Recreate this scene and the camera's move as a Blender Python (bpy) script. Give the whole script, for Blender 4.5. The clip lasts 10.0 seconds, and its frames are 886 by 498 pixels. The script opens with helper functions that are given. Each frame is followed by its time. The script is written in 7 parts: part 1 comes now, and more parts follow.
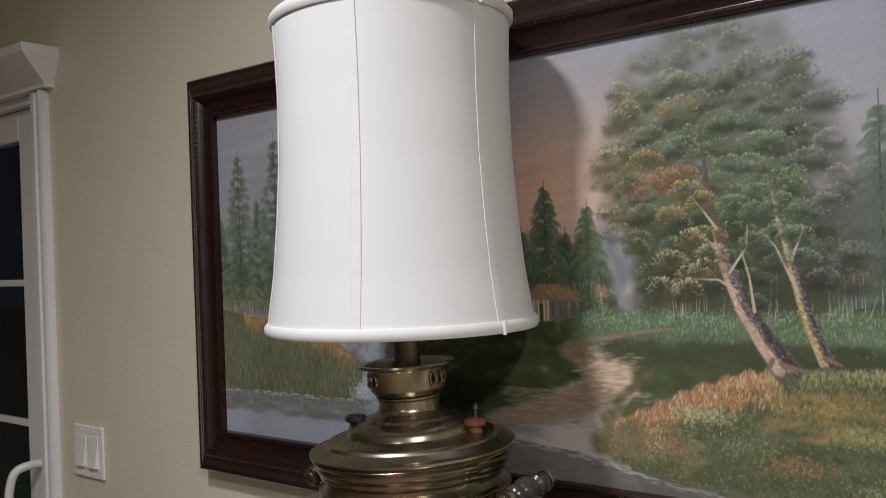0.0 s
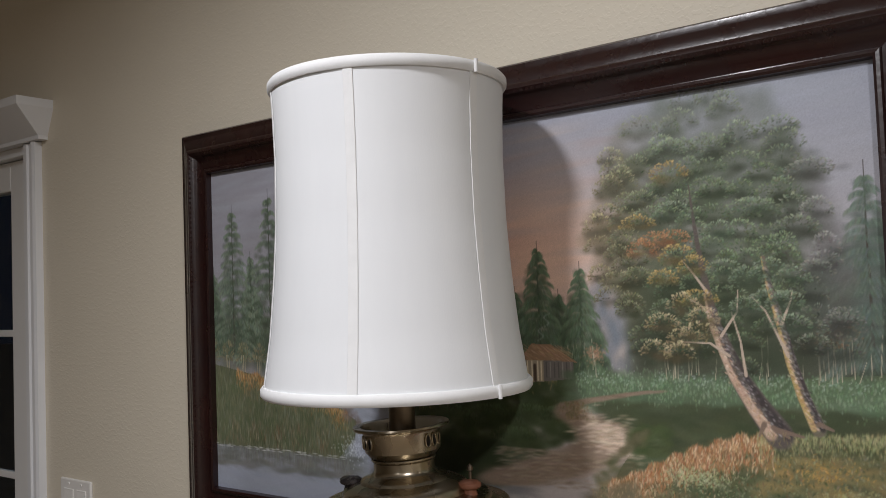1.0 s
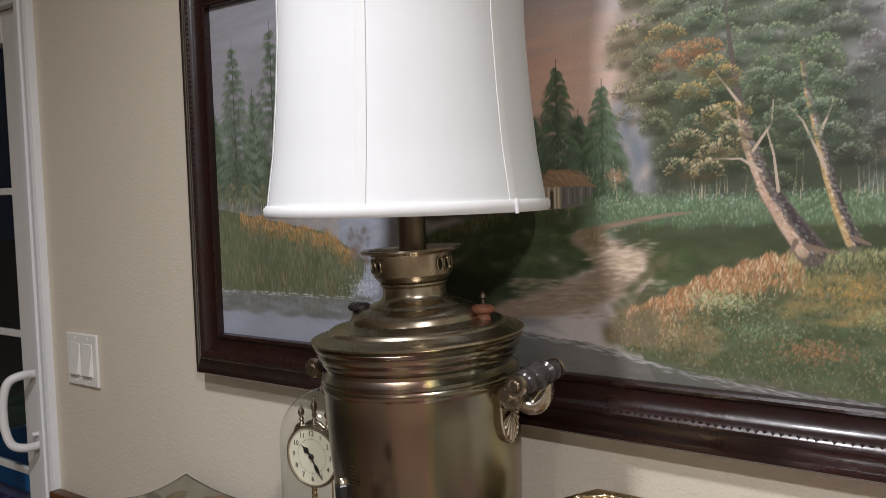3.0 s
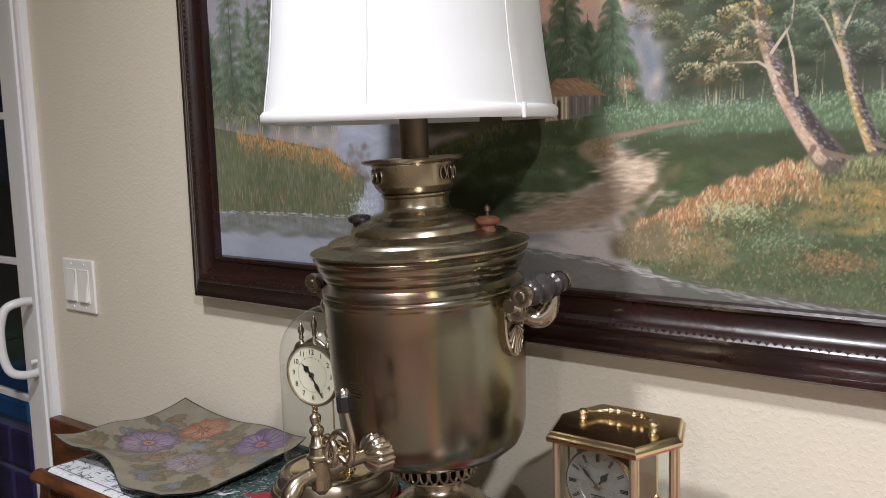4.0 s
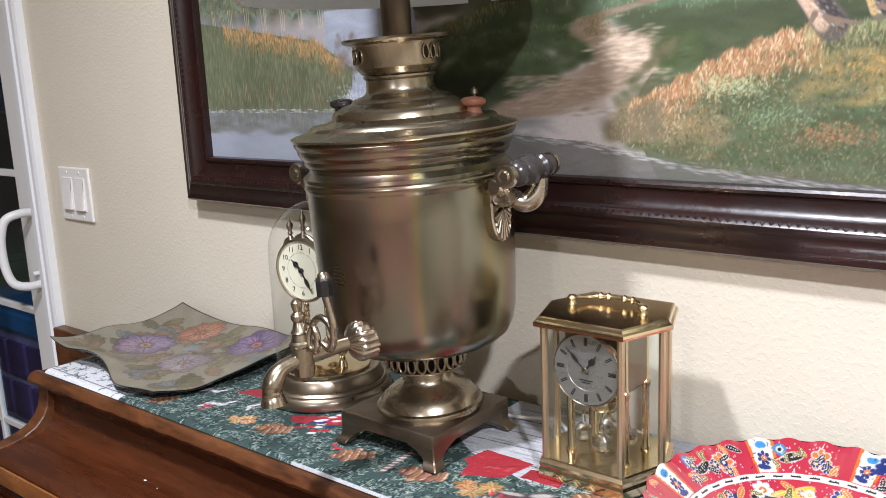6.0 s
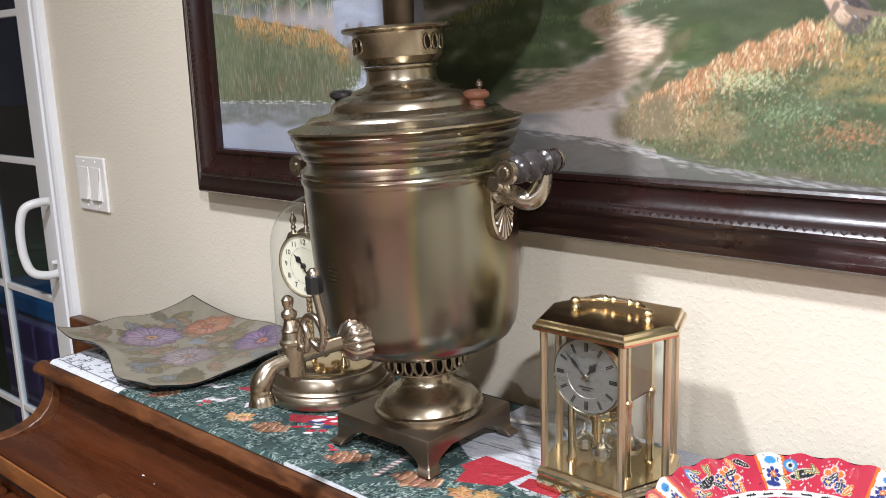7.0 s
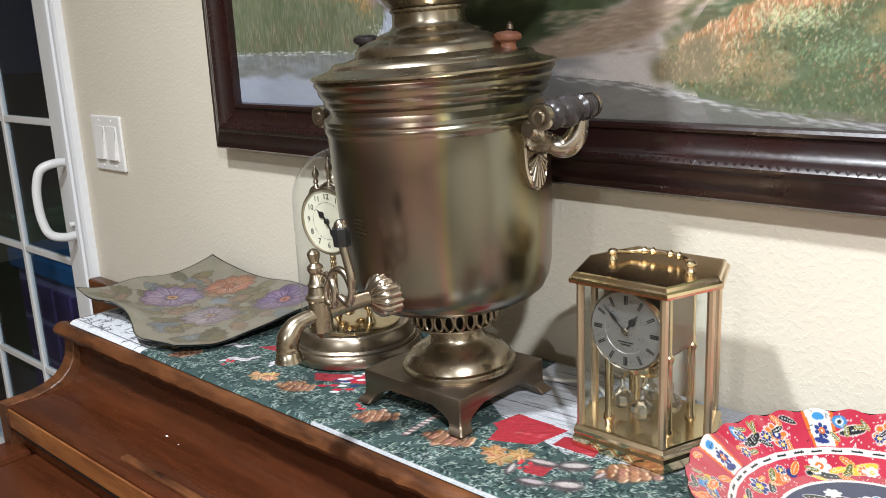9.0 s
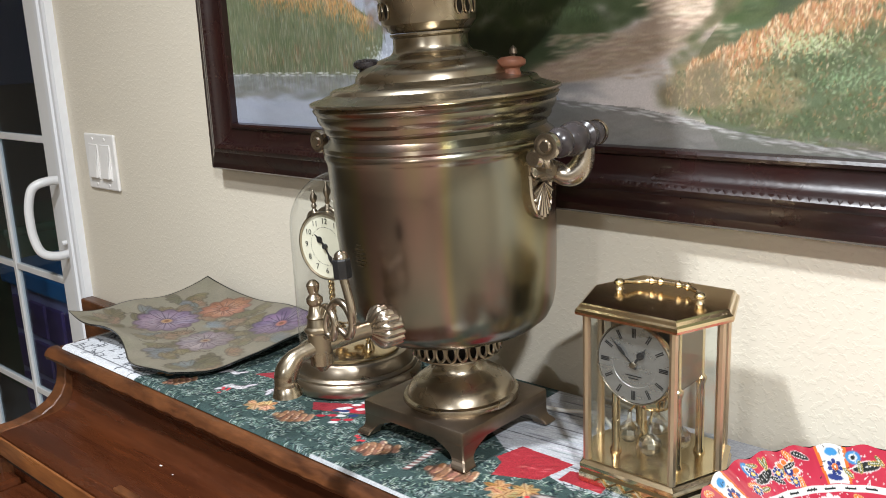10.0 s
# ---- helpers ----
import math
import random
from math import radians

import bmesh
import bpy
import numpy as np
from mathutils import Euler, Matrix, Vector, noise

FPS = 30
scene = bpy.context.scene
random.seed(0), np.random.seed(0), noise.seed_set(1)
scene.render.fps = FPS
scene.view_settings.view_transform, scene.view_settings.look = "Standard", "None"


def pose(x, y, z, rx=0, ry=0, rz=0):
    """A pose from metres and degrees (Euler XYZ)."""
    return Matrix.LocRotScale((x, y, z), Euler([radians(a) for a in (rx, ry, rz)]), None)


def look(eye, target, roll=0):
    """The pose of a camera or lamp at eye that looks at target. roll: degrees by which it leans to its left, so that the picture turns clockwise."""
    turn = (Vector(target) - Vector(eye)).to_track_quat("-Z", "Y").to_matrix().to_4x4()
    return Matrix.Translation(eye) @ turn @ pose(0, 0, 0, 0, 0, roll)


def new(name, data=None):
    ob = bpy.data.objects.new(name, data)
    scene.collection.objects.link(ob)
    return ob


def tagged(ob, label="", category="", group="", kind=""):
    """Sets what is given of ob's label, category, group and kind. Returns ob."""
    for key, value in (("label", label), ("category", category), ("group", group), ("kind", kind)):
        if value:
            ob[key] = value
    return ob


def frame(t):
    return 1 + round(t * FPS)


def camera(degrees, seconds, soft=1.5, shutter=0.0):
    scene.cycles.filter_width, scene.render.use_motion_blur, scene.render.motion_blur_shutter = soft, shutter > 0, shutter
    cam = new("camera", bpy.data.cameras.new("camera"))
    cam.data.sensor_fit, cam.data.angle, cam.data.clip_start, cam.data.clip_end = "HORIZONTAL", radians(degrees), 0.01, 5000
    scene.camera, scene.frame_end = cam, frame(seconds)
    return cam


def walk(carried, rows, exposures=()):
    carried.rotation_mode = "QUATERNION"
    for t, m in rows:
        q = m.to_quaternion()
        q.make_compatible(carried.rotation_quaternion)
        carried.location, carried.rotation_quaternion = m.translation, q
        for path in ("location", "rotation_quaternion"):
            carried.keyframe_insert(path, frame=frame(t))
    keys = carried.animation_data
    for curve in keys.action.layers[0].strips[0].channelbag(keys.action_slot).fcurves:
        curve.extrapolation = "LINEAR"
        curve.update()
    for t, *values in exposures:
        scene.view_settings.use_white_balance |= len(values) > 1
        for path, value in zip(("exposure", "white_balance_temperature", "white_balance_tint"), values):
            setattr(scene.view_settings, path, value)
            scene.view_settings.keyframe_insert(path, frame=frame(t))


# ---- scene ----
cam = camera(52.9, 10.0, 0.9)
PATH = [
    (0, (0.704, -0.973, 1.542), (-0.547, 0.588, 1.555), -2.1),
    (0.5, (0.709, -0.981, 1.561), (-0.53, 0.588, 1.62), -2.4),
    (1, (0.705, -0.989, 1.571), (-0.518, 0.591, 1.668), -2.1),
    (1.5, (0.703, -0.991, 1.571), (-0.509, 0.595, 1.685), -1.9),
    (2, (0.687, -0.974, 1.543), (-0.521, 0.618, 1.612), -2.0),
    (2.5, (0.673, -0.964, 1.509), (-0.553, 0.617, 1.49), -2.0),
    (3, (0.661, -0.95, 1.478), (-0.577, 0.615, 1.352), -1.8),
    (4.5, (0.636, -0.926, 1.426), (-0.592, 0.625, 1.13), -1.9),
    (5, (0.636, -0.919, 1.412), (-0.59, 0.621, 1.06), -2.4),
    (5.5, (0.644, -0.911, 1.397), (-0.587, 0.614, 0.997), -2.8),
    (6, (0.651, -0.894, 1.389), (-0.6, 0.612, 0.978), -2.5),
    (7.5, (0.662, -0.817, 1.378), (-0.677, 0.607, 0.95), -1.9),
    (8, (0.667, -0.799, 1.369), (-0.689, 0.6, 0.918), -2.2),
    (8.5, (0.653, -0.815, 1.363), (-0.705, 0.574, 0.884), -2.5),
    (9, (0.624, -0.831, 1.364), (-0.701, 0.583, 0.869), -2.6),
    (9.5, (0.602, -0.837, 1.372), (-0.714, 0.591, 0.894), -2.6),
    (10, (0.602, -0.818, 1.377), (-0.716, 0.61, 0.904), -2.5),
]
walk(cam, [(t, look(eye, target, roll)) for t, eye, target, roll in PATH],
     [(0, -0.88, 6780, 14), (1, -0.93, 6630, 14), (1.5, -0.97, 6600, 14), (2.5, -0.84, 6550, 14), (3, -0.60, 6680, 15), (4.5, -0.05, 6430, 15), (5.5, 0.22, 6290, 15), (7.5, 0.36, 6260, 14), (9, 0.33, 6300, 10), (10, 0.33, 6360, 10)])
# ---- world and light ----
world = bpy.data.worlds.new("night")
scene.world = world
world.use_nodes = True
world.node_tree.nodes["Background"].inputs[0].default_value = (0.16, 0.32, 0.7, 1)
world.node_tree.nodes["Background"].inputs[1].default_value = 0.016


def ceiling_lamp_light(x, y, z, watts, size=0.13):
    data = bpy.data.lights.new("recessed_or_fill_light", "AREA")
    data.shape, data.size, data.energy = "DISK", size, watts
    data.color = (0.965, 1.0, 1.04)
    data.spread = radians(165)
    ob = new("recessed_or_fill_light", data)
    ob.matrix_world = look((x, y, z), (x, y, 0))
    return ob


# First two follow cast shadows and highlights; the third is added as fill.
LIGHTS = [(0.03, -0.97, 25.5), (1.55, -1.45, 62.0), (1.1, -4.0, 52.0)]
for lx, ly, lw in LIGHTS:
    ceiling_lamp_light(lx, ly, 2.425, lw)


# ---- materials ----
def lin(c):
    """Linear colour from 0-255 values."""
    return tuple((v / 255 / 12.92) if v <= 10.3 else ((v / 255 + 0.055) / 1.055) ** 2.4 for v in c)


def material(name, colour=(0.5, 0.5, 0.5), rough=0.5, metal=0.0, colour2=None, scale=8.0, detail=4.0, stretch=(1, 1, 1), bump=0.0, bump_scale=60.0,
             bump_dist=0.002, rough_var=0.0, attribute="", coat=0.0, wave=False, spec=0.5, random_tint=0.0):
    """A node material: two colours mixed by noise at two scales, with fine relief."""
    m = bpy.data.materials.new(name)
    m.use_nodes = True
    nt = m.node_tree
    n, l = nt.nodes, nt.links
    b = n["Principled BSDF"]
    b.inputs["Roughness"].default_value = rough
    b.inputs["Metallic"].default_value = metal
    b.inputs["Coat Weight"].default_value = coat
    b.inputs["Coat Roughness"].default_value = 0.12
    b.inputs["Specular IOR Level"].default_value = spec
    co = n.new("ShaderNodeTexCoord")
    mp = n.new("ShaderNodeMapping")
    mp.inputs["Scale"].default_value = stretch
    l.new(co.outputs["Object"], mp.inputs["Vector"])
    no = n.new("ShaderNodeTexNoise")
    no.inputs["Scale"].default_value, no.inputs["Detail"].default_value, no.inputs["Roughness"].default_value = scale, detail, 0.62
    l.new(mp.outputs["Vector"], no.inputs["Vector"])
    fine = n.new("ShaderNodeTexNoise")
    fine.inputs["Scale"].default_value, fine.inputs["Detail"].default_value = bump_scale, 3.0
    l.new(mp.outputs["Vector"], fine.inputs["Vector"])
    if attribute:
        at = n.new("ShaderNodeAttribute")
        at.attribute_name = attribute
        source = at.outputs["Color"]
    else:
        mix = n.new("ShaderNodeMix")
        mix.data_type = "RGBA"
        ramp = n.new("ShaderNodeMapRange")
        ramp.inputs[1].default_value, ramp.inputs[2].default_value = 0.32, 0.68
        l.new(no.outputs["Fac"], ramp.inputs[0])
        l.new(ramp.outputs[0], mix.inputs[0])
        mix.inputs[6].default_value = (*colour, 1)
        mix.inputs[7].default_value = (*(colour2 or colour), 1)
        source = mix.outputs[2]
    if wave:
        wv = n.new("ShaderNodeTexNoise")
        wv.inputs["Scale"].default_value, wv.inputs["Detail"].default_value = scale * 5, 6.0
        l.new(mp.outputs["Vector"], wv.inputs["Vector"])
        mult = n.new("ShaderNodeMix")
        mult.data_type, mult.blend_type = "RGBA", "MULTIPLY"
        mult.inputs[0].default_value = 0.40
        bw = n.new("ShaderNodeMapRange")
        bw.inputs[1].default_value, bw.inputs[2].default_value, bw.inputs[3].default_value = 0.35, 0.6, 0.45
        l.new(wv.outputs["Fac"], bw.inputs[0])
        l.new(source, mult.inputs[6])
        l.new(bw.outputs[0], mult.inputs[7])
        source = mult.outputs[2]
    l.new(source, b.inputs["Base Color"])
    if rough_var:
        rr = n.new("ShaderNodeMapRange")
        rr.inputs[1].default_value, rr.inputs[2].default_value = 0.3, 0.7
        rr.inputs[3].default_value, rr.inputs[4].default_value = max(0.02, rough - rough_var), rough + rough_var
        l.new(no.outputs["Fac"], rr.inputs[0])
        l.new(rr.outputs[0], b.inputs["Roughness"])
    if bump:
        bp = n.new("ShaderNodeBump")
        bp.inputs["Strength"].default_value, bp.inputs["Distance"].default_value = bump, bump_dist
        l.new(fine.outputs["Fac"], bp.inputs["Height"])
        l.new(bp.outputs[0], b.inputs["Normal"])
    return m


def glass(name, tint=(1, 1, 1), rough=0.0, gloss=0.85, least=0.035):
    """Thin clear glass: mostly clear, mirror-like towards the edge."""
    m = bpy.data.materials.new(name)
    m.use_nodes = True
    nt = m.node_tree
    n, l = nt.nodes, nt.links
    n.remove(n["Principled BSDF"])
    tr, gl, mix, lw = n.new("ShaderNodeBsdfTransparent"), n.new("ShaderNodeBsdfGlossy"), n.new("ShaderNodeMixShader"), n.new("ShaderNodeLayerWeight")
    power, scale = n.new("ShaderNodeMath"), n.new("ShaderNodeMath")
    tr.inputs[0].default_value = (*tint, 1)
    gl.inputs["Roughness"].default_value = rough
    lw.inputs["Blend"].default_value = 0.5
    power.operation, power.inputs[1].default_value = "POWER", 5.0
    scale.operation, scale.inputs[1].default_value, scale.inputs[2].default_value = "MULTIPLY_ADD", gloss, least
    l.new(lw.outputs["Facing"], power.inputs[0])
    l.new(power.outputs[0], scale.inputs[0])
    l.new(scale.outputs[0], mix.inputs[0])
    l.new(tr.outputs[0], mix.inputs[1])
    l.new(gl.outputs[0], mix.inputs[2])
    l.new(mix.outputs[0], n["Material Output"].inputs[0])
    return m


def wall_paint(name, colour, colour2):
    """Cream paint over knock-down plaster texture."""
    m = material(name, colour, 0.55, colour2=colour2, scale=1.4, bump=0.0, spec=0.35)
    nt = m.node_tree
    n, l = nt.nodes, nt.links
    co = n.new("ShaderNodeTexCoord")
    a = n.new("ShaderNodeTexNoise")
    a.inputs["Scale"].default_value, a.inputs["Detail"].default_value, a.inputs["Roughness"].default_value = 150.0, 2.5, 0.5
    c = n.new("ShaderNodeTexNoise")
    c.inputs["Scale"].default_value, c.inputs["Detail"].default_value = 45.0, 2.0
    r = n.new("ShaderNodeMapRange")
    r.interpolation_type = "SMOOTHSTEP"
    r.inputs[1].default_value, r.inputs[2].default_value = 0.50, 0.60
    l.new(co.outputs["Object"], a.inputs["Vector"])
    l.new(co.outputs["Object"], c.inputs["Vector"])
    l.new(a.outputs["Fac"], r.inputs[0])
    ad = n.new("ShaderNodeMath")
    ad.operation = "ADD"
    l.new(r.outputs[0], ad.inputs[0])
    l.new(c.outputs["Fac"], ad.inputs[1])
    bp = n.new("ShaderNodeBump")
    bp.inputs["Strength"].default_value, bp.inputs["Distance"].default_value = 0.26, 0.0009
    l.new(ad.outputs[0], bp.inputs["Height"])
    l.new(bp.outputs[0], n["Principled BSDF"].inputs["Normal"])
    return m


WALL = wall_paint("cream_plaster", (0.68, 0.62, 0.505), (0.72, 0.66, 0.54))
CEILING = material("ceiling_paint", (0.78, 0.76, 0.72), 0.7, colour2=(0.74, 0.72, 0.68), scale=2, bump=0.3, bump_scale=90)
FLOOR = material("carpet", (0.30, 0.24, 0.18), 0.9, colour2=(0.24, 0.19, 0.14), scale=6, bump=0.6, bump_scale=240)
WHITE_TRIM = material("white_trim", (0.80, 0.81, 0.82), 0.32, colour2=(0.76, 0.77, 0.79), scale=5, bump=0.08, bump_scale=40)
VINYL = material("white_vinyl", (0.80, 0.80, 0.79), 0.3, colour2=(0.77, 0.77, 0.76), scale=10, spec=0.5)
SWITCH = material("switch_plastic", (0.82, 0.80, 0.77), 0.25, colour2=(0.80, 0.78, 0.74), scale=20)
PIANO = material("piano_walnut", (0.090, 0.025, 0.0085), 0.27, colour2=(0.044, 0.012, 0.005), scale=5, stretch=(0.6, 6, 6), bump=0.10, bump_scale=60, rough_var=0.08, coat=0.08, spec=0.4, wave=True)
WORN = material("worn_orange_wood", (0.30, 0.115, 0.035), 0.36, colour2=(0.14, 0.045, 0.014), scale=12, stretch=(0.5, 4, 4), bump=0.2, bump_scale=70, rough_var=0.1, wave=True)
GREEN = material("green_plastic", (0.02, 0.11, 0.05), 0.5, colour2=(0.015, 0.085, 0.04), scale=6)
PIANO_EDGE = material("worn_lid_edge", (0.038, 0.013, 0.006), 0.36, colour2=(0.17, 0.060, 0.019), scale=11, stretch=(1, 3, 3), bump=0.3, bump_scale=70, rough_var=0.1, wave=True)
FRAME = material("mahogany_frame", (0.022, 0.0066, 0.0058), 0.29, colour2=(0.013, 0.004, 0.004), scale=14, stretch=(1, 1, 1), bump=0.25, bump_scale=120, bump_dist=0.001, rough_var=0.08, coat=0.3)
BRASS = material("aged_brass", (0.46, 0.40, 0.305), 0.27, 1.0, colour2=(0.38, 0.325, 0.24), scale=9, rough_var=0.04)
BRASS_BODY = material("polished_body_brass", (0.30, 0.275, 0.215), 0.24, 1.0, colour2=(0.265, 0.24, 0.185), scale=7, stretch=(1, 1, 0.4), rough_var=0.03)
# Upright tints paint reflected bands over the iridescent, tarnished brass.
nt = BRASS_BODY.node_tree
tarnish_sheen, sheen_tints, hue = nt.nodes.new("ShaderNodeTexNoise"), nt.nodes.new("ShaderNodeValToRGB"), nt.nodes.new("ShaderNodeMix")
where = nt.nodes.new("ShaderNodeTexCoord")
tarnish_sheen.inputs["Scale"].default_value, tarnish_sheen.inputs["Detail"].default_value = 10.5, 1.5
upright = nt.nodes.new("ShaderNodeMapping")
upright.inputs["Scale"].default_value = (1, 1, 0.10)
nt.links.new(where.outputs["Object"], upright.inputs["Vector"])
nt.links.new(upright.outputs[0], tarnish_sheen.inputs["Vector"])
sheen_tints.color_ramp.elements[0].position, sheen_tints.color_ramp.elements[0].color = 0.30, (0.29, 0.275, 0.22, 1)
sheen_tints.color_ramp.elements[1].position, sheen_tints.color_ramp.elements[1].color = 0.72, (0.38, 0.25, 0.22, 1)
for place, tone in ((0.42, (0.21, 0.215, 0.175, 1)), (0.48, (0.35, 0.305, 0.16, 1)), (0.53, (0.40, 0.26, 0.22, 1)), (0.60, (0.23, 0.235, 0.20, 1))):
    sheen_tints.color_ramp.elements.new(place).color = tone
nt.links.new(tarnish_sheen.outputs["Fac"], sheen_tints.inputs[0])
hue.data_type, hue.inputs[0].default_value = "RGBA", 0.78
link = nt.nodes["Principled BSDF"].inputs["Base Color"].links[0]
nt.links.new(link.from_socket, hue.inputs[6])
nt.links.new(sheen_tints.outputs[0], hue.inputs[7])
nt.links.new(hue.outputs[2], nt.nodes["Principled BSDF"].inputs["Base Color"])
BRASS_DARK = material("tarnished_brass", (0.25, 0.195, 0.14), 0.42, 1.0, colour2=(0.18, 0.14, 0.105), scale=14, bump=0.08, bump_scale=60, rough_var=0.08)
SILVERED = material("worn_silvered_brass", (0.56, 0.50, 0.42), 0.24, 1.0, colour2=(0.42, 0.36, 0.28), scale=30, bump=0.08, bump_scale=90, rough_var=0.06)
GOLD = material("lacquered_gold_brass", (0.78, 0.64, 0.42), 0.17, 1.0, colour2=(0.72, 0.57, 0.36), scale=30, rough_var=0.04)
COPPERY = material("antique_gold", (0.44, 0.375, 0.29), 0.31, 1.0, colour2=(0.36, 0.305, 0.235), scale=30, rough_var=0.05)
ROSE = material("rose_gold_lacquer", (0.74, 0.60, 0.42), 0.38, 1.0, colour2=(0.66, 0.52, 0.36), scale=30, rough_var=0.05)
DARKWOOD = material("dark_turned_wood", (0.028, 0.024, 0.025), 0.26, colour2=(0.055, 0.046, 0.046), scale=40, rough_var=0.08)
REDWOOD = material("worn_red_knob_wood", (0.26, 0.10, 0.055), 0.45, colour2=(0.18, 0.07, 0.04), scale=60, bump=0.1)
BLACK = material("black_bakelite", (0.012, 0.012, 0.013), 0.22, colour2=(0.02, 0.02, 0.02), scale=40)
# Near-black colour standing in for shadow inside hollows and gaps.
HOLLOW_SHADOW = material("hollow_shadow", (0.012, 0.010, 0.008), 0.8, colour2=(0.02, 0.016, 0.012), scale=40)
FABRIC = material("white_shade_fabric", (0.72, 0.735, 0.745), 0.75, colour2=(0.69, 0.705, 0.72), scale=8, stretch=(2, 2, 0.3), bump=0.12, bump_scale=420, bump_dist=0.0006, spec=0.25)
TRIM_FABRIC = material("white_shade_braid", (0.74, 0.745, 0.745), 0.8, colour2=(0.70, 0.705, 0.705), scale=40, bump=0.25, bump_scale=500, bump_dist=0.0006, spec=0.2)
DIAL = material("ivory_dial", (0.74, 0.71, 0.56), 0.4, colour2=(0.70, 0.67, 0.52), scale=30)
DIAL_SILVER = material("brushed_silver_dial", (0.47, 0.465, 0.45), 0.30, 0.85, colour2=(0.54, 0.535, 0.52), scale=40, stretch=(1, 1, 3), rough_var=0.06)
INK = material("black_ink", (0.012, 0.012, 0.013), 0.4, colour2=(0.02, 0.02, 0.02), scale=40)
GLASS = glass("clear_glass", (0.97, 0.985, 0.98))
DOOR_GLASS = glass("door_glass", (0.80, 0.88, 0.94), 0.0, 0.6)
CRYSTAL = glass("crystal", (0.95, 0.94, 0.92), 0.02, 0.6, 0.42)
CABLE = material("clear_cable", (0.62, 0.60, 0.55), 0.35, colour2=(0.55, 0.52, 0.47), scale=60)
PAINTED = material("oil_paint", attribute="Col", rough=0.42, bump=0.05, bump_scale=420, bump_dist=0.0005, spec=0.35)
CLOTH = material("tapestry_cloth", attribute="Col", rough=0.9, bump=0.5, bump_scale=700, bump_dist=0.0008, spec=0.15)
DISH_GLAZE = material("painted_glass_dish", attribute="Col", rough=0.34, bump=0.05, bump_scale=60, coat=0.1)
CERAMIC = material("glazed_ceramic", attribute="Col", rough=0.16, bump=0.1, bump_scale=300, bump_dist=0.0006, coat=0.5)
DARK_RIM = material("dark_dish_underside", (0.018, 0.018, 0.018), 0.25, colour2=(0.03, 0.03, 0.03), scale=20)
PATIO = material("patio_concrete", (0.16, 0.16, 0.16), 0.85, colour2=(0.11, 0.11, 0.11), scale=5, bump=0.3)
FENCE = material("dark_fence_wood", (0.05, 0.07, 0.10), 0.8, colour2=(0.03, 0.045, 0.07), scale=6, stretch=(1, 1, 6), bump=0.3)
BLUE = material("blue_plastic", (0.035, 0.26, 0.58), 0.4, colour2=(0.03, 0.22, 0.52), scale=6)
LILAC = material("lilac_plastic", (0.40, 0.37, 0.62), 0.4, colour2=(0.35, 0.33, 0.56), scale=6)
PURPLE = material("purple_drawer", (0.12, 0.075, 0.25), 0.35, colour2=(0.095, 0.055, 0.20), scale=6)
LENS = bpy.data.materials.new("lamp_lens")
LENS.use_nodes = True
LENS.node_tree.nodes["Principled BSDF"].inputs["Emission Color"].default_value = (0.97, 1.0, 1.05, 1)
LENS.node_tree.nodes["Principled BSDF"].inputs["Emission Strength"].default_value = 6.0


# ---- building helpers ----
def part(name, bm, mat, parent=None, label="", smooth=None, m=None):
    """Links a bmesh as one mesh object, under a thing or a part."""
    me = bpy.data.meshes.new(name)
    bm.normal_update()
    bm.to_mesh(me)
    bm.free()
    me.materials.append(mat)
    if smooth is not None:
        me.polygons.foreach_set("use_smooth", [True] * len(me.polygons))
        me.set_sharp_from_angle(angle=radians(smooth))
    ob = new(name, me)
    if m is not None:
        ob.matrix_world = m
    if parent is not None:
        ob.parent = parent
        ob.matrix_parent_inverse = parent.matrix_world.inverted()
    if label:
        ob["label"] = label
    return ob


def thing(name, at, label, category, group="", kind="", turn=None):
    """An Empty at the base of a thing; its parts are built in world places."""
    ob = new(name)
    ob.empty_display_size = 0.05
    ob.matrix_world = Matrix.Translation(at) if turn is None else turn
    return tagged(ob, label, category, group, kind)


def box(bm, x0, x1, y0, y1, z0, z1, bevel=0.0, seg=2):
    made = bmesh.ops.create_cube(bm, size=1.0)["verts"]
    for v in made:
        v.co = Vector(((x0 + x1) / 2 + v.co.x * (x1 - x0), (y0 + y1) / 2 + v.co.y * (y1 - y0), (z0 + z1) / 2 + v.co.z * (z1 - z0)))
    if bevel:
        edges = list({e for v in made for e in v.link_edges})
        bmesh.ops.bevel(bm, geom=edges, offset=bevel, segments=seg, profile=0.5, affect="EDGES")
    return bm


def boxed(*a, **k):
    return box(bmesh.new(), *a, **k)


def lathe(bm, profile, seg=64, at=(0, 0), wobble=None):
    """Turns a profile of (radius, z) round a vertical axis at a place."""
    rings = []
    for r, z in profile:
        if r < 1e-6:
            rings.append([bm.verts.new((at[0], at[1], z))])
        else:
            rings.append([bm.verts.new((at[0] + r * math.cos(2 * math.pi * i / seg), at[1] + r * math.sin(2 * math.pi * i / seg), z)) for i in range(seg)])
    for a, b in zip(rings, rings[1:]):
        for i in range(seg):
            j = (i + 1) % seg
            q = [a[i % len(a)], a[j % len(a)], b[j % len(b)], b[i % len(b)]]
            q = list(dict.fromkeys(q))
            if len(q) > 2:
                bm.faces.new(q)
    bmesh.ops.recalc_face_normals(bm, faces=bm.faces[:])
    return bm


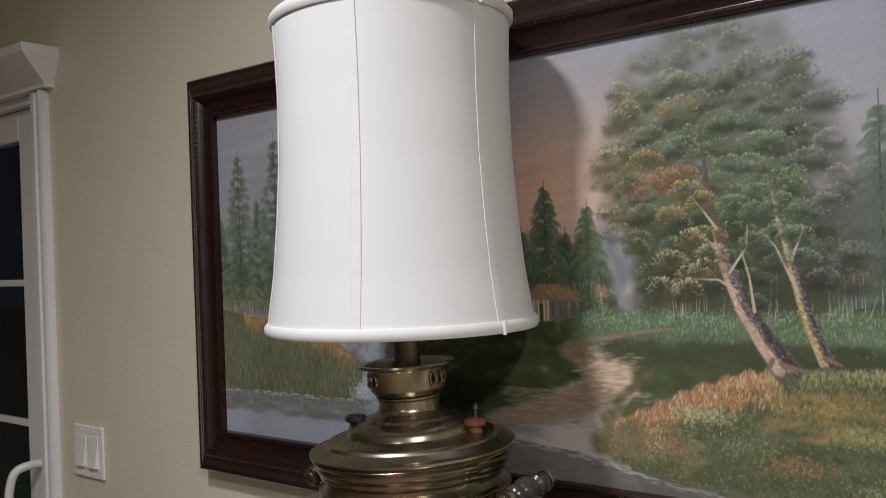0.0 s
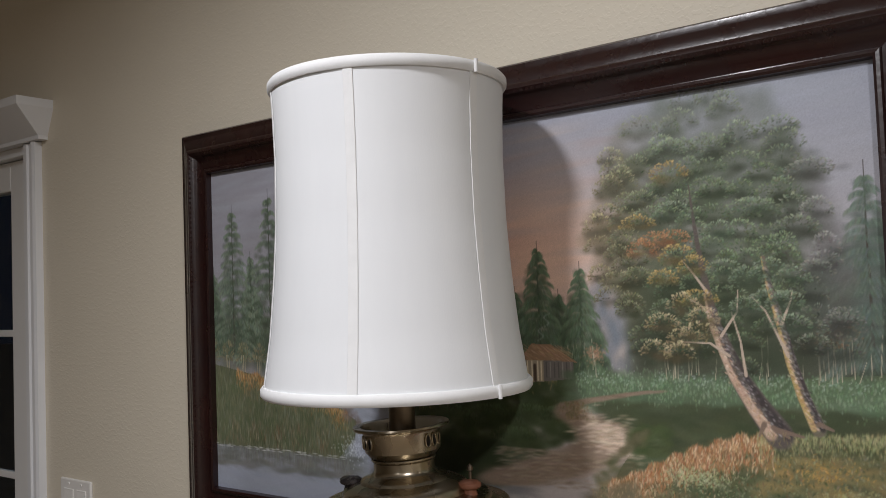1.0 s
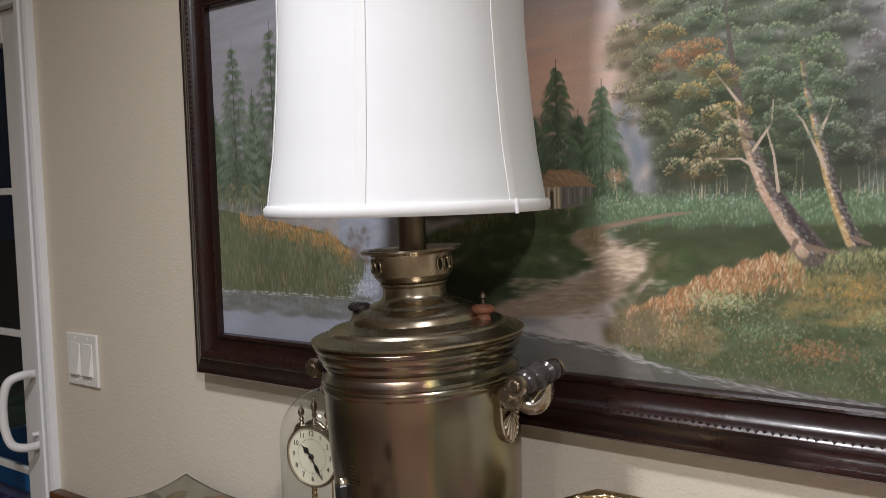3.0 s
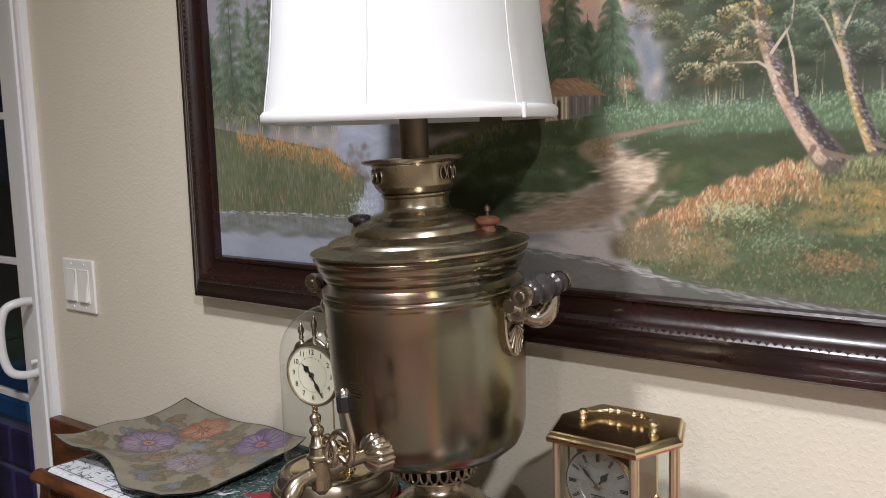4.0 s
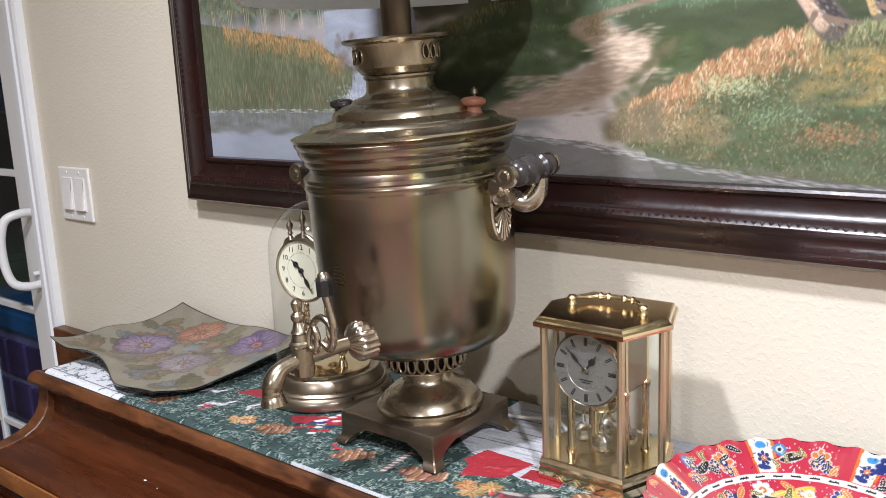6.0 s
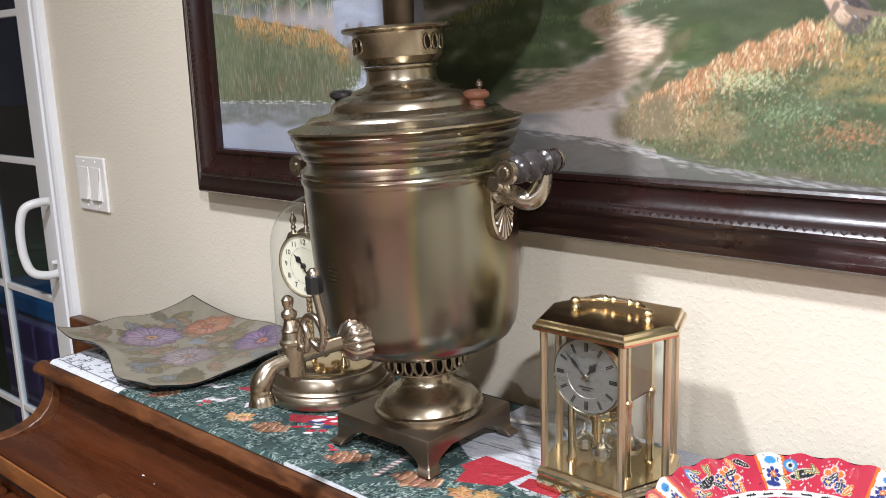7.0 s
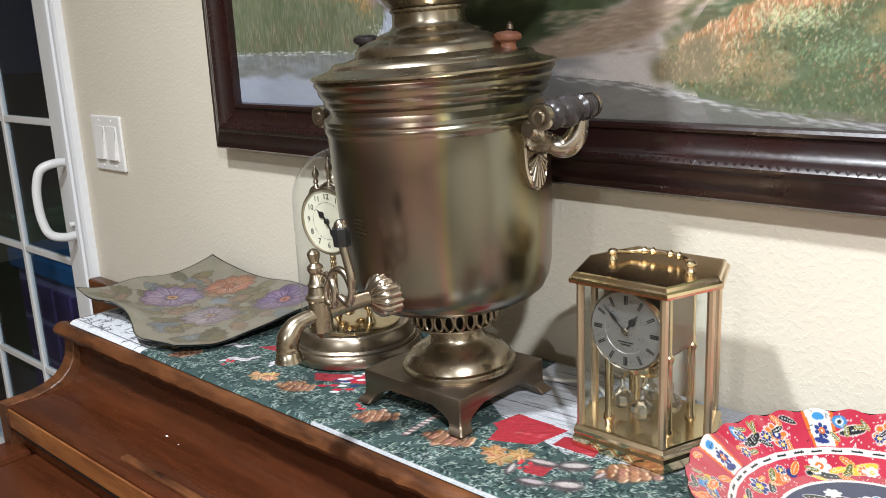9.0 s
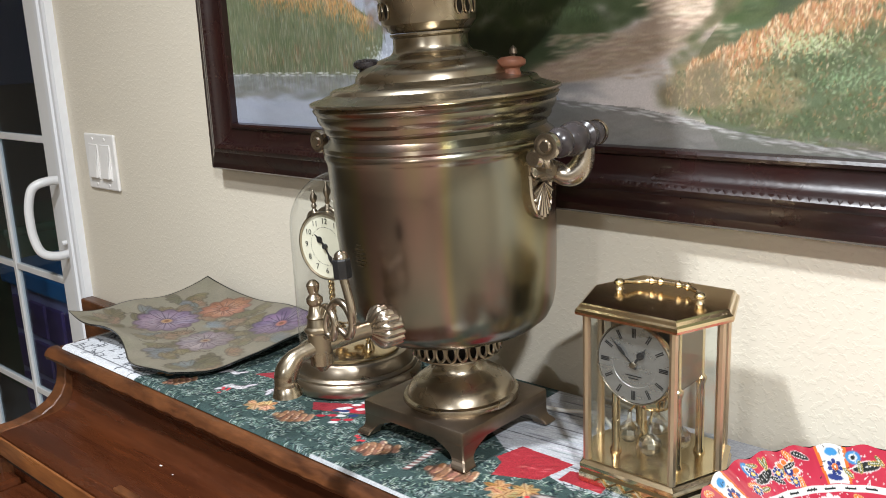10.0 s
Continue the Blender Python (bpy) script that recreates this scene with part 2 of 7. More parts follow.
def spline(points, n=8):
    """A smooth line through points (Catmull-Rom)."""
    p = [Vector(q) for q in points]
    p = [2 * p[0] - p[1]] + p + [2 * p[-1] - p[-2]]
    out = []
    for i in range(1, len(p) - 2):
        for k in range(n):
            t = k / n
            a, b, c, d = p[i - 1], p[i], p[i + 1], p[i + 2]
            out.append(0.5 * ((2 * b) + (c - a) * t + (2 * a - 5 * b + 4 * c - d) * t * t + (3 * b - a - 3 * c + d) * t ** 3))
    out.append(p[-2])
    return out


def tube(bm, points, radius, seg=12, flat=1.0):
    """A round bar along points; radius is a number or a function of 0..1."""
    pts = [Vector(q) for q in points]
    rings = []
    ref = Vector((0, 0, 1))
    for i, c in enumerate(pts):
        d = (pts[min(i + 1, len(pts) - 1)] - pts[max(i - 1, 0)]).normalized()
        if i == 0:
            side = d.cross(ref if abs(d.dot(ref)) < 0.9 else Vector((1, 0, 0))).normalized()
        else:
            side = (side - d * side.dot(d)).normalized()
        up = side.cross(d)
        r = radius(i / (len(pts) - 1)) if callable(radius) else radius
        rings.append([bm.verts.new(c + side * r * math.cos(2 * math.pi * k / seg) + up * r * flat * math.sin(2 * math.pi * k / seg)) for k in range(seg)])
    for a, b in zip(rings, rings[1:]):
        for k in range(seg):
            j = (k + 1) % seg
            bm.faces.new((a[k], a[j], b[j], b[k]))
    bm.faces.new(rings[0][::-1])
    bm.faces.new(rings[-1])
    return bm


def turned(bm, a, b, profile, seg=24):
    """A turned piece along the line a to b; profile of (radius, share of the length)."""
    a, b = Vector(a), Vector(b)
    made = lathe(bmesh.new(), [(r, s * (b - a).length) for r, s in profile], seg)
    made.transform(Matrix.Translation(a) @ (b - a).to_track_quat("Z", "Y").to_matrix().to_4x4())
    tmp = bpy.data.meshes.new("tmp")
    made.to_mesh(tmp)
    made.free()
    bm.from_mesh(tmp)
    bpy.data.meshes.remove(tmp)
    return bm


def prism(bm, outline, z0, z1, bevel=0.0, grow=0.0):
    """A flat outline of (x, y) raised from z0 to z1."""
    low = [bm.verts.new((x, y, z0)) for x, y in outline]
    high = [bm.verts.new((x, y, z1)) for x, y in outline]
    n = len(outline)
    faces = [bm.faces.new(low[::-1]), bm.faces.new(high)]
    for i in range(n):
        faces.append(bm.faces.new((low[i], low[(i + 1) % n], high[(i + 1) % n], high[i])))
    bmesh.ops.recalc_face_normals(bm, faces=faces)
    if bevel:
        bmesh.ops.bevel(bm, geom=list({e for f in faces for e in f.edges}), offset=bevel, segments=2, profile=0.5, affect="EDGES")
    return bm


def grid_object(name, places, colours, mat, parent=None, label="", wrap=False):
    """A sheet from an array of places (rows, columns, 3) with a painted colour at each."""
    rows, cols = places.shape[:2]
    me = bpy.data.meshes.new(name)
    idx = np.arange(rows * cols).reshape(rows, cols)
    if wrap:
        idx = np.concatenate([idx, idx[:, :1]], axis=1)
    quads = np.stack([idx[:-1, :-1], idx[:-1, 1:], idx[1:, 1:], idx[1:, :-1]], axis=-1).reshape(-1, 4)
    me.vertices.add(rows * cols)
    me.vertices.foreach_set("co", places.reshape(-1).astype(np.float32))
    me.loops.add(quads.size)
    me.loops.foreach_set("vertex_index", quads.reshape(-1).astype(np.int32))
    me.polygons.add(len(quads))
    me.polygons.foreach_set("loop_start", np.arange(0, quads.size, 4, dtype=np.int32))
    me.update(calc_edges=True)
    me.polygons.foreach_set("use_smooth", [True] * len(quads))
    c = np.clip(colours.reshape(-1, 3), 0, 1)
    c = np.where(c <= 0.04045, c / 12.92, ((c + 0.055) / 1.055) ** 2.4)
    attr = me.color_attributes.new("Col", "FLOAT_COLOR", "POINT")
    attr.data.foreach_set("color", np.concatenate([c, np.ones((len(c), 1))], axis=1).reshape(-1).astype(np.float32))
    me.materials.append(mat)
    ob = new(name, me)
    if parent is not None:
        ob.parent = parent
        ob.matrix_parent_inverse = parent.matrix_world.inverted()
    if label:
        ob["label"] = label
    return ob


class Painter:
    """A small brush painter: a field of colours, width by height in its own units, y up."""

    def __init__(self, wide, high, cells, base=(128, 128, 128)):
        self.wide, self.high = wide, high
        self.nx, self.ny = int(cells * wide / high), cells
        self.k = cells / high
        self.a = np.ones((self.ny, self.nx, 3)) * np.array(base) / 255.0
        self.x, self.y = np.meshgrid((np.arange(self.nx) + 0.5) / self.k, (np.arange(self.ny) + 0.5) / self.k)
        self.rng = np.random.default_rng(7)

    def dab(self, x, y, rx, ry, colour, alpha=1.0, angle=0.0, soft=0.5):
        r = max(rx, ry)
        i0, i1 = max(0, int((x - r) * self.k)), min(self.nx, int((x + r) * self.k) + 2)
        j0, j1 = max(0, int((y - r) * self.k)), min(self.ny, int((y + r) * self.k) + 2)
        if i0 >= i1 or j0 >= j1:
            return
        dx, dy = self.x[j0:j1, i0:i1] - x, self.y[j0:j1, i0:i1] - y
        ca, sa = math.cos(angle), math.sin(angle)
        u, v = (dx * ca + dy * sa) / rx, (-dx * sa + dy * ca) / ry
        m = np.clip((1 - np.sqrt(u * u + v * v)) / soft, 0, 1)[..., None] * alpha
        self.a[j0:j1, i0:i1] += (np.array(colour) / 255.0 - self.a[j0:j1, i0:i1]) * m

    def line(self, pts, w0, w1, colour, alpha=1.0, soft=0.6, jitter=0.0):
        pts = [np.array(p, float) for p in pts]
        total = sum(np.linalg.norm(b - a) for a, b in zip(pts, pts[1:]))
        done = 0.0
        for a, b in zip(pts, pts[1:]):
            d = np.linalg.norm(b - a)
            n = max(2, int(d / (0.45 * max(min(w0, w1), 0.7 / self.k))))
            for i in range(n):
                s = i / n
                w = w0 + (w1 - w0) * (done + s * d) / total
                p = a + (b - a) * s
                self.dab(p[0], p[1], w, w, self.vary(colour, jitter) if jitter else colour, alpha, 0, soft)
            done += d

    def vary(self, c, amount):
        return np.clip(np.array(c) + self.rng.normal(0, amount, 3) * 0.4 + self.rng.normal(0, amount), 0, 255)

    def poly(self, pts, colour, alpha=1.0):
        x, y = self.x, self.y
        inside = np.zeros(x.shape, bool)
        n = len(pts)
        for i in range(n):
            (xa, ya), (xb, yb) = pts[i], pts[(i + 1) % n]
            if ya == yb:
                continue
            cross = ((ya > y) != (yb > y)) & (x < (xb - xa) * (y - ya) / (yb - ya) + xa)
            inside ^= cross
        self.a[inside] += (np.array(colour) / 255.0 - self.a[inside]) * alpha
        return inside

    def scatter(self, n, x0, x1, y0, y1, rx, ry, colours, alpha=0.8, angle=0.0, spread=0.3, jitter=12, soft=0.6):
        for _ in range(n):
            s = self.rng.uniform(0.6, 1.4)
            self.dab(self.rng.uniform(x0, x1), self.rng.uniform(y0, y1), rx * s, ry * s, self.vary(colours[self.rng.integers(len(colours))], jitter), alpha,
                     angle + self.rng.normal(0, spread), soft)
# ---- the room ----
X0, X1, Y0, ROOF = -5.2, 3.4, -7.2, 2.45
tagged(part("floor", boxed(X0, X1, Y0, 0.0, -0.1, 0.0), FLOOR), "tan carpet floor of the room", "floor", kind="structure")
tagged(part("ceiling", boxed(X0, X1, Y0, 0.14, ROOF, ROOF + 0.1), CEILING), "off-white painted ceiling", "ceiling", kind="structure")
DOOR_L, DOOR_R, DOOR_TOP = -2.32, -1.185, 1.93
bm = bmesh.new()
box(bm, DOOR_R, X1, 0.0, 0.14, 0.0, ROOF)
box(bm, DOOR_L, DOOR_R, 0.0, 0.14, DOOR_TOP, ROOF)
box(bm, X0, DOOR_L, 0.0, 0.14, 0.0, ROOF)
tagged(part("wall_north", bm, WALL), "cream textured plaster wall behind the piano", "wall", kind="structure")
tagged(part("wall_west", boxed(X0 - 0.12, X0, Y0, 0.14, -0.1, ROOF), WALL), "cream plaster side wall", "wall", kind="structure")
tagged(part("wall_east", boxed(X1, X1 + 0.12, Y0, 0.14, -0.1, ROOF), WALL), "cream plaster side wall", "wall", kind="structure")
tagged(part("wall_south", boxed(X0, X1, Y0 - 0.12, Y0, -0.1, ROOF), WALL), "cream plaster wall behind the camera", "wall", kind="structure")

# Fittings for every lamp, the added fill lamp at the back included.
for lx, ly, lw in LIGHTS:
    lamp = thing("recessed_or_added_light", (lx, ly, ROOF), "white round recessed ceiling light, switched on; the farthest is added fill", "ceiling light", "recessed lights")
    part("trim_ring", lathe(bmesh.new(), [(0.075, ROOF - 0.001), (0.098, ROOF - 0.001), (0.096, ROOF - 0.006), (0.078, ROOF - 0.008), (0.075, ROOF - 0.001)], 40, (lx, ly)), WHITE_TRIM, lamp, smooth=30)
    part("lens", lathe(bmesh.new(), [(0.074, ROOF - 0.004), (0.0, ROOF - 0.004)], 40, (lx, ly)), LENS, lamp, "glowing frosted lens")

# door casing and cornice over it
casing = thing("door_casing", (DOOR_R, 0, 0), "white moulded casing round the sliding door", "door casing", kind="structure")


def casing_side(xa, xb, sign):
    bm = bmesh.new()
    outer, inner = (xb, xa) if sign > 0 else (xa, xb)
    w = inner - outer
    prof = [(outer, 0.0), (outer, -0.016), (outer + 0.14 * w, -0.019), (outer + 0.24 * w, -0.019), (outer + 0.30 * w, -0.011), (outer + 0.62 * w, -0.011), (outer + 0.68 * w, -0.015), (outer + 0.92 * w, -0.015), (inner, -0.010), (inner, 0.0)]
    prism(bm, prof, 0.0, DOOR_TOP - 0.002)
    return bm


part("casing_side", casing_side(DOOR_R - 0.022, DOOR_R + 0.034, 1), WHITE_TRIM, casing)
part("casing_side", casing_side(DOOR_L - 0.034, DOOR_L + 0.022, -1), WHITE_TRIM, casing)
part("jamb", boxed(DOOR_R - 0.02, DOOR_R - 0.001, 0.0, 0.14, 0.0, DOOR_TOP - 0.02), WHITE_TRIM, casing)
part("jamb", boxed(DOOR_L + 0.001, DOOR_L + 0.02, 0.0, 0.14, 0.0, DOOR_TOP - 0.02), WHITE_TRIM, casing)
part("jamb", boxed(DOOR_L + 0.001, DOOR_R - 0.001, 0.0, 0.14, DOOR_TOP - 0.02, DOOR_TOP - 0.001), WHITE_TRIM, casing)
bm = bmesh.new()
a, b = DOOR_L - 0.04, DOOR_R + 0.060
low = [(a, 0), (b, 0), (b, -0.022), (a, -0.022)]
high = [(a - 0.03, 0), (b + 0.024, 0), (b + 0.024, -0.080), (a - 0.03, -0.080)]
vs = []
for pts, z in ((low, DOOR_TOP), (low, DOOR_TOP + 0.008), (high, DOOR_TOP + 0.064), (high, DOOR_TOP + 0.082)):
    vs.append([bm.verts.new((x, y, z)) for x, y in pts])
for p, q in zip(vs, vs[1:]):
    for i in range(4):
        bm.faces.new((p[i], p[(i + 1) % 4], q[(i + 1) % 4], q[i]))
bm.faces.new(vs[0][::-1]), bm.faces.new(vs[-1])
bmesh.ops.recalc_face_normals(bm, faces=bm.faces[:])
part("cornice", bm, WHITE_TRIM, casing, "white slanted cornice board")

# sliding glass door
door = thing("door_1", (-1.75, 0.035, 0), "white vinyl sliding glass door with a grid of panes, closed, night outside", "sliding door", kind="structure")
S_R, S_L, G_R, G_L, G_B, G_T = DOOR_R - 0.021, DOOR_L + 0.021, -1.335, -2.19, 0.22, 1.84
part("stile", boxed(G_R, S_R, 0.022, 0.058, 0.02, DOOR_TOP - 0.022, 0.003), VINYL, door)
part("stile", boxed(S_L, G_L, 0.022, 0.058, 0.02, DOOR_TOP - 0.022, 0.003), VINYL, door)
part("rail", boxed(G_L, G_R, 0.022, 0.058, 0.02, G_B, 0.003), VINYL, door)
part("rail", boxed(G_L, G_R, 0.022, 0.058, G_T, DOOR_TOP - 0.022, 0.003), VINYL, door)
cols = [G_L, -1.905, -1.62, G_R]
rows = [G_B, 0.54, 0.864, 1.185, 1.512, G_T]
for x in cols[1:-1]:
    part("muntin", boxed(x - 0.008, x + 0.008, 0.033, 0.047, G_B, G_T, 0.002), VINYL, door)
for z in rows[1:-1]:
    for xa, xb in zip(cols, cols[1:]):
        part("muntin", boxed(xa + 0.009, xb - 0.009, 0.034, 0.046, z - 0.008, z + 0.008, 0.002), VINYL, door)
for xa, xb in zip(cols, cols[1:]):
    for za, zb in zip(rows, rows[1:]):
        ob = part("pane", boxed(xa + 0.006, xb - 0.006, 0.038, 0.042, za + 0.006, zb - 0.006), DOOR_GLASS, door)
        ob.visible_shadow = False
handle = part("door_handle", tube(bmesh.new(), spline([(-1.268, 0.024, 1.106), (-1.270, -0.010, 1.107), (-1.279, -0.037, 1.096), (-1.286, -0.047, 1.063), (-1.288, -0.049, 1.028), (-1.286, -0.047, 0.988), (-1.279, -0.037, 0.956), (-1.270, -0.010, 0.945), (-1.268, 0.024, 0.946)], 8), 0.0095, 14), VINYL, door, "white D-shaped pull handle", smooth=60)
part("thumb_latch", tube(bmesh.new(), [(-1.281, 0.023, 0.968), (-1.282, 0.008, 0.968)], 0.005, 12), VINYL, handle)

# outside the door
tagged(part("ground", boxed(-40, 40, 0.14, 60, -0.12, -0.04), PATIO), "dark concrete patio outside at night", "ground", kind="structure")
fence = thing("fence", (-3, 2.6, -0.04), "dark horizontal-board garden fence at night", "fence")
for i in range(14):
    part("board", boxed(-6.5, 1.5, 2.6, 2.62, 0.0 + i * 0.15, 0.135 + i * 0.15, 0.004, 1), FENCE, fence)
for x in (-6.4, -4.4, -2.4, -0.4, 1.4):
    part("post", boxed(x - 0.05, x + 0.05, 2.625, 2.72, -0.04, 2.15, 0.005, 1), FENCE, fence)
crate = thing("storage_unit", (-2.55, 0.65, -0.04), "lilac plastic storage unit with purple drawers and blue lid outside", "storage unit")
CX0, CX1, CY0, CY1 = -2.95, -2.32, 0.50, 0.86
part("body", boxed(CX0, CX1, CY0 + 0.012, CY1, -0.04, 0.50, 0.008), LILAC, crate)
part("lid", boxed(CX0 - 0.015, CX1 + 0.015, CY0 - 0.015, CY1 + 0.015, 0.503, 0.58, 0.012), BLUE, crate, "blue plastic lid")
for i in range(4):
    for j in range(3):
        xa, za = CX0 + 0.03 + i * 0.147, 0.0 + j * 0.16
        part("drawer", boxed(xa, xa + 0.128, CY0, CY0 + 0.05, za, za + 0.135, 0.006), PURPLE, crate)

bin_ob = thing("garden_bin", (-3.25, 0.75, -0.04), "dark green plastic garden bin standing outside", "bin")
bm = bmesh.new()
secs = [[bm.verts.new((-3.25 + sx * w, 0.75 + sy * w * 0.8, z)) for sx, sy in ((-1, -1), (1, -1), (1, 1), (-1, 1))] for w, z in ((0.19, -0.04), (0.24, 0.62), (0.26, 0.62), (0.26, 0.66))]
for p, q in zip(secs, secs[1:]):
    for i in range(4):
        bm.faces.new((p[i], p[(i + 1) % 4], q[(i + 1) % 4], q[i]))
bm.faces.new(secs[0][::-1])
bmesh.ops.recalc_face_normals(bm, faces=bm.faces[:])
part("bin_body", bm, GREEN, bin_ob)
part("bin_lid", boxed(-3.52, -2.98, 0.53, 0.98, 0.662, 0.70, 0.015), GREEN, bin_ob)

# wooden panel standing against the wall beside the door
panel = tagged(part("wooden_panel", boxed(-1.148, -0.72, -0.030, -0.002, 0.0, 0.876, 0.004), PIANO_EDGE), "reddish brown wooden panel standing against the wall", "panel")

# light switch
sw = thing("light_switch", (-1.029, 0, 1.163), "white double rocker light switch plate on the wall", "light switch")
part("plate", boxed(-1.084, -0.970, -0.0065, 0.0, 1.110, 1.217, 0.003), SWITCH, sw)
for cx in (-1.050, -1.004):
    part("bezel", boxed(cx - 0.0175, cx + 0.0175, -0.0085, -0.006, 1.130, 1.197, 0.001), SWITCH, sw)
    bm = boxed(cx - 0.015, cx + 0.015, -0.012, -0.0075, 1.133, 1.194, 0.001)
    for v in bm.verts:
        if v.co.y < -0.009:
            v.co.y += (0.0035 if v.co.z > 1.165 else -0.0025)
    part("rocker", bm, SWITCH, sw)
for sx in (-1.050, -1.004):
    for sz in (1.120, 1.207):
        part("screw", turned(bmesh.new(), (sx, -0.006, sz), (sx, -0.0078, sz), [(0.0, 0), (0.003, 0), (0.0028, 1), (0.0, 1)], 12), SWITCH, sw)

# ---- framed landscape painting ----
CU0, CU1, CV0, CV1, CY = -0.540, 0.511, 1.2575, 1.788, -0.025
FW = 0.0745
pic = thing("framed_painting", (0, 0, CV0 - FW), "large oil landscape with trees and cottage in dark mahogany frame", "painting")


def frame_rail(p0, p1, inward):
    """One mitred side of the frame, moulded: the profile runs from the outer edge to the inner lip."""
    prof = [(0.0, -0.001), (0.0, -0.027), (0.003, -0.031), (0.010, -0.032), (0.012, -0.033), (0.018, -0.037), (0.025, -0.040), (0.030, -0.041), (0.033, -0.044), (0.0375, -0.0455),
            (0.042, -0.043), (0.0445, -0.039), (0.047, -0.036), (0.053, -0.033), (0.060, -0.031), (0.066, -0.0305), (0.068, -0.034), (0.0715, -0.0355), (0.0745, -0.034), (0.076, -0.0255), (0.076, -0.002)]
    bm = bmesh.new()
    p0, p1, inn = Vector(p0), Vector(p1), Vector(inward)
    run = (p1 - p0).normalized()
    n = max(2, int((p1 - p0).length / 0.12))
    lines = []
    for s in range(n + 1):
        ring = []
        for d, y in prof:
            d *= FW / 0.076
            base = p0 + inn * d + run * (d + ((p1 - p0).length - 2 * d) * s / n)
            ring.append(bm.verts.new((base.x, y, base.z)))
        lines.append(ring)
    k = len(prof)
    for a, b in zip(lines, lines[1:]):
        for i in range(k):
            j = (i + 1) % k
            bm.faces.new((a[i], a[j], b[j], b[i]))
    bm.faces.new(lines[0]), bm.faces.new(lines[-1][::-1])
    bmesh.ops.recalc_face_normals(bm, faces=bm.faces[:])
    return bm


OA, OB, OC, OD = (CU0 - FW, 0, CV0 - FW), (CU1 + FW, 0, CV0 - FW), (CU1 + FW, 0, CV1 + FW), (CU0 - FW, 0, CV1 + FW)
for p, q, inn in ((OA, OB, (0, 0, 1)), (OB, OC, (-1, 0, 0)), (OC, OD, (0, 0, -1)), (OD, OA, (1, 0, 0))):
    rail = part("frame_rail", frame_rail(p, q, inn), FRAME, pic, smooth=30)
    p, q, inn = Vector(p), Vector(q), Vector(inn)
    run = (q - p).normalized()
    L = (q - p).length
    bm = bmesh.new()
    step = 0.0085
    count = int((L - 0.09) / step)
    rnd = random.Random(3)
    for i in range(count):
        c = p + inn * 0.0375 + run * (0.045 + i * step)
        w = step * rnd.uniform(0.3, 0.62)
        h = rnd.uniform(0.0001, 0.0008)
        ring = [c + run * w * cx + inn * 0.004 * cz for cx, cz in ((-1, 0), (-0.5, -1), (0.5, -1), (1, 0), (0.5, 1), (-0.5, 1))]
        vs = [bm.verts.new((v.x, -0.0436, v.z)) for v in ring]
        top = bm.verts.new((c.x, -0.0446 - h, c.z))
        for k in range(6):
            bm.faces.new((vs[k], vs[(k + 1) % 6], top))
    bmesh.ops.recalc_face_normals(bm, faces=bm.faces[:])
    tagged(part("carved_bead", bm, FRAME, rail, "carved relief bead"), kind="stuff")


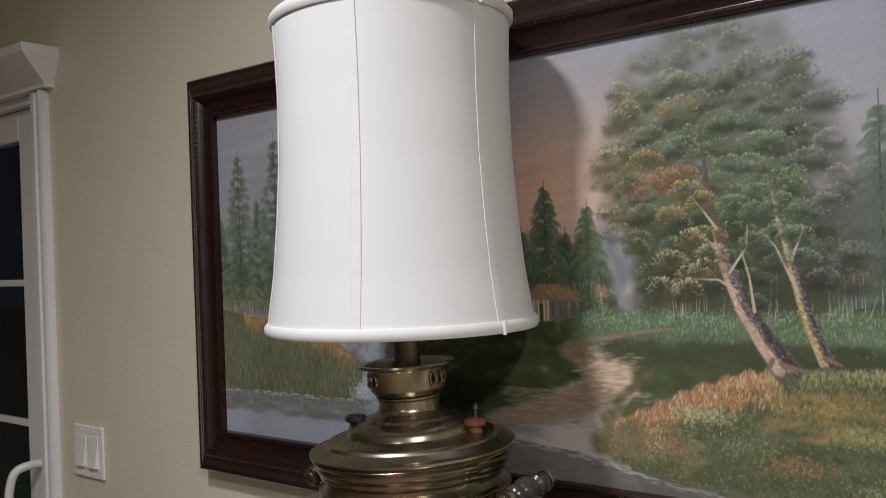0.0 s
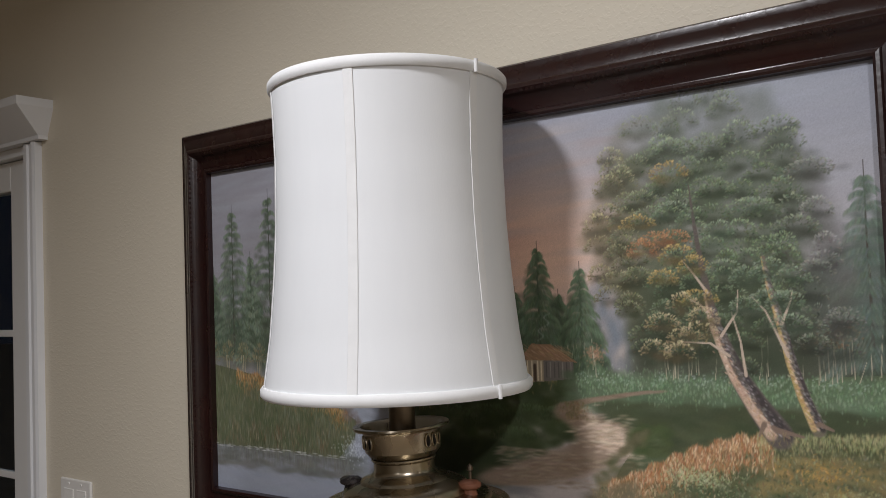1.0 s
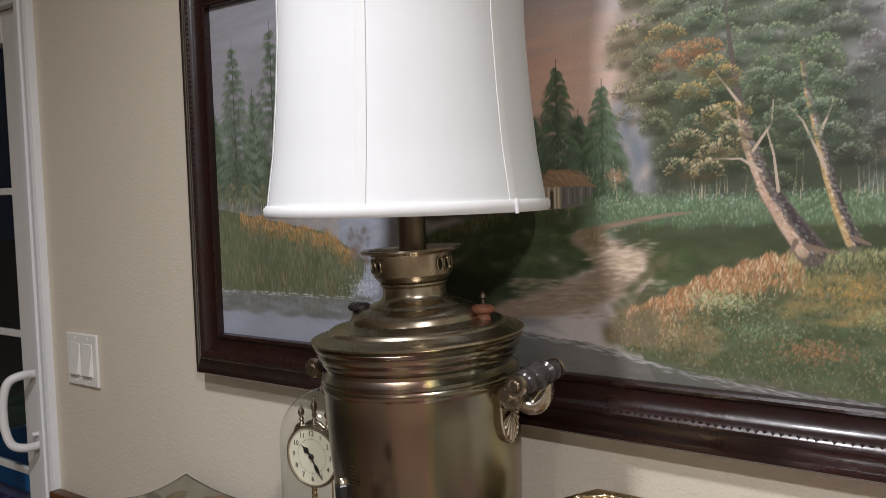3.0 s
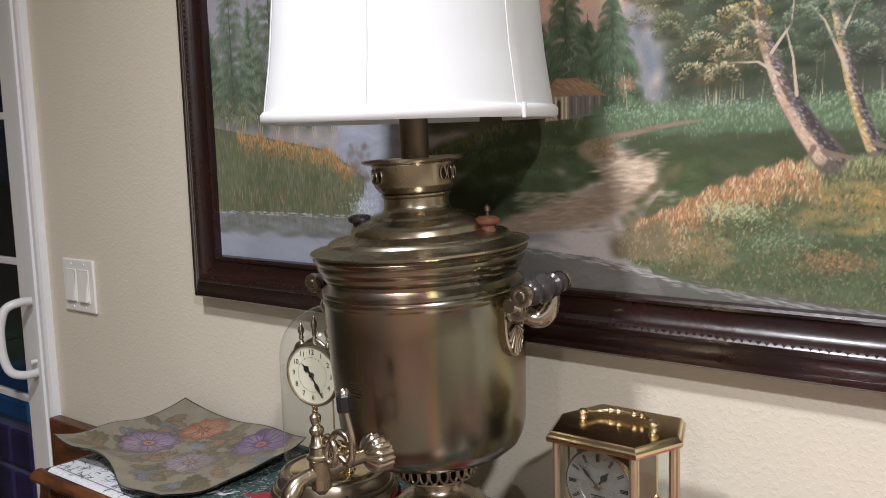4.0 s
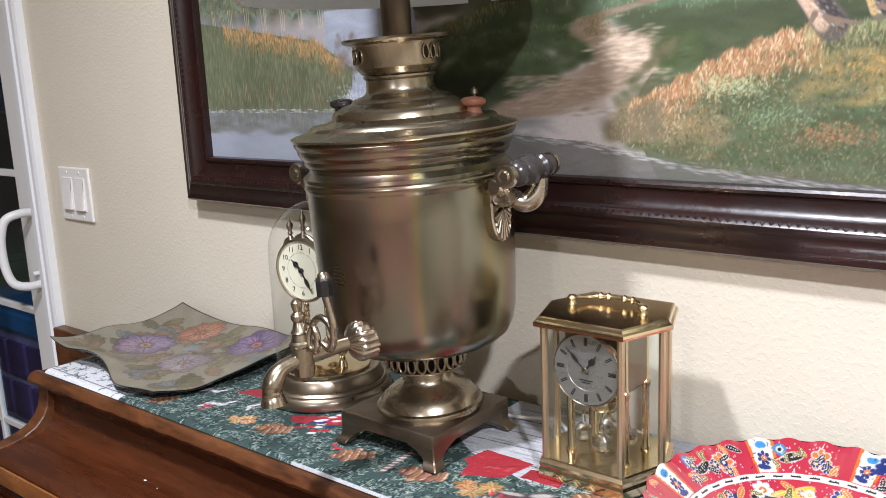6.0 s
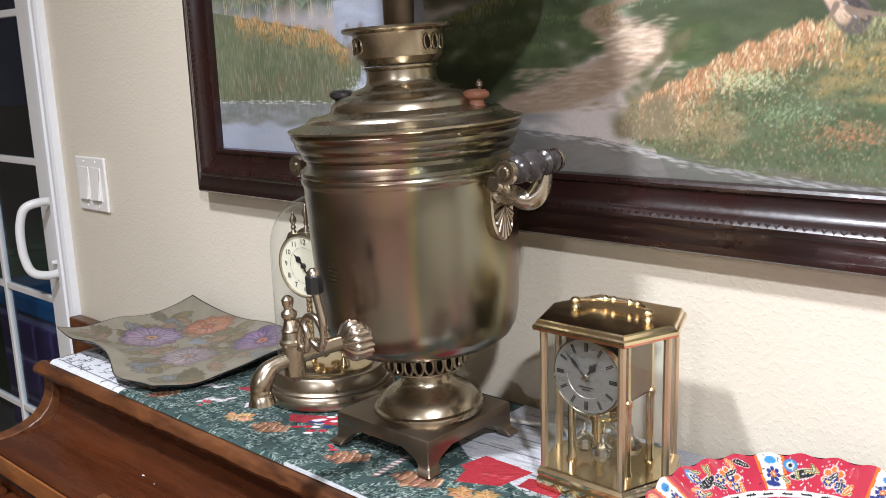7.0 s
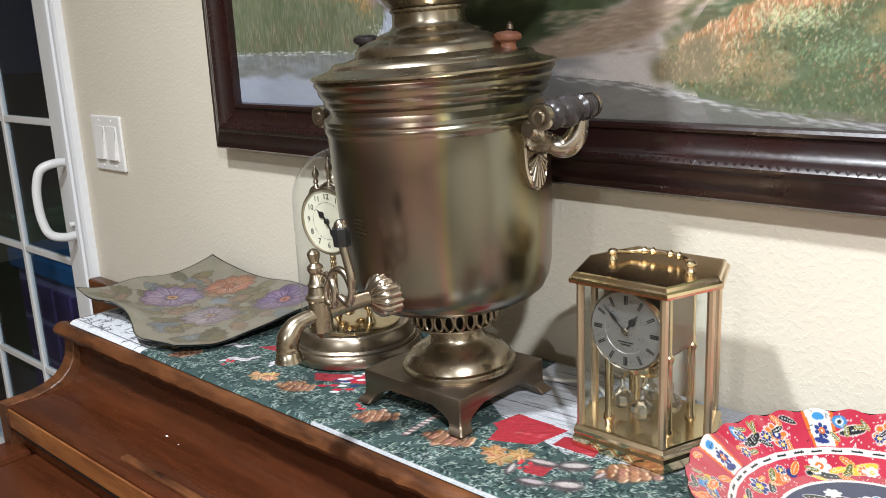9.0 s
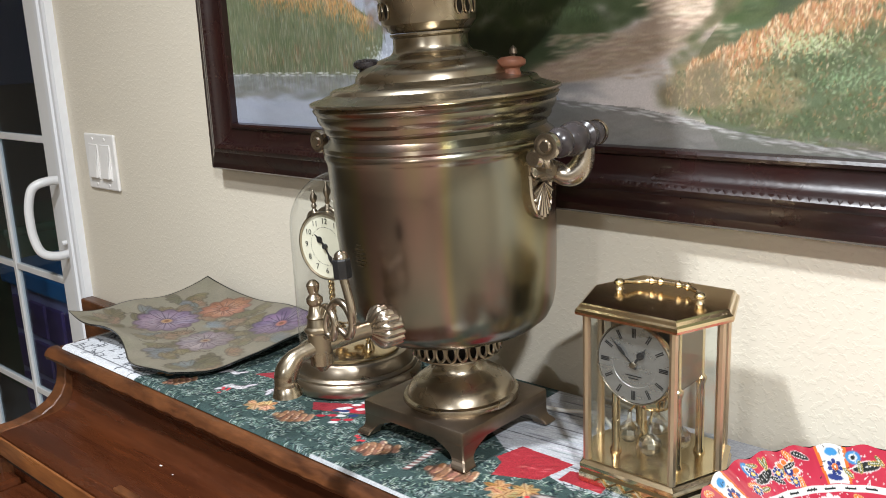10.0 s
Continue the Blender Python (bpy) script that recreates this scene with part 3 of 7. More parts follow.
def paint_landscape():
    """Oil landscape: sunset sky, firs, lake, cottage, path, two leaning trees and flowering grass."""
    A = 2.006
    P = Painter(A, 1.0, 560, (150, 150, 158))
    rng = P.rng
    u, v = P.x / A, P.y

    def pick(tones):
        return np.array(tones[rng.integers(len(tones))], float)

    def soft(n, u0, u1, v0, v1, ru, rv, tones, alpha=0.35, jitter=6, keep=None, angle=0.0):
        """Broad blended brushwork inside a box, where keep(u, v) holds."""
        for _ in range(n):
            x, y = rng.uniform(u0, u1), rng.uniform(v0, v1)
            if keep is None or keep(x, y):
                s = rng.uniform(0.6, 1.3)
                P.dab(x * A, y, ru * A * s, rv * s, P.vary(pick(tones), jitter), alpha, angle + rng.normal(0, 0.2), 1.0)

    def blades(n, place, tones, length, width=0.0016, alpha=0.6, lean=0.2, jitter=10):
        """Short upright strokes; place() gives (u, v) or None."""
        for _ in range(n):
            q = place()
            if q is not None:
                P.dab(q[0] * A, q[1], 1.35 * width * rng.uniform(0.7, 1.3), length * rng.uniform(0.6, 1.4), P.vary(pick(tones), jitter), alpha, rng.normal(0, lean), 0.85)

    # sky
    f = np.clip((v - 0.45) / 0.55, 0, 1)[..., None]
    sky = np.array([186, 176, 172]) * (1 - f) + np.array([156, 162, 178]) * f
    glow = (np.exp(-((u - 0.60) / 0.15) ** 2) * np.exp(-((v - 0.66) / 0.20) ** 2))[..., None]
    sky = sky * (1 - 0.95 * glow) + np.array([222, 178, 152]) * 0.95 * glow
    left = np.clip((0.40 - u) / 0.3, 0, 1)[..., None]
    P.a[:] = (sky * (1 - 0.8 * left) + np.array([150, 148, 156]) * 0.8 * left) / 255
    for _ in range(700):
        x, y = rng.uniform(0, A), rng.uniform(0.5, 1.0)
        g = math.exp(-((x / A - 0.61) / 0.13) ** 2) * math.exp(-((y - 0.70) / 0.22) ** 2)
        c = (232, 190, 162) if rng.uniform() < g * 0.6 else ((190, 148, 132) if rng.uniform() < g * 0.7 else (172, 176, 188))
        P.dab(x, y, rng.uniform(0.06, 0.20), rng.uniform(0.006, 0.022), P.vary(c, 6), 0.16, rng.normal(0.06, 0.06), 1.0)

    # hazy woods behind everything
    soft(420, 0.0, 0.36, 0.38, 0.60, 0.018, 0.035, ((86, 98, 82), (74, 84, 68), (108, 104, 80)), 0.40, 6, lambda x, y: y < 0.57 - 0.35 * x)
    soft(360, 0.36, 0.60, 0.36, 0.42, 0.02, 0.02, ((92, 90, 72), (104, 96, 80)), 0.4)
    soft(260, 0.685, 0.74, 0.39, 0.60, 0.008, 0.03, ((104, 120, 134), (92, 110, 130), (112, 118, 122)), 0.16)
    soft(700, 0.74, 1.0, 0.38, 0.60, 0.020, 0.035, ((74, 82, 66), (88, 94, 78), (66, 72, 58)), 0.45, 5)
    soft(260, 0.90, 1.0, 0.50, 0.70, 0.018, 0.035, ((92, 106, 96), (104, 112, 106)), 0.35, 5, lambda x, y: y < 0.54 + 1.5 * (x - 0.90))

    def fir(tx, ty, base, half, dark, light, levels=15):
        """A fir: a bare leader, then tiers of drooping boughs with pale tips."""
        P.line([(tx * A, base), (tx * A, ty)], 0.0042, 0.0010, (76, 68, 60), 0.85)
        for i in range(levels):
            q = (i + 0.6) / levels
            y = ty - 0.018 - (ty - 0.018 - base) * q
            w = 1.45 * half * A * (0.08 + 0.92 * q ** 0.8)
            for _ in range(int(6 + 12 * q)):
                P.dab(tx * A + w * rng.uniform(-0.8, 0.8), y - 0.010 + rng.normal(0, 0.008), 0.012 + 0.014 * q, 0.011 + 0.009 * q, P.vary(np.array(dark) * 0.9, 5), 0.5, 0, 1.0)
            for side in (-1, 1):
                for _ in range(2 + (q > 0.4)):
                    reach, y1 = w * rng.uniform(0.65, 1.1), y + rng.normal(0, 0.006)
                    for k in range(14):
                        r = (k + 0.5) / 14
                        px, py = tx * A + side * reach * r, y1 + 0.010 * math.sin(r * 2.2) - 0.030 * q * r * r - 0.010 * r
                        tone = np.array(dark, float) * (1 - 0.75 * r) + np.array(light, float) * 0.75 * r
                        P.dab(px, py - 0.004, 0.0030, 0.007 + 0.007 * q, P.vary(tone, 8), 0.75, side * 0.35, 0.7)
        blades(26, lambda: (tx + rng.normal(0, half * 0.2), base + rng.uniform(0, 0.5) * (ty - base)), (light,), 0.006, 0.0014, 0.5)

    for tx, ty, base, half in ((0.25, 0.80, 0.40, 0.036), (0.205, 0.84, 0.42, 0.036), (0.010, 0.70, 0.44, 0.030), (0.100, 0.74, 0.42, 0.030), (0.144, 0.926, 0.42, 0.050), (0.058, 0.892, 0.43, 0.046)):
        fir(tx, ty, base, half, (82, 98, 78), (150, 168, 146))
    for tx, ty, base, half in ((0.585, 0.60, 0.42, 0.026), (0.646, 0.59, 0.41, 0.026), (0.619, 0.705, 0.42, 0.034), (0.675, 0.652, 0.40, 0.030)):
        fir(tx, ty, base, half, (70, 86, 64), (112, 136, 104), 13)
    blades(30, lambda: (rng.uniform(0.625, 0.69), rng.uniform(0.41, 0.46)), ((190, 184, 160), (150, 150, 128)), 0.012, 0.0012, 0.5, 0.15)
    # domed bushes with pale stems at the lake
    for bx in np.linspace(0.005, 0.30, 9):
        h = rng.uniform(0.05, 0.085)
        for _ in range(120):
            a, r = rng.uniform(0, math.pi), rng.uniform(0, 1) ** 0.5
            c = np.array((98, 94, 66), float) * (1 - r) + np.array((156, 142, 104), float) * r
            P.dab(bx * A + math.cos(a) * r * 0.036, 0.40 + math.sin(a) * r * h, 0.0030, 0.0062, P.vary(c, 9), 0.55, math.atan2(h * math.sin(a), 0.036 * math.cos(a)) - 1.57, 0.9)
        for k in (-1, 0, 1):
            P.line([(bx * A + k * 0.006, 0.35), (bx * A + k * 0.010 + rng.normal(0, 0.004), 0.42)], 0.0016, 0.0010, (200, 186, 152), 0.6)
    # lake
    P.poly([(0, 0), (A * 0.60, 0), (A * 0.55, 0.12), (A * 0.44, 0.16), (A * 0.42, 0.39), (A * 0.27, 0.39), (A * 0.27, 0.16), (0, 0.15)], (158, 164, 178))
    soft(240, 0.27, 0.42, 0.13, 0.40, 0.025, 0.012, ((170, 180, 200), (186, 194, 208), (160, 168, 188)), 0.35)
    soft(320, 0.0, 0.58, 0.0, 0.15, 0.04, 0.012, ((150, 158, 176), (160, 168, 184)), 0.3, 4, lambda x, y: y < 0.09)
    soft(320, 0.0, 0.32, 0.08, 0.145, 0.03, 0.010, ((112, 114, 110), (126, 126, 118), (100, 104, 98)), 0.32, 5)
    soft(200, 0.36, 0.60, 0.0, 0.12, 0.04, 0.012, ((104, 104, 104), (120, 120, 122)), 0.35, 5)
    # bank of reeds on the left
    def crest(x):
        return 0.392 - 0.30 * x if x < 0.25 else 0.317 - 1.1 * (x - 0.25)

    def in_bank():
        x = rng.uniform(0, 0.318)
        y = rng.uniform(0.138, crest(x))
        return None if x > 0.285 and y < 0.14 + (x - 0.285) * 2.4 else (x, y)

    P.poly([(0, 0.14), (0.28 * A, 0.138), (0.312 * A, 0.20), (0.316 * A, 0.245), (0.25 * A, 0.317), (0, 0.392)], (104, 108, 82))
    soft(420, 0.0, 0.31, 0.15, 0.36, 0.016, 0.025, ((100, 112, 80), (118, 122, 92), (84, 98, 66)), 0.35, 6, lambda x, y: y < crest(x) - 0.01 and x < 0.30)
    blades(2600, in_bank, ((96, 108, 78), (118, 124, 92), (84, 92, 68), (132, 130, 102), (146, 150, 132)), 0.018, 0.0018, 0.42, 0.14)
    for _ in range(1500):
        x = rng.uniform(0.06, 0.30)
        d = abs(rng.normal(0, 0.030))
        P.dab(x * A, crest(x) - d + 0.006 * math.sin(x * 130), 0.0021, rng.uniform(0.006, 0.013), P.vary(pick(((210, 150, 84), (196, 128, 66), (222, 184, 132), (176, 128, 78))), 9), 0.55 * (1 - d * 8 if d < 0.1 else 0.2), rng.normal(0, 0.25), 0.8)
    for _ in range(26):
        x = rng.uniform(0.02, 0.29)
        for k in range(9):
            P.dab((x + rng.normal(0, 0.006)) * A, rng.uniform(0.145, 0.215), 0.0014, rng.uniform(0.010, 0.022), P.vary(pick(((150, 110, 84), (186, 168, 140), (112, 84, 62), (96, 90, 66))), 9), 0.55, rng.normal(0, 0.15), 0.8)
    blades(420, lambda: (rng.uniform(0.0, 0.30), rng.uniform(0.10, 0.142)), ((128, 130, 120), (110, 114, 104), (150, 154, 156)), 0.016, 0.003, 0.25, 0.05)
    for _ in range(90):
        P.dab(rng.uniform(0.0, 0.29) * A, 0.139 + 0.004 * math.sin(rng.uniform(0, 6)), 0.012, 0.0018, (214, 216, 218), 0.5, 0, 0.7)
    for _ in range(170):
        P.dab(rng.normal(0.312, 0.016) * A, rng.normal(0.170, 0.018), 0.004, 0.004, (228, 234, 242), 0.4, 0.3, 0.9)
    soft(60, 0.29, 0.325, 0.24, 0.33, 0.006, 0.012, ((112, 96, 84), (140, 128, 124)), 0.4)

    # dark thicket round the cottage
    def thick(x):
        return 0.30 + 0.10 * min(1, max(0, (x - 0.42) / 0.16)) - 0.10 * max(0, x - 0.60)

    soft(1500, 0.42, 0.66, 0.13, 0.40, 0.014, 0.018, ((62, 76, 46), (54, 66, 40), (74, 88, 56)), 0.45, 5, lambda x, y: y < thick(x) and y > 0.13 + 0.9 * max(0, x - 0.53))
    soft(260, 0.43, 0.56, 0.12, 0.22, 0.014, 0.02, ((44, 54, 34), (50, 58, 38)), 0.45, 4)
    for cx, cy, rx, ry in ((0.60, 0.285, 0.040, 0.035), (0.545, 0.275, 0.045, 0.04), (0.49, 0.26, 0.04, 0.045), (0.64, 0.30, 0.02, 0.018), (0.575, 0.235, 0.035, 0.03)):
        for _ in range(260):
            a, r = rng.uniform(0, math.pi), rng.uniform(0.2, 1) ** 0.6
            c = np.array((52, 64, 40), float) * (1 - r * math.sin(a)) + np.array((98, 118, 80), float) * r * math.sin(a)
            P.dab((cx + math.cos(a) * r * rx) * A, cy + math.sin(a) * r * ry, 0.0026, 0.006, P.vary(c, 7), 0.45, rng.normal(0, 0.4), 0.9)
    blades(700, lambda: (lambda x: (x, thick(x) - abs(rng.normal(0, 0.014))))(rng.uniform(0.43, 0.64)), ((146, 122, 74), (122, 116, 66), (166, 140, 96), (96, 106, 62)), 0.007, 0.0016, 0.5)
    # cottage: shaded barn, pale gable end, planked front, thatched roof, smoke
    P.poly([(0.545 * A, 0.372), (0.592 * A, 0.372), (0.592 * A, 0.425), (0.55 * A, 0.43)], (78, 62, 50))
    P.poly([(0.592 * A, 0.370), (0.622 * A, 0.374), (0.622 * A, 0.425), (0.592 * A, 0.425)], (150, 136, 112))
    P.poly([(0.622 * A, 0.374), (0.662 * A, 0.382), (0.662 * A, 0.424), (0.622 * A, 0.425)], (110, 104, 98))
    P.poly([(0.590 * A, 0.424), (0.606 * A, 0.462), (0.634 * A, 0.460), (0.668 * A, 0.420), (0.632 * A, 0.424)], (142, 110, 82))
    for x in np.linspace(0.550, 0.588, 7):
        P.line([(x * A, 0.376), (x * A, 0.424)], 0.0014, 0.0014, (122, 94, 70), 0.6)
    for x in (0.595, 0.600, 0.606, 0.614, 0.619):
        P.line([(x * A, 0.376), (x * A, 0.422)], 0.0024, 0.0024, (214, 198, 166), 0.7)
    P.line([(0.610 * A, 0.376), (0.610 * A, 0.414)], 0.0055, 0.0055, (74, 60, 50), 0.9)
    for x in np.linspace(0.626, 0.659, 7):
        P.line([(x * A, 0.384), (x * A, 0.420)], 0.0018, 0.0018, pick(((146, 138, 130), (84, 78, 74))), 0.7)
    for _ in range(120):
        P.dab(rng.uniform(0.596, 0.660) * A, rng.uniform(0.424, 0.458), 0.012, 0.0018, P.vary((164, 130, 98), 14), 0.5, -0.55, 0.7)
    for i in range(22):
        P.dab((0.616 + 0.005 * math.sin(i * 0.6) + 0.0008 * i) * A, 0.470 + i * 0.0030, 0.004, 0.004, (196, 198, 198), 0.30, 0, 0.9)

    # meadow
    P.poly([(0.735 * A, 0.0), (1.0 * A, 0.0), (1.0 * A, 0.410), (0.80 * A, 0.380), (0.70 * A, 0.392), (0.665 * A, 0.375), (0.675 * A, 0.335), (0.72 * A, 0.305), (0.745 * A, 0.265), (0.715 * A, 0.185), (0.70 * A, 0.12)], (88, 102, 74))
    soft(1400, 0.655, 1.0, 0.24, 0.41, 0.020, 0.012, ((98, 120, 92), (86, 106, 78), (108, 130, 102)), 0.35, 5, lambda x, y: y < 0.395 and y > 0.31)
    soft(900, 0.70, 1.0, 0.24, 0.33, 0.022, 0.014, ((74, 84, 60), (64, 74, 52), (84, 92, 66)), 0.42, 5)
    blades(1500, lambda: (rng.uniform(0.665, 1.0), rng.normal(0.372, 0.018)), ((134, 166, 126), (116, 150, 108), (160, 184, 152), (98, 130, 90)), 0.0055, 0.0018, 0.45)
    blades(260, lambda: (rng.uniform(0.665, 1.0), rng.normal(0.388, 0.008)), ((184, 198, 190), (160, 184, 158)), 0.003, 0.0018, 0.5)

    # path
    line = [(0.768, 0.362, 0.003, 0.012), (0.735, 0.354, 0.004, 0.014), (0.690, 0.338, 0.006, 0.016), (0.652, 0.322, 0.008, 0.018), (0.655, 0.302, 0.010, 0.026), (0.685, 0.280, 0.012, 0.036), (0.704, 0.252, 0.014, 0.044),
            (0.690, 0.224, 0.016, 0.050), (0.660, 0.196, 0.018, 0.058), (0.625, 0.170, 0.020, 0.064), (0.585, 0.148, 0.020, 0.060), (0.555, 0.132, 0.016, 0.05)]
    for (xa, ya, ha, wa), (xb, yb, hb, wb) in zip(line, line[1:]):
        for _ in range(60):
            q = rng.uniform()
            P.dab((xa + (xb - xa) * q + rng.normal(0, 0.003)) * A, ya + (yb - ya) * q, (wa + (wb - wa) * q) * A, ha + (hb - ha) * q, P.vary(pick(((160, 138, 118), (138, 116, 98), (150, 130, 112), (124, 106, 88))), 7), 0.24, rng.normal(0.08, 0.1), 1.0)
    for _ in range(420):
        y = rng.normal(0.252, 0.024)
        x = 0.708 + 0.25 * (0.252 - y) + rng.normal(0, 0.020)
        P.dab(x * A, y, 0.018, 0.0040, P.vary(pick(((236, 214, 190), (220, 196, 172), (186, 160, 136))), 9), 0.36, rng.normal(0.05, 0.1), 0.9)
    for _ in range(260):
        x, y = rng.uniform(0.55, 0.70), rng.uniform(0.13, 0.215)
        P.dab(x * A, y, 0.022, 0.0040, P.vary(pick(((178, 158, 138), (128, 108, 90), (160, 142, 124))), 9), 0.36, rng.normal(0.08, 0.1), 0.9)
    blades(300, lambda: (rng.normal(0.66, 0.008), rng.uniform(0.29, 0.33)), ((146, 118, 86), (112, 108, 72)), 0.005, 0.002, 0.4, 0.6)
    soft(130, 0.735, 0.775, 0.225, 0.285, 0.012, 0.010, ((72, 88, 54), (84, 96, 62)), 0.5, 5, lambda x, y: y < 0.20 + 1.3 * (x - 0.70) + 0.03)
    soft(120, 0.685, 0.735, 0.15, 0.215, 0.010, 0.012, ((100, 98, 72), (88, 90, 62)), 0.4, 5, lambda x, y: y < 0.15 + 0.9 * (x - 0.69) + 0.02)

    for _ in range(90):
        q = rng.uniform()
        P.dab((0.748 - 0.045 * q + rng.normal(0, 0.004)) * A, 0.275 - 0.085 * q + rng.normal(0, 0.005), 0.016, 0.009, P.vary(pick(((96, 96, 68), (112, 104, 80), (84, 88, 58))), 6), 0.34, 0.5, 1.0)
    # flowering bank in front
    def ridge(x):
        return 0.150 + (x - 0.70) * 0.95 if x < 0.80 else (0.245 + (x - 0.80) * 0.62 if x < 0.86 else 0.282 + (x - 0.86) * 0.12)

    def foot(x):
        return max(0.02, 0.09 - (x - 0.66) * 0.42)

    soft(1500, 0.68, 1.0, 0.0, 0.30, 0.018, 0.016, ((98, 100, 72), (110, 108, 78), (84, 90, 60)), 0.5, 6, lambda x, y: foot(x) < y < ridge(x) - 0.006)
    soft(420, 0.80, 1.0, 0.03, 0.17, 0.018, 0.014, ((82, 98, 70), (72, 86, 58), (94, 108, 80)), 0.4, 5, lambda x, y: y > foot(x))
    soft(240, 0.70, 0.88, 0.12, 0.28, 0.014, 0.014, ((196, 148, 100), (184, 132, 88)), 0.4, 6, lambda x, y: ridge(x) - 0.065 < y < ridge(x) - 0.008)
    soft(160, 0.87, 1.0, 0.15, 0.25, 0.016, 0.010, ((176, 144, 88), (150, 140, 88)), 0.3, 6)
    soft(110, 0.69, 0.80, 0.08, 0.15, 0.016, 0.014, ((160, 136, 98), (136, 122, 84)), 0.35, 6, lambda x, y: y > foot(x))

    def in_front():
        x = rng.uniform(0.69, 1.0)
        y = rng.uniform(foot(x), ridge(x))
        return x, y

    blades(3200, in_front, ((106, 114, 82), (88, 96, 66), (128, 128, 96), (72, 80, 54), (146, 150, 120), (130, 106, 78)), 0.0058, 0.0020, 0.55, 0.5)
    for _ in range(2600):
        x = rng.uniform(0.70, 0.885)
        d = abs(rng.normal(0, 0.030))
        P.dab(x * A, ridge(x) + 0.005 * math.sin(x * 260) - d, 0.0020, rng.uniform(0.005, 0.011), P.vary(pick(((206, 158, 114), (184, 130, 88), (228, 200, 162), (170, 112, 74), (136, 108, 76))), 9), 0.7, rng.normal(-0.1, 0.25), 0.8)
    blades(700, lambda: (lambda x: (x, ridge(x) - abs(rng.normal(0, 0.022))))(rng.uniform(0.87, 1.0)), ((150, 160, 110), (170, 172, 122), (190, 178, 126)), 0.007, 0.0015, 0.5)
    for cx, cy, n, tones in ((0.805, 0.185, 420, ((176, 190, 140), (152, 172, 118), (198, 200, 160))), (0.84, 0.13, 260, ((120, 146, 104), (142, 164, 124))), (0.93, 0.215, 180, ((204, 160, 84), (186, 142, 78))), (0.725, 0.115, 260, ((206, 178, 136), (176, 146, 106))),
                             (0.893, 0.098, 420, ((170, 120, 84), (192, 142, 104), (120, 88, 62), (148, 104, 74))), (0.96, 0.17, 240, ((150, 164, 112), (176, 168, 116))), (0.98, 0.07, 200, ((118, 138, 92), (196, 186, 150)))):
        for _ in range(n):
            P.dab((cx + rng.normal(0, 0.020)) * A, cy + rng.normal(0, 0.012), rng.uniform(0.0014, 0.003), rng.uniform(0.003, 0.006), P.vary(pick(tones), 9), 0.5, rng.normal(-0.2, 0.7), 0.8)
    for _ in range(90):
        x, y = in_front()
        if y < 0.2:
            for k in range(7):
                P.dab(x * A + rng.normal(0, 0.009), y + rng.normal(0, 0.004), 0.0013, 0.003, P.vary(pick(((70, 82, 52), (196, 186, 148), (168, 128, 92))), 8), 0.5, rng.normal(0, 0.7), 0.8)
    soft(260, 0.675, 0.735, 0.085, 0.185, 0.013, 0.014, ((124, 110, 86), (104, 100, 74), (136, 120, 98)), 0.30, 6, lambda x, y: y < 0.10 + 1.1 * (x - 0.67))
    blades(160, lambda: (lambda x: (x, rng.uniform(0.085, 0.10 + 1.1 * (x - 0.67))))(rng.uniform(0.68, 0.74)), ((170, 146, 108), (120, 112, 80), (188, 160, 122)), 0.006, 0.0016, 0.45, 0.4)
    # stream at the foot
    shore = [(0.50, 0.115), (0.558, 0.088), (0.653, 0.076), (0.70, 0.060), (0.75, 0.040), (0.824, 0.022), (0.90, 0.016), (1.0, 0.006), (1.0, 0), (0.40, 0), (0.40, 0.12)]
    P.poly([(a * A, b) for a, b in shore], (106, 104, 100), 0.85)
    soft(320, 0.42, 0.95, 0.0, 0.10, 0.026, 0.006, ((92, 90, 86), (120, 118, 116), (104, 100, 94)), 0.3, 5, lambda x, y: y < 0.10 - (x - 0.5) * 0.2)
    for (xa, ya), (xb, yb) in zip(shore[1:7], shore[2:8]):
        for _ in range(34):
            q = rng.uniform()
            P.dab((xa + (xb - xa) * q) * A, ya + (yb - ya) * q + rng.normal(0, 0.004) - 0.006, 0.016, 0.0020, P.vary((206, 204, 206), 10), 0.34, -0.12, 0.8)
    # fir at the far edge, red bush, saplings
    fir(0.983, 0.812, 0.42, 0.040, (92, 108, 96), (132, 150, 134), 14)
    for cx, cy, rx, ry, tones in ((0.950, 0.480, 0.016, 0.022, ((180, 112, 74), (150, 98, 70), (196, 136, 92))), (0.690, 0.440, 0.012, 0.018, ((176, 132, 104), (150, 116, 92)))):
        for _ in range(170):
            P.dab(rng.normal(cx, rx * 0.6) * A, rng.normal(cy, ry * 0.6), 0.0028, 0.0040, P.vary(pick(tones), 10), 0.45, rng.normal(0, 0.6), 0.8)
    for x in list(rng.uniform(0.765, 0.83, 12)) + list(rng.uniform(0.868, 0.885, 4)) + list(rng.uniform(0.915, 0.99, 14)) + [0.688, 0.692]:
        y = rng.uniform(0.385, 0.41)
        P.line([(x * A, y), ((x + rng.normal(0, 0.003)) * A, y + rng.uniform(0.03, 0.09))], 0.0013, 0.0007, (186, 176, 152), 0.6)

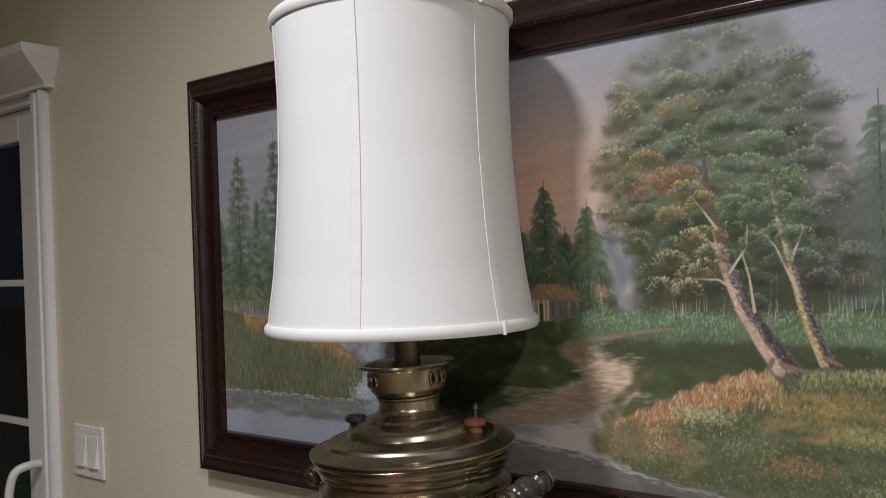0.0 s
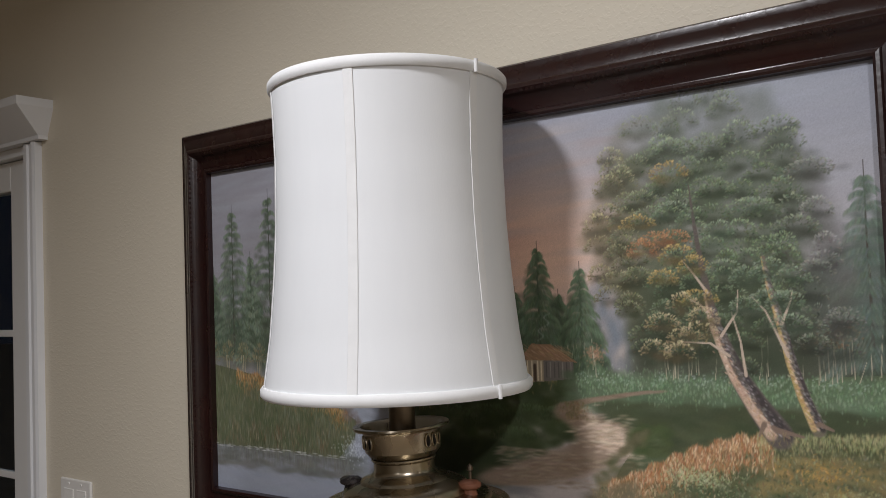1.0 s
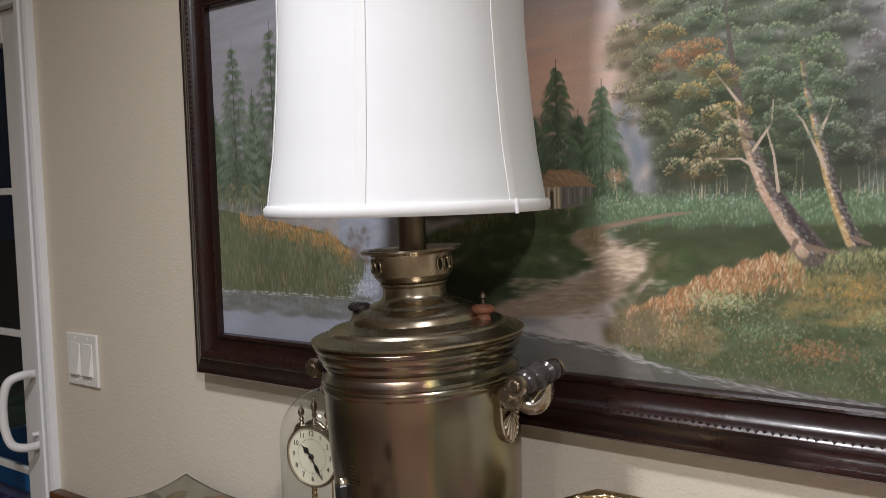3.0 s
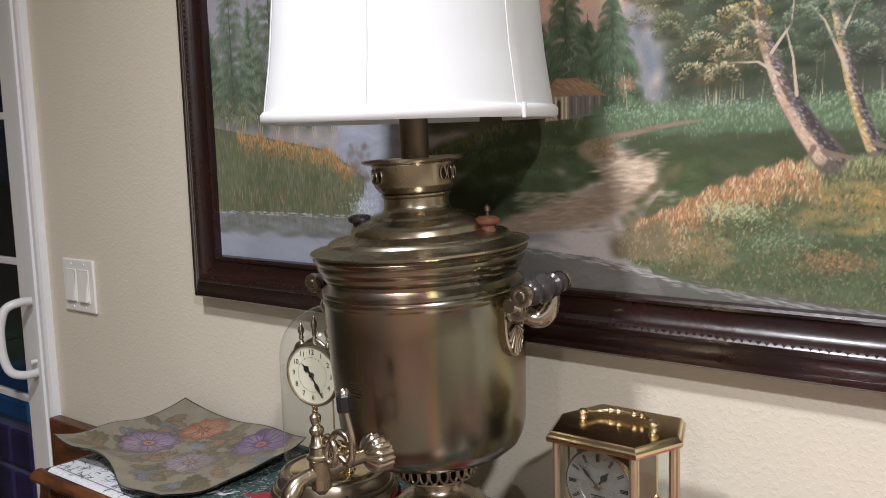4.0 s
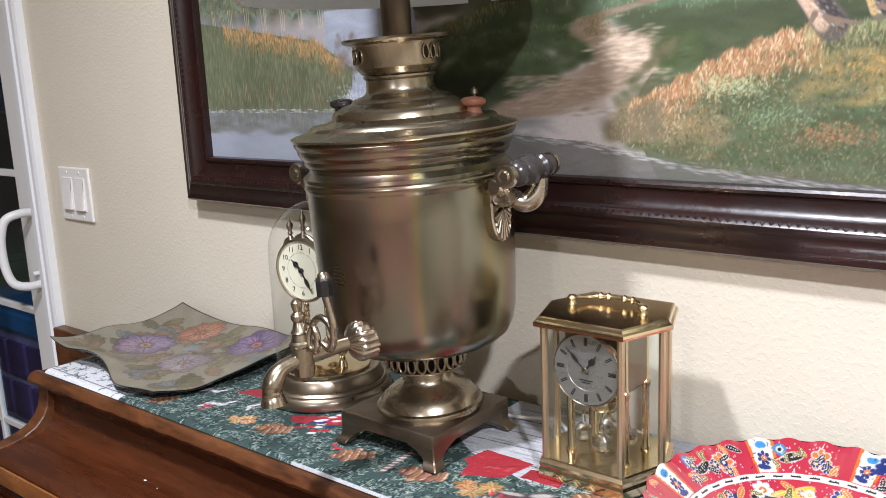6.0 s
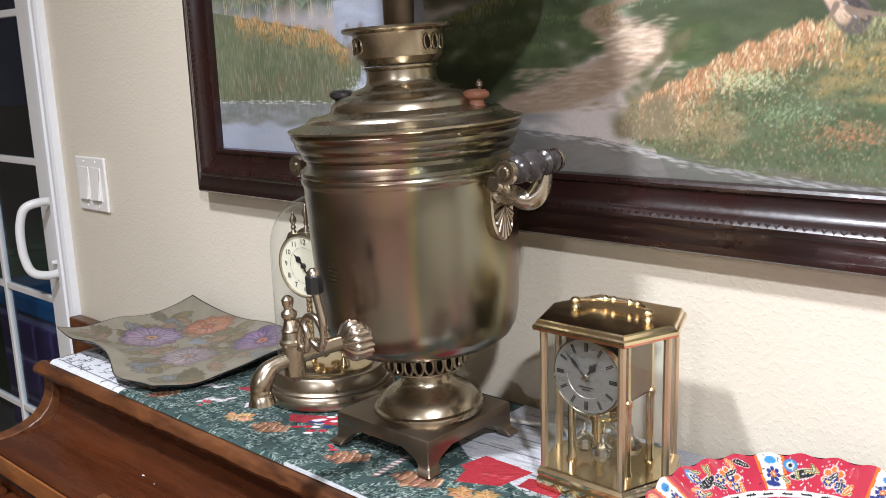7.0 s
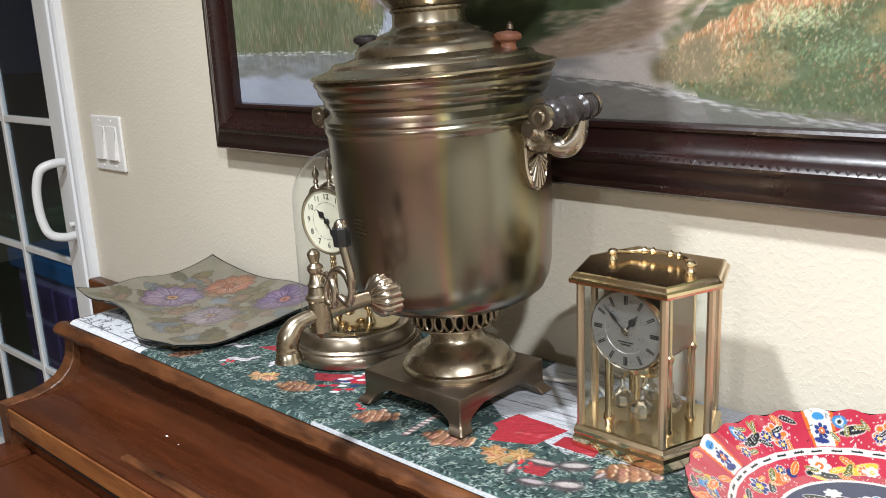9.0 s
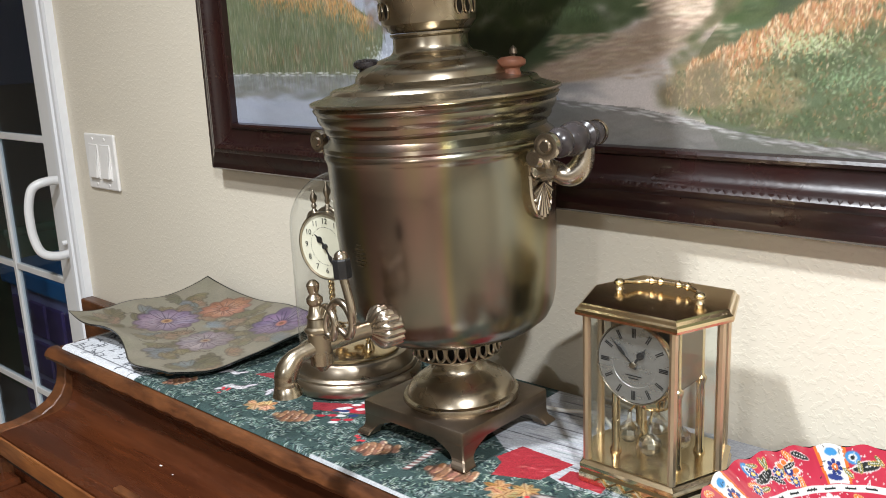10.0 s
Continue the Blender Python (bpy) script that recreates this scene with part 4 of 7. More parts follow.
    # crowns of the two tall trees: hazy masses, then fans of fine leaf strokes from the back to the front
    def inside(x, y):
        lo = np.interp(y, [0.40, 0.47, 0.55, 0.62, 0.69, 0.74, 0.80, 0.88, 0.94, 1.0], [0.75, 0.744, 0.725, 0.699, 0.680, 0.690, 0.706, 0.712, 0.738, 0.79])
        hi = np.interp(y, [0.40, 0.58, 0.65, 0.69, 0.75, 0.82, 0.89, 0.95, 1.0], [0.96, 0.966, 0.962, 0.955, 0.950, 0.940, 0.918, 0.908, 0.87])
        return lo < x < hi

    def tone(x, y):
        """Leaf colour over the crown: olive and peach on one side, green within, lilac grey on the other."""
        g = np.array((102, 118, 88), float)
        w = np.clip((0.775 - x) / 0.07, 0, 1) * 0.75
        g = g * (1 - w) + np.array((150, 132, 98)) * w
        w = np.clip((x - 0.905) / 0.04, 0, 1) * 0.8
        g = g * (1 - w) + np.array((134, 130, 132)) * w
        w = np.clip((y - 0.80) / 0.2, 0, 1) * 0.55
        g = g * (1 - w) + np.array((142, 148, 132)) * w
        w = np.clip((0.60 - y) / 0.15, 0, 1) * 0.55
        return g * (1 - w) + np.array((72, 80, 62)) * w

    for _ in range(1500):
        x, y = rng.uniform(0.68, 0.97), rng.uniform(0.42, 0.995)
        if inside(x, y):
            P.dab(x * A, y, 0.034, 0.030, P.vary(tone(x, y) * 0.80, 5), 0.12 if y > 0.88 else 0.22, 0, 1.0)

    def fan(cu, cv, ru, rv, dark, light, count=90, strength=1.0):
        """A drooping spray: shade below, a pale rim of strokes spreading over the top."""
        for _ in range(9):
            P.dab((cu + rng.normal(0, 0.45) * ru) * A, cv - 0.45 * rv + rng.normal(0, 0.22) * rv, ru * A * 0.5, rv * 0.45, P.vary(dark * 0.85, 4), 0.34 * strength, 0, 1.0)
        for _ in range(count):
            a = rng.uniform(-0.30, math.pi + 0.30)
            r = 1.0 - abs(rng.normal(0, 0.30))
            if r < 0.1:
                continue
            shade = np.clip(r ** 2.0 * (0.40 + 0.60 * max(0, math.sin(a))), 0, 1)
            P.dab((cu + math.cos(a) * r * ru) * A, cv + math.sin(a) * r * rv - 0.25 * rv * math.cos(a) ** 2, 0.0021, rng.uniform(0.0028, 0.0052), P.vary(dark + (light - dark) * shade, 12), 0.80 * strength, math.atan2(math.sin(a) * rv, math.cos(a) * ru * A) - 1.57 + rng.normal(0, 0.6), 0.8)

    sprays = []
    for gy in np.arange(0.97, 0.44, -0.034):
        for gx in np.arange(0.68, 0.97, 0.026):
            x, y = gx + rng.normal(0, 0.008), gy + rng.normal(0, 0.010)
            if inside(x, y + 0.012) and rng.uniform() < 0.88:
                sprays.append((x, y))
    for x, y in sprays:
        t = tone(x, y)
        haze = 0.60 if y > 0.90 else (0.85 if y > 0.82 or x > 0.93 else 1.0)
        fan(x, y, rng.uniform(0.015, 0.025), rng.uniform(0.020, 0.032), t * rng.uniform(0.58, 0.74), np.clip(t * rng.uniform(1.2, 1.55) + 8, 0, 238), 105, haze)
    for _ in range(30):
        x, y = rng.uniform(0.72, 0.95), rng.uniform(0.50, 0.88)
        P.dab(x * A, y, 0.020, 0.010, (64, 72, 56), 0.25, 0, 1.0)

    # trunks, forked and lit from one side
    trunk = [(0.893, 0.283), (0.874, 0.335), (0.855, 0.395), (0.843, 0.450), (0.833, 0.500), (0.826, 0.570), (0.819, 0.650), (0.814, 0.73), (0.811, 0.80)]
    trunk2 = [(0.930, 0.300), (0.918, 0.360), (0.908, 0.425), (0.899, 0.506), (0.890, 0.580), (0.885, 0.64)]
    for pts, w, dark, lit in ((trunk, 0.031, (100, 92, 86), (200, 170, 146)), (trunk2, 0.016, (118, 112, 96), (190, 162, 104))):
        P.line([(a * A, b) for a, b in pts[:6]], w, w * 0.30, dark, 1.0, 0.35, 6)
        P.line([(a * A, b) for a, b in pts[5:]], w * 0.30, 0.002, dark, 0.7, 0.5, 6)
        P.line([(a * A + w * 0.5, b) for a, b in pts[:4]], w * 0.42, w * 0.12, (72, 66, 66), 0.55, 0.8, 6)
        P.line([(a * A - w * (0.55 - 0.06 * i), b) for i, (a, b) in enumerate(pts[:6])], w * 0.42, w * 0.10, lit, 0.7, 0.8, 12)
        for _ in range(420):
            q = rng.uniform(0, 4.6)
            i, s = int(q), q - int(q)
            x, y = pts[i][0] + (pts[i + 1][0] - pts[i][0]) * s, pts[i][1] + (pts[i + 1][1] - pts[i][1]) * s
            ww = w * (1 - 0.14 * q)
            e = rng.normal(0, 0.45)
            c = pick(((226, 206, 184), (214, 168, 140), (150, 122, 104))) if e < 0 else pick(((74, 68, 66), (132, 124, 122), (164, 160, 160)))
            P.dab(x * A + e * ww, y, 0.0048, 0.0022, P.vary(c, 8), 0.55, -0.7, 0.7)
    for a, b, w in (((0.888, 0.296), (0.916, 0.284), 0.007), ((0.878, 0.306), (0.872, 0.280), 0.007), ((0.886, 0.300), (0.902, 0.280), 0.006), ((0.930, 0.312), (0.944, 0.300), 0.006)):
        P.line([(a[0] * A, a[1]), (b[0] * A, b[1])], w, 0.003, (132, 112, 98), 0.8)
    for pts in (((0.846, 0.44), (0.826, 0.466), (0.795, 0.468)), ((0.832, 0.51), (0.818, 0.545), (0.806, 0.558)), ((0.838, 0.48), (0.856, 0.53), (0.858, 0.575)), ((0.862, 0.40), (0.858, 0.47), (0.850, 0.53)), ((0.826, 0.57), (0.812, 0.61), (0.800, 0.64)), ((0.905, 0.44), (0.885, 0.53), (0.872, 0.56)), ((0.899, 0.50), (0.91, 0.55), (0.912, 0.57))):
        P.line([(a * A, b) for a, b in pts], 0.0040, 0.0014, (196, 176, 156), 0.75)
    for _ in range(40):
        P.dab(rng.normal(0.885, 0.012) * A, rng.normal(0.278, 0.006), 0.0016, 0.009, (150, 136, 92), 0.5, rng.normal(0, 0.4), 0.8)
    # nearest sprays, over the trunks
    cream, yellow, mint, rust = (np.array((112, 98, 70), float), np.array((234, 214, 168), float)), (np.array((120, 104, 64), float), np.array((226, 190, 116), float)), (np.array((78, 94, 74), float), np.array((164, 182, 150), float)), (np.array((150, 104, 72), float), np.array((206, 150, 104), float))
    for ink, places in ((rust, ((0.770, 0.686), (0.789, 0.689), (0.755, 0.668))), (yellow, ((0.794, 0.653), (0.777, 0.604), (0.789, 0.831), (0.750, 0.727), (0.812, 0.628), (0.815, 0.560))),
                        (mint, ((0.890, 0.614), (0.912, 0.597), (0.889, 0.557), (0.865, 0.542), (0.909, 0.506), (0.876, 0.742), (0.790, 0.746), (0.845, 0.620), (0.868, 0.60), (0.905, 0.55), (0.84, 0.70))),
                        (cream, ((0.798, 0.549), (0.774, 0.508), (0.820, 0.519), (0.764, 0.451), (0.800, 0.477), (0.792, 0.445), (0.815, 0.490)))):
        for x, y in places:
            fan(x, y, rng.uniform(0.018, 0.024), rng.uniform(0.018, 0.026), ink[0], ink[1], 100)
    grey = P.a.mean(axis=2, keepdims=True)
    P.a = P.a * 0.88 + grey * 0.12
    P.a *= (1 + 0.022 * rng.normal(0, 1, P.a.shape[:2]))[..., None]
    return np.clip(P.a, 0, 1)


art = paint_landscape()
ny, nx = art.shape[:2]
gx, gz = np.meshgrid(np.linspace(-0.550, 0.513, nx), np.linspace(1.255, 1.789, ny))
grid_object("canvas", np.stack([gx, np.full_like(gx, CY), gz], axis=-1), art, PAINTED, pic, "oil landscape of trees, path and cottage at sunset")
part("backing_board", boxed(CU0 - 0.01, CU1 + 0.01, -0.022, -0.004, CV0 - 0.01, CV1 + 0.01), PIANO_EDGE, pic)


# ---- piano ----
LID = 0.960
PX0, PX1 = -0.645, 0.815
piano = thing("upright_piano", (0.085, -0.2, 0), "reddish walnut upright piano with worn edges against the wall", "piano")
part("lid", boxed(PX0 + 0.003, PX1, -0.300, -0.012, LID - 0.022, LID, 0.003), PIANO, piano)
bm = bmesh.new()
prof = [(-0.298, LID - 0.022), (-0.298, LID - 0.001), (-0.305, LID), (-0.312, LID - 0.002), (-0.3165, LID - 0.006), (-0.3185, LID - 0.011), (-0.3165, LID - 0.016), (-0.311, LID - 0.020), (-0.302, LID - 0.022)]
lines = []
rnd = random.Random(5)
for s in range(121):
    x = PX0 - 0.004 + (PX1 - PX0 + 0.008) * s / 120
    w = rnd.uniform(-0.0008, 0.0008)
    lines.append([bm.verts.new((x, y + (w if y < -0.3 else 0), z + (w * 0.6 if y < -0.31 else 0))) for y, z in prof])
for a, b in zip(lines, lines[1:]):
    for i in range(len(prof)):
        j = (i + 1) % len(prof)
        bm.faces.new((a[i], a[j], b[j], b[i]))
bm.faces.new(lines[0]), bm.faces.new(lines[-1][::-1])
bmesh.ops.recalc_face_normals(bm, faces=bm.faces[:])
part("lid_edge", bm, PIANO_EDGE, piano, "worn rounded front edge of the lid", smooth=40)
LEDGE = 0.866
part("back_case", boxed(PX0 + 0.012, PX1 - 0.012, -0.285, -0.012, 0.05, LID - 0.023), PIANO, piano)
# front panel sweeping into the ledge
bm = bmesh.new()
prof = [(-0.284, LID - 0.024), (-0.290, LID - 0.024), (-0.2915, 0.915), (-0.294, 0.893), (-0.299, 0.880), (-0.308, 0.872), (-0.322, 0.868), (-0.340, LEDGE), (-0.395, LEDGE), (-0.401, LEDGE - 0.003), (-0.403, LEDGE - 0.010), (-0.403, LEDGE - 0.034), (-0.398, LEDGE - 0.040), (-0.284, LEDGE - 0.040)]
a = [bm.verts.new((PX0 + 0.016, y, z)) for y, z in prof]
b = [bm.verts.new((PX1 - 0.016, y, z)) for y, z in prof]
for i in range(len(prof)):
    j = (i + 1) % len(prof)
    bm.faces.new((a[i], a[j], b[j], b[i]))
bm.faces.new(a), bm.faces.new(b[::-1])
bmesh.ops.recalc_face_normals(bm, faces=bm.faces[:])
part("front_panel", bm, PIANO, piano, smooth=40)
part("ledge_strip", boxed(-0.345, 0.52, -0.386, -0.375, LEDGE - 0.001, LEDGE + 0.005, 0.002), PIANO_EDGE, piano, "worn wooden music strip")
part("ledge_lip", boxed(PX0 + 0.016, PX1 - 0.016, -0.4060, -0.4028, LEDGE - 0.032, LEDGE - 0.004, 0.001), WORN, piano, "worn front lip of the ledge")
# Black strip painting the line of shadow below the ledge.
part("ledge_shadow_gap", boxed(PX0 + 0.016, PX1 - 0.016, -0.3985, -0.392, LEDGE - 0.0445, LEDGE - 0.0405), HOLLOW_SHADOW, piano)
for fx, fy, fr in ((-0.352, -0.318, 0.0024), (-0.318, -0.322, 0.0012)):
    bm = bmesh.new()
    rnd = random.Random(int(fx * -1000))
    ring = [bm.verts.new((fx + fr * rnd.uniform(0.5, 1.1) * math.cos(a) * 1.5, fy + fr * rnd.uniform(0.5, 1.1) * math.sin(a), 0.8695)) for a in [k * 0.785 for k in range(8)]]
    bm.faces.new(ring)
    bmesh.ops.translate(bm, vec=(0, 0, 0.0022 if fy > -0.31 else 0.0), verts=bm.verts[:])
    part("paint_fleck", bm, WHITE_TRIM, piano, "white paint fleck")


def cheek(x0, x1):
    out = [(-0.284, LID - 0.025), (-0.300, LID - 0.025), (-0.301, 0.920), (-0.304, 0.905), (-0.311, 0.892), (-0.324, 0.880), (-0.342, 0.872), (-0.362, 0.868), (-0.372, LEDGE + 0.001), (-0.408, LEDGE + 0.001), (-0.408, 0.745), (-0.284, 0.745)]
    bm = bmesh.new()
    a = [bm.verts.new((x0, y, z)) for y, z in out]
    b = [bm.verts.new((x1, y, z)) for y, z in out]
    for i in range(len(out)):
        j = (i + 1) % len(out)
        bm.faces.new((a[i], a[j], b[j], b[i]))
    bm.faces.new(a), bm.faces.new(b[::-1])
    bmesh.ops.recalc_face_normals(bm, faces=bm.faces[:])
    bmesh.ops.bevel(bm, geom=[e for e in bm.edges if abs(e.verts[0].co.x - e.verts[1].co.x) < 1e-6], offset=0.0015, segments=1, affect="EDGES")
    return bm


part("cheek", cheek(PX0 - 0.012, PX0 + 0.0155), PIANO_EDGE, piano, "curved end cheek")
part("cheek", cheek(PX1 - 0.0155, PX1 + 0.012), PIANO_EDGE, piano, "curved end cheek")
part("fallboard", boxed(PX0 + 0.05, PX1 - 0.05, -0.60, -0.300, 0.775, 0.800, 0.006), PIANO, piano)
part("under_ledge", boxed(PX0 + 0.016, PX1 - 0.016, -0.392, -0.300, 0.8005, LEDGE - 0.041), PIANO, piano)
for xa, xb in ((PX0 - 0.012, PX0 + 0.048), (PX1 - 0.048, PX1 + 0.012)):
    part("key_block", boxed(xa, xb, -0.62, -0.393, 0.74, 0.806, 0.008), PIANO, piano)
    part("side_panel", boxed(xa, xb - 0.012 if xa < 0 else xb, -0.284, -0.012, 0.0, LID - 0.026, 0.003), PIANO, piano)
    part("leg", boxed(xa + 0.006, xb - 0.006, -0.60, -0.54, 0.0, 0.739, 0.006), PIANO, piano)
part("keybed", boxed(PX0 + 0.05, PX1 - 0.05, -0.62, -0.286, 0.70, 0.774, 0.006), PIANO, piano)
part("lower_panel", boxed(PX0 + 0.05, PX1 - 0.05, -0.300, -0.286, 0.06, 0.699, 0.003), PIANO, piano)

# ---- table runner ----
def paint_runner():
    """Christmas tapestry: fir twigs, cones, toy soldier, ribbons; a printed white end and grey plank part."""
    P = Painter(1.42, 0.28, 260, (56, 72, 70))
    rng = P.rng

    def at(x, y):
        return x + 0.62, y + 0.30

    def twigs(n, inside):
        for _ in range(n):
            x, y = rng.uniform(0, 1.42), rng.uniform(0, 0.28)
            if not inside(x, y):
                continue
            a = rng.uniform(0, math.pi)
            for k in range(7):
                s = (k - 3) * 0.0032
                for side in (-1, 1):
                    c = ((38, 50, 50), (108, 124, 116), (72, 90, 85), (152, 164, 156), (28, 40, 42))[rng.integers(5)]
                    px, py = x + math.cos(a) * s, y + math.sin(a) * s
                    b = a + side * 0.8
                    P.dab(px + math.cos(b) * 0.003, py + math.sin(b) * 0.003, 0.0040, 0.0009, P.vary(c, 8), 0.9, b, 0.5)

    P.poly([(0, 0), (0.2, 0), (0.23, 0.06), (0.22, 0.28), (0, 0.28)], (200, 202, 205))
    planks = [(0.66, 0.28), (0.66, 0.155), (0.70, 0.128), (0.80, 0.100), (0.90, 0.130), (1.42, 0.150), (1.42, 0.28)]
    mask = P.poly(planks, (172, 174, 178))
    for _ in range(900):
        x, y = rng.uniform(0.62, 1.42), rng.uniform(0.10, 0.28)
        if mask[min(P.ny - 1, int(y * P.k)), min(P.nx - 1, int(x * P.k))]:
            P.dab(x, y, 0.022, 0.0016, P.vary(((190, 192, 196), (150, 152, 158), (116, 118, 124))[rng.integers(3)], 8), 0.6, 0.1, 0.6)
    for y in (0.135, 0.170, 0.205, 0.240):
        P.line([(0.66, y - 0.008), (1.42, y + 0.04)], 0.0010, 0.0010, (84, 84, 88), 0.7)
    P.poly([(0.86, 0.28), (0.86, 0.225), (0.90, 0.205), (1.0, 0.205), (1.42, 0.21), (1.42, 0.28)], (158, 160, 166), 0.8)
    # printed end: scribbled black drawing
    for _ in range(330):
        x, y = rng.uniform(0.01, 0.2), rng.uniform(0.01, 0.27)
        pts = [(x, y)]
        for _ in range(4):
            pts.append((pts[-1][0] + rng.normal(0, 0.006), pts[-1][1] + rng.normal(0, 0.005)))
        P.line(pts, 0.0010, 0.0008, (70, 72, 78), 0.75)
    P.line([(0.005, 0.012), (0.2, 0.012)], 0.001, 0.001, (90, 90, 96), 0.7)
    twigs(3400, lambda x, y: (x > 0.205 and y < 0.13 + (0.12 if x < 0.62 else 0) - (0.0 if x < 0.9 else 0.0)) and not (0.70 < x < 0.80 and y > 0.10))

    def spline2(pts):
        return [(v.x, v.y) for v in spline([(*at(*p), 0) for p in pts], 6)]

    def cone(x, y, r, turn):
        x, y = at(x, y)
        P.dab(x, y, r * 0.95, r * 0.60, (92, 64, 52), 0.95, turn, 0.25)
        for row in range(6):
            for k in range(-2, 3):
                if abs(k) > 2.5 * math.sin(math.pi * (row + 0.8) / 6.8):
                    continue
                q = (row - 2.5) / 3.0 * r + rng.normal(0, r * 0.03)
                w = k / 2.6 * r * 0.60 + (0.5 if row % 2 else 0) * r * 0.22 + rng.normal(0, r * 0.03)
                px, py = x + math.cos(turn) * q - math.sin(turn) * w, y + math.sin(turn) * q + math.cos(turn) * w
                P.dab(px, py, r * 0.22, r * 0.17, P.vary((138, 100, 78), 10), 0.9, turn + 1.57 + k * 0.3, 0.4)
                P.dab(px + math.cos(turn) * r * 0.09, py + math.sin(turn) * r * 0.09, r * 0.19, r * 0.060, P.vary(((190, 152, 122), (164, 124, 96), (208, 178, 150))[rng.integers(3)], 8), 0.9, turn + 1.57 + k * 0.3, 0.7)

    for x, y, r, t in ((-0.025, -0.251, 0.026, 0.5), (0.071, -0.244, 0.028, 0.2), (-0.158, -0.253, 0.025, 0.4), (0.246, -0.196, 0.030, 0.6), (-0.36, -0.27, 0.022, 1.0), (0.310, -0.235, 0.028, 0.6), (0.40, -0.26, 0.026, 0.1), (0.55, -0.24, 0.026, 0.7), (-0.245, -0.175, 0.024, 2.0)):
        cone(x, y, r, t)

    def leaves(x, y, c):
        x, y = at(x, y)
        for k in range(8):
            a = k * 0.785 + rng.normal(0, 0.2)
            P.dab(x + math.cos(a) * 0.008, y + math.sin(a) * 0.006, 0.0085, 0.0045, P.vary(c, 14), 0.9, a, 0.35)
            P.line([(x, y), (x + math.cos(a) * 0.017, y + math.sin(a) * 0.013)], 0.0006, 0.0006, (110, 66, 44), 0.8)

    for x, y, c in ((-0.205, -0.252, (186, 146, 104)), (-0.218, -0.258, (178, 140, 100)), (0.124, -0.236, (172, 134, 92)), (0.148, -0.226, (178, 140, 98)), (0.136, -0.244, (164, 128, 88)), (-0.40, -0.262, (208, 170, 130)), (0.33, -0.265, (210, 176, 132))):
        leaves(x, y, c)
    # red blocks, toy soldier, ribbons
    P.poly([at(0.092, -0.158), at(0.156, -0.160), at(0.146, -0.202), at(0.104, -0.221), at(0.096, -0.196), at(0.085, -0.190)], (150, 44, 52))
    P.poly([at(0.160, -0.172), at(0.200, -0.160), at(0.205, -0.190), at(0.160, -0.192)], (140, 42, 50))
    P.poly([at(0.165, -0.232), at(0.186, -0.226), at(0.188, -0.246), at(0.168, -0.25)], (150, 44, 52), 0.9)
    P.poly([at(-0.17, -0.212), at(-0.13, -0.190), at(-0.08, -0.18), at(-0.09, -0.197), at(-0.155, -0.226)], (146, 48, 56), 0.95)
    P.poly([at(-0.30, -0.20), at(-0.22, -0.10), at(-0.12, -0.06), at(-0.05, -0.10), at(-0.15, -0.18)], (146, 48, 56), 0.9)
    # Random darker and paler dabs paint fold shading into the red.
    for _ in range(420):
        x, y = at(rng.choice((0.13, 0.22, -0.12, -0.17)) + rng.normal(0, 0.022), rng.uniform(-0.225, -0.08))
        j, i = min(P.ny - 1, max(0, int(y * P.k))), min(P.nx - 1, max(0, int(x * P.k)))
        if P.a[j, i, 0] > 1.9 * P.a[j, i, 1]:
            P.dab(x, y, 0.0075, 0.0022, P.vary(((112, 34, 42), (168, 66, 70), (134, 42, 50), (186, 104, 102))[rng.integers(4)], 8), 0.45, 0.5 + rng.normal(0, 0.4), 0.8)
    for _ in range(26):
        x, y = at(rng.normal(-0.120, 0.010), rng.uniform(-0.238, -0.175))
        P.dab(x, y, 0.0070, 0.0036, ((206, 202, 202), (170, 40, 54), (206, 202, 202), (40, 54, 96), (170, 40, 54))[rng.integers(5)], 0.95, 0.6, 0.3)
    def bow(x, y, r, turn):
        x, y = at(x, y)
        for k, (d, w) in enumerate(((0.9, 0.55), (-0.9, 0.55), (1.9, 0.32), (-1.7, 0.36), (0.0, 0.34))):
            a = turn + (0.5 if k in (2, 3) else 0.0)
            px, py = x + math.cos(a) * d * r, y + math.sin(a) * d * r
            P.dab(px, py, r * 1.0, r * w * 1.25, (96, 84, 92), 0.8, a + 0.3, 0.2)
            P.dab(px, py, r * 0.9, r * w, P.vary((204, 202, 204), 5), 0.95, a + 0.3, 0.25)
            P.line([(px - r * 0.5, py), (px + r * 0.5, py + r * 0.2)], 0.0007, 0.0006, (140, 126, 132), 0.7)

    for x, y, r, t in ((-0.285, -0.240, 0.010, 0.3), (-0.235, -0.215, 0.008, 1.2), (0.262, -0.272, 0.011, 2.4), (0.35, -0.285, 0.010, 0.2), (-0.33, -0.212, 0.008, 0.0)):
        bow(x, y, r, t)
    for i in range(16):
        q = i / 15
        x, y = at(0.031 - 0.004 * q, -0.262 + 0.050 * q)
        P.dab(x, y, 0.0050, 0.0026, (206, 200, 196) if i % 2 else (132, 96, 92), 0.95, 0.5, 0.4)
    for x, y, rx, ry, turn in ((0.172, -0.224, 0.020, 0.0055, 0.25), (0.200, -0.212, 0.018, 0.0075, 0.55), (0.186, -0.258, 0.016, 0.0060, 0.35), (0.214, -0.244, 0.017, 0.0085, 0.45), (0.156, -0.250, 0.013, 0.0040, 1.9), (0.228, -0.214, 0.009, 0.0040, 1.4)):
        px, py = at(x, y)
        P.dab(px, py - 0.002, rx * 1.1, ry * 1.6, (74, 60, 62), 0.75, turn, 0.4)
        rx, ry = rx * 0.85, ry * 0.72
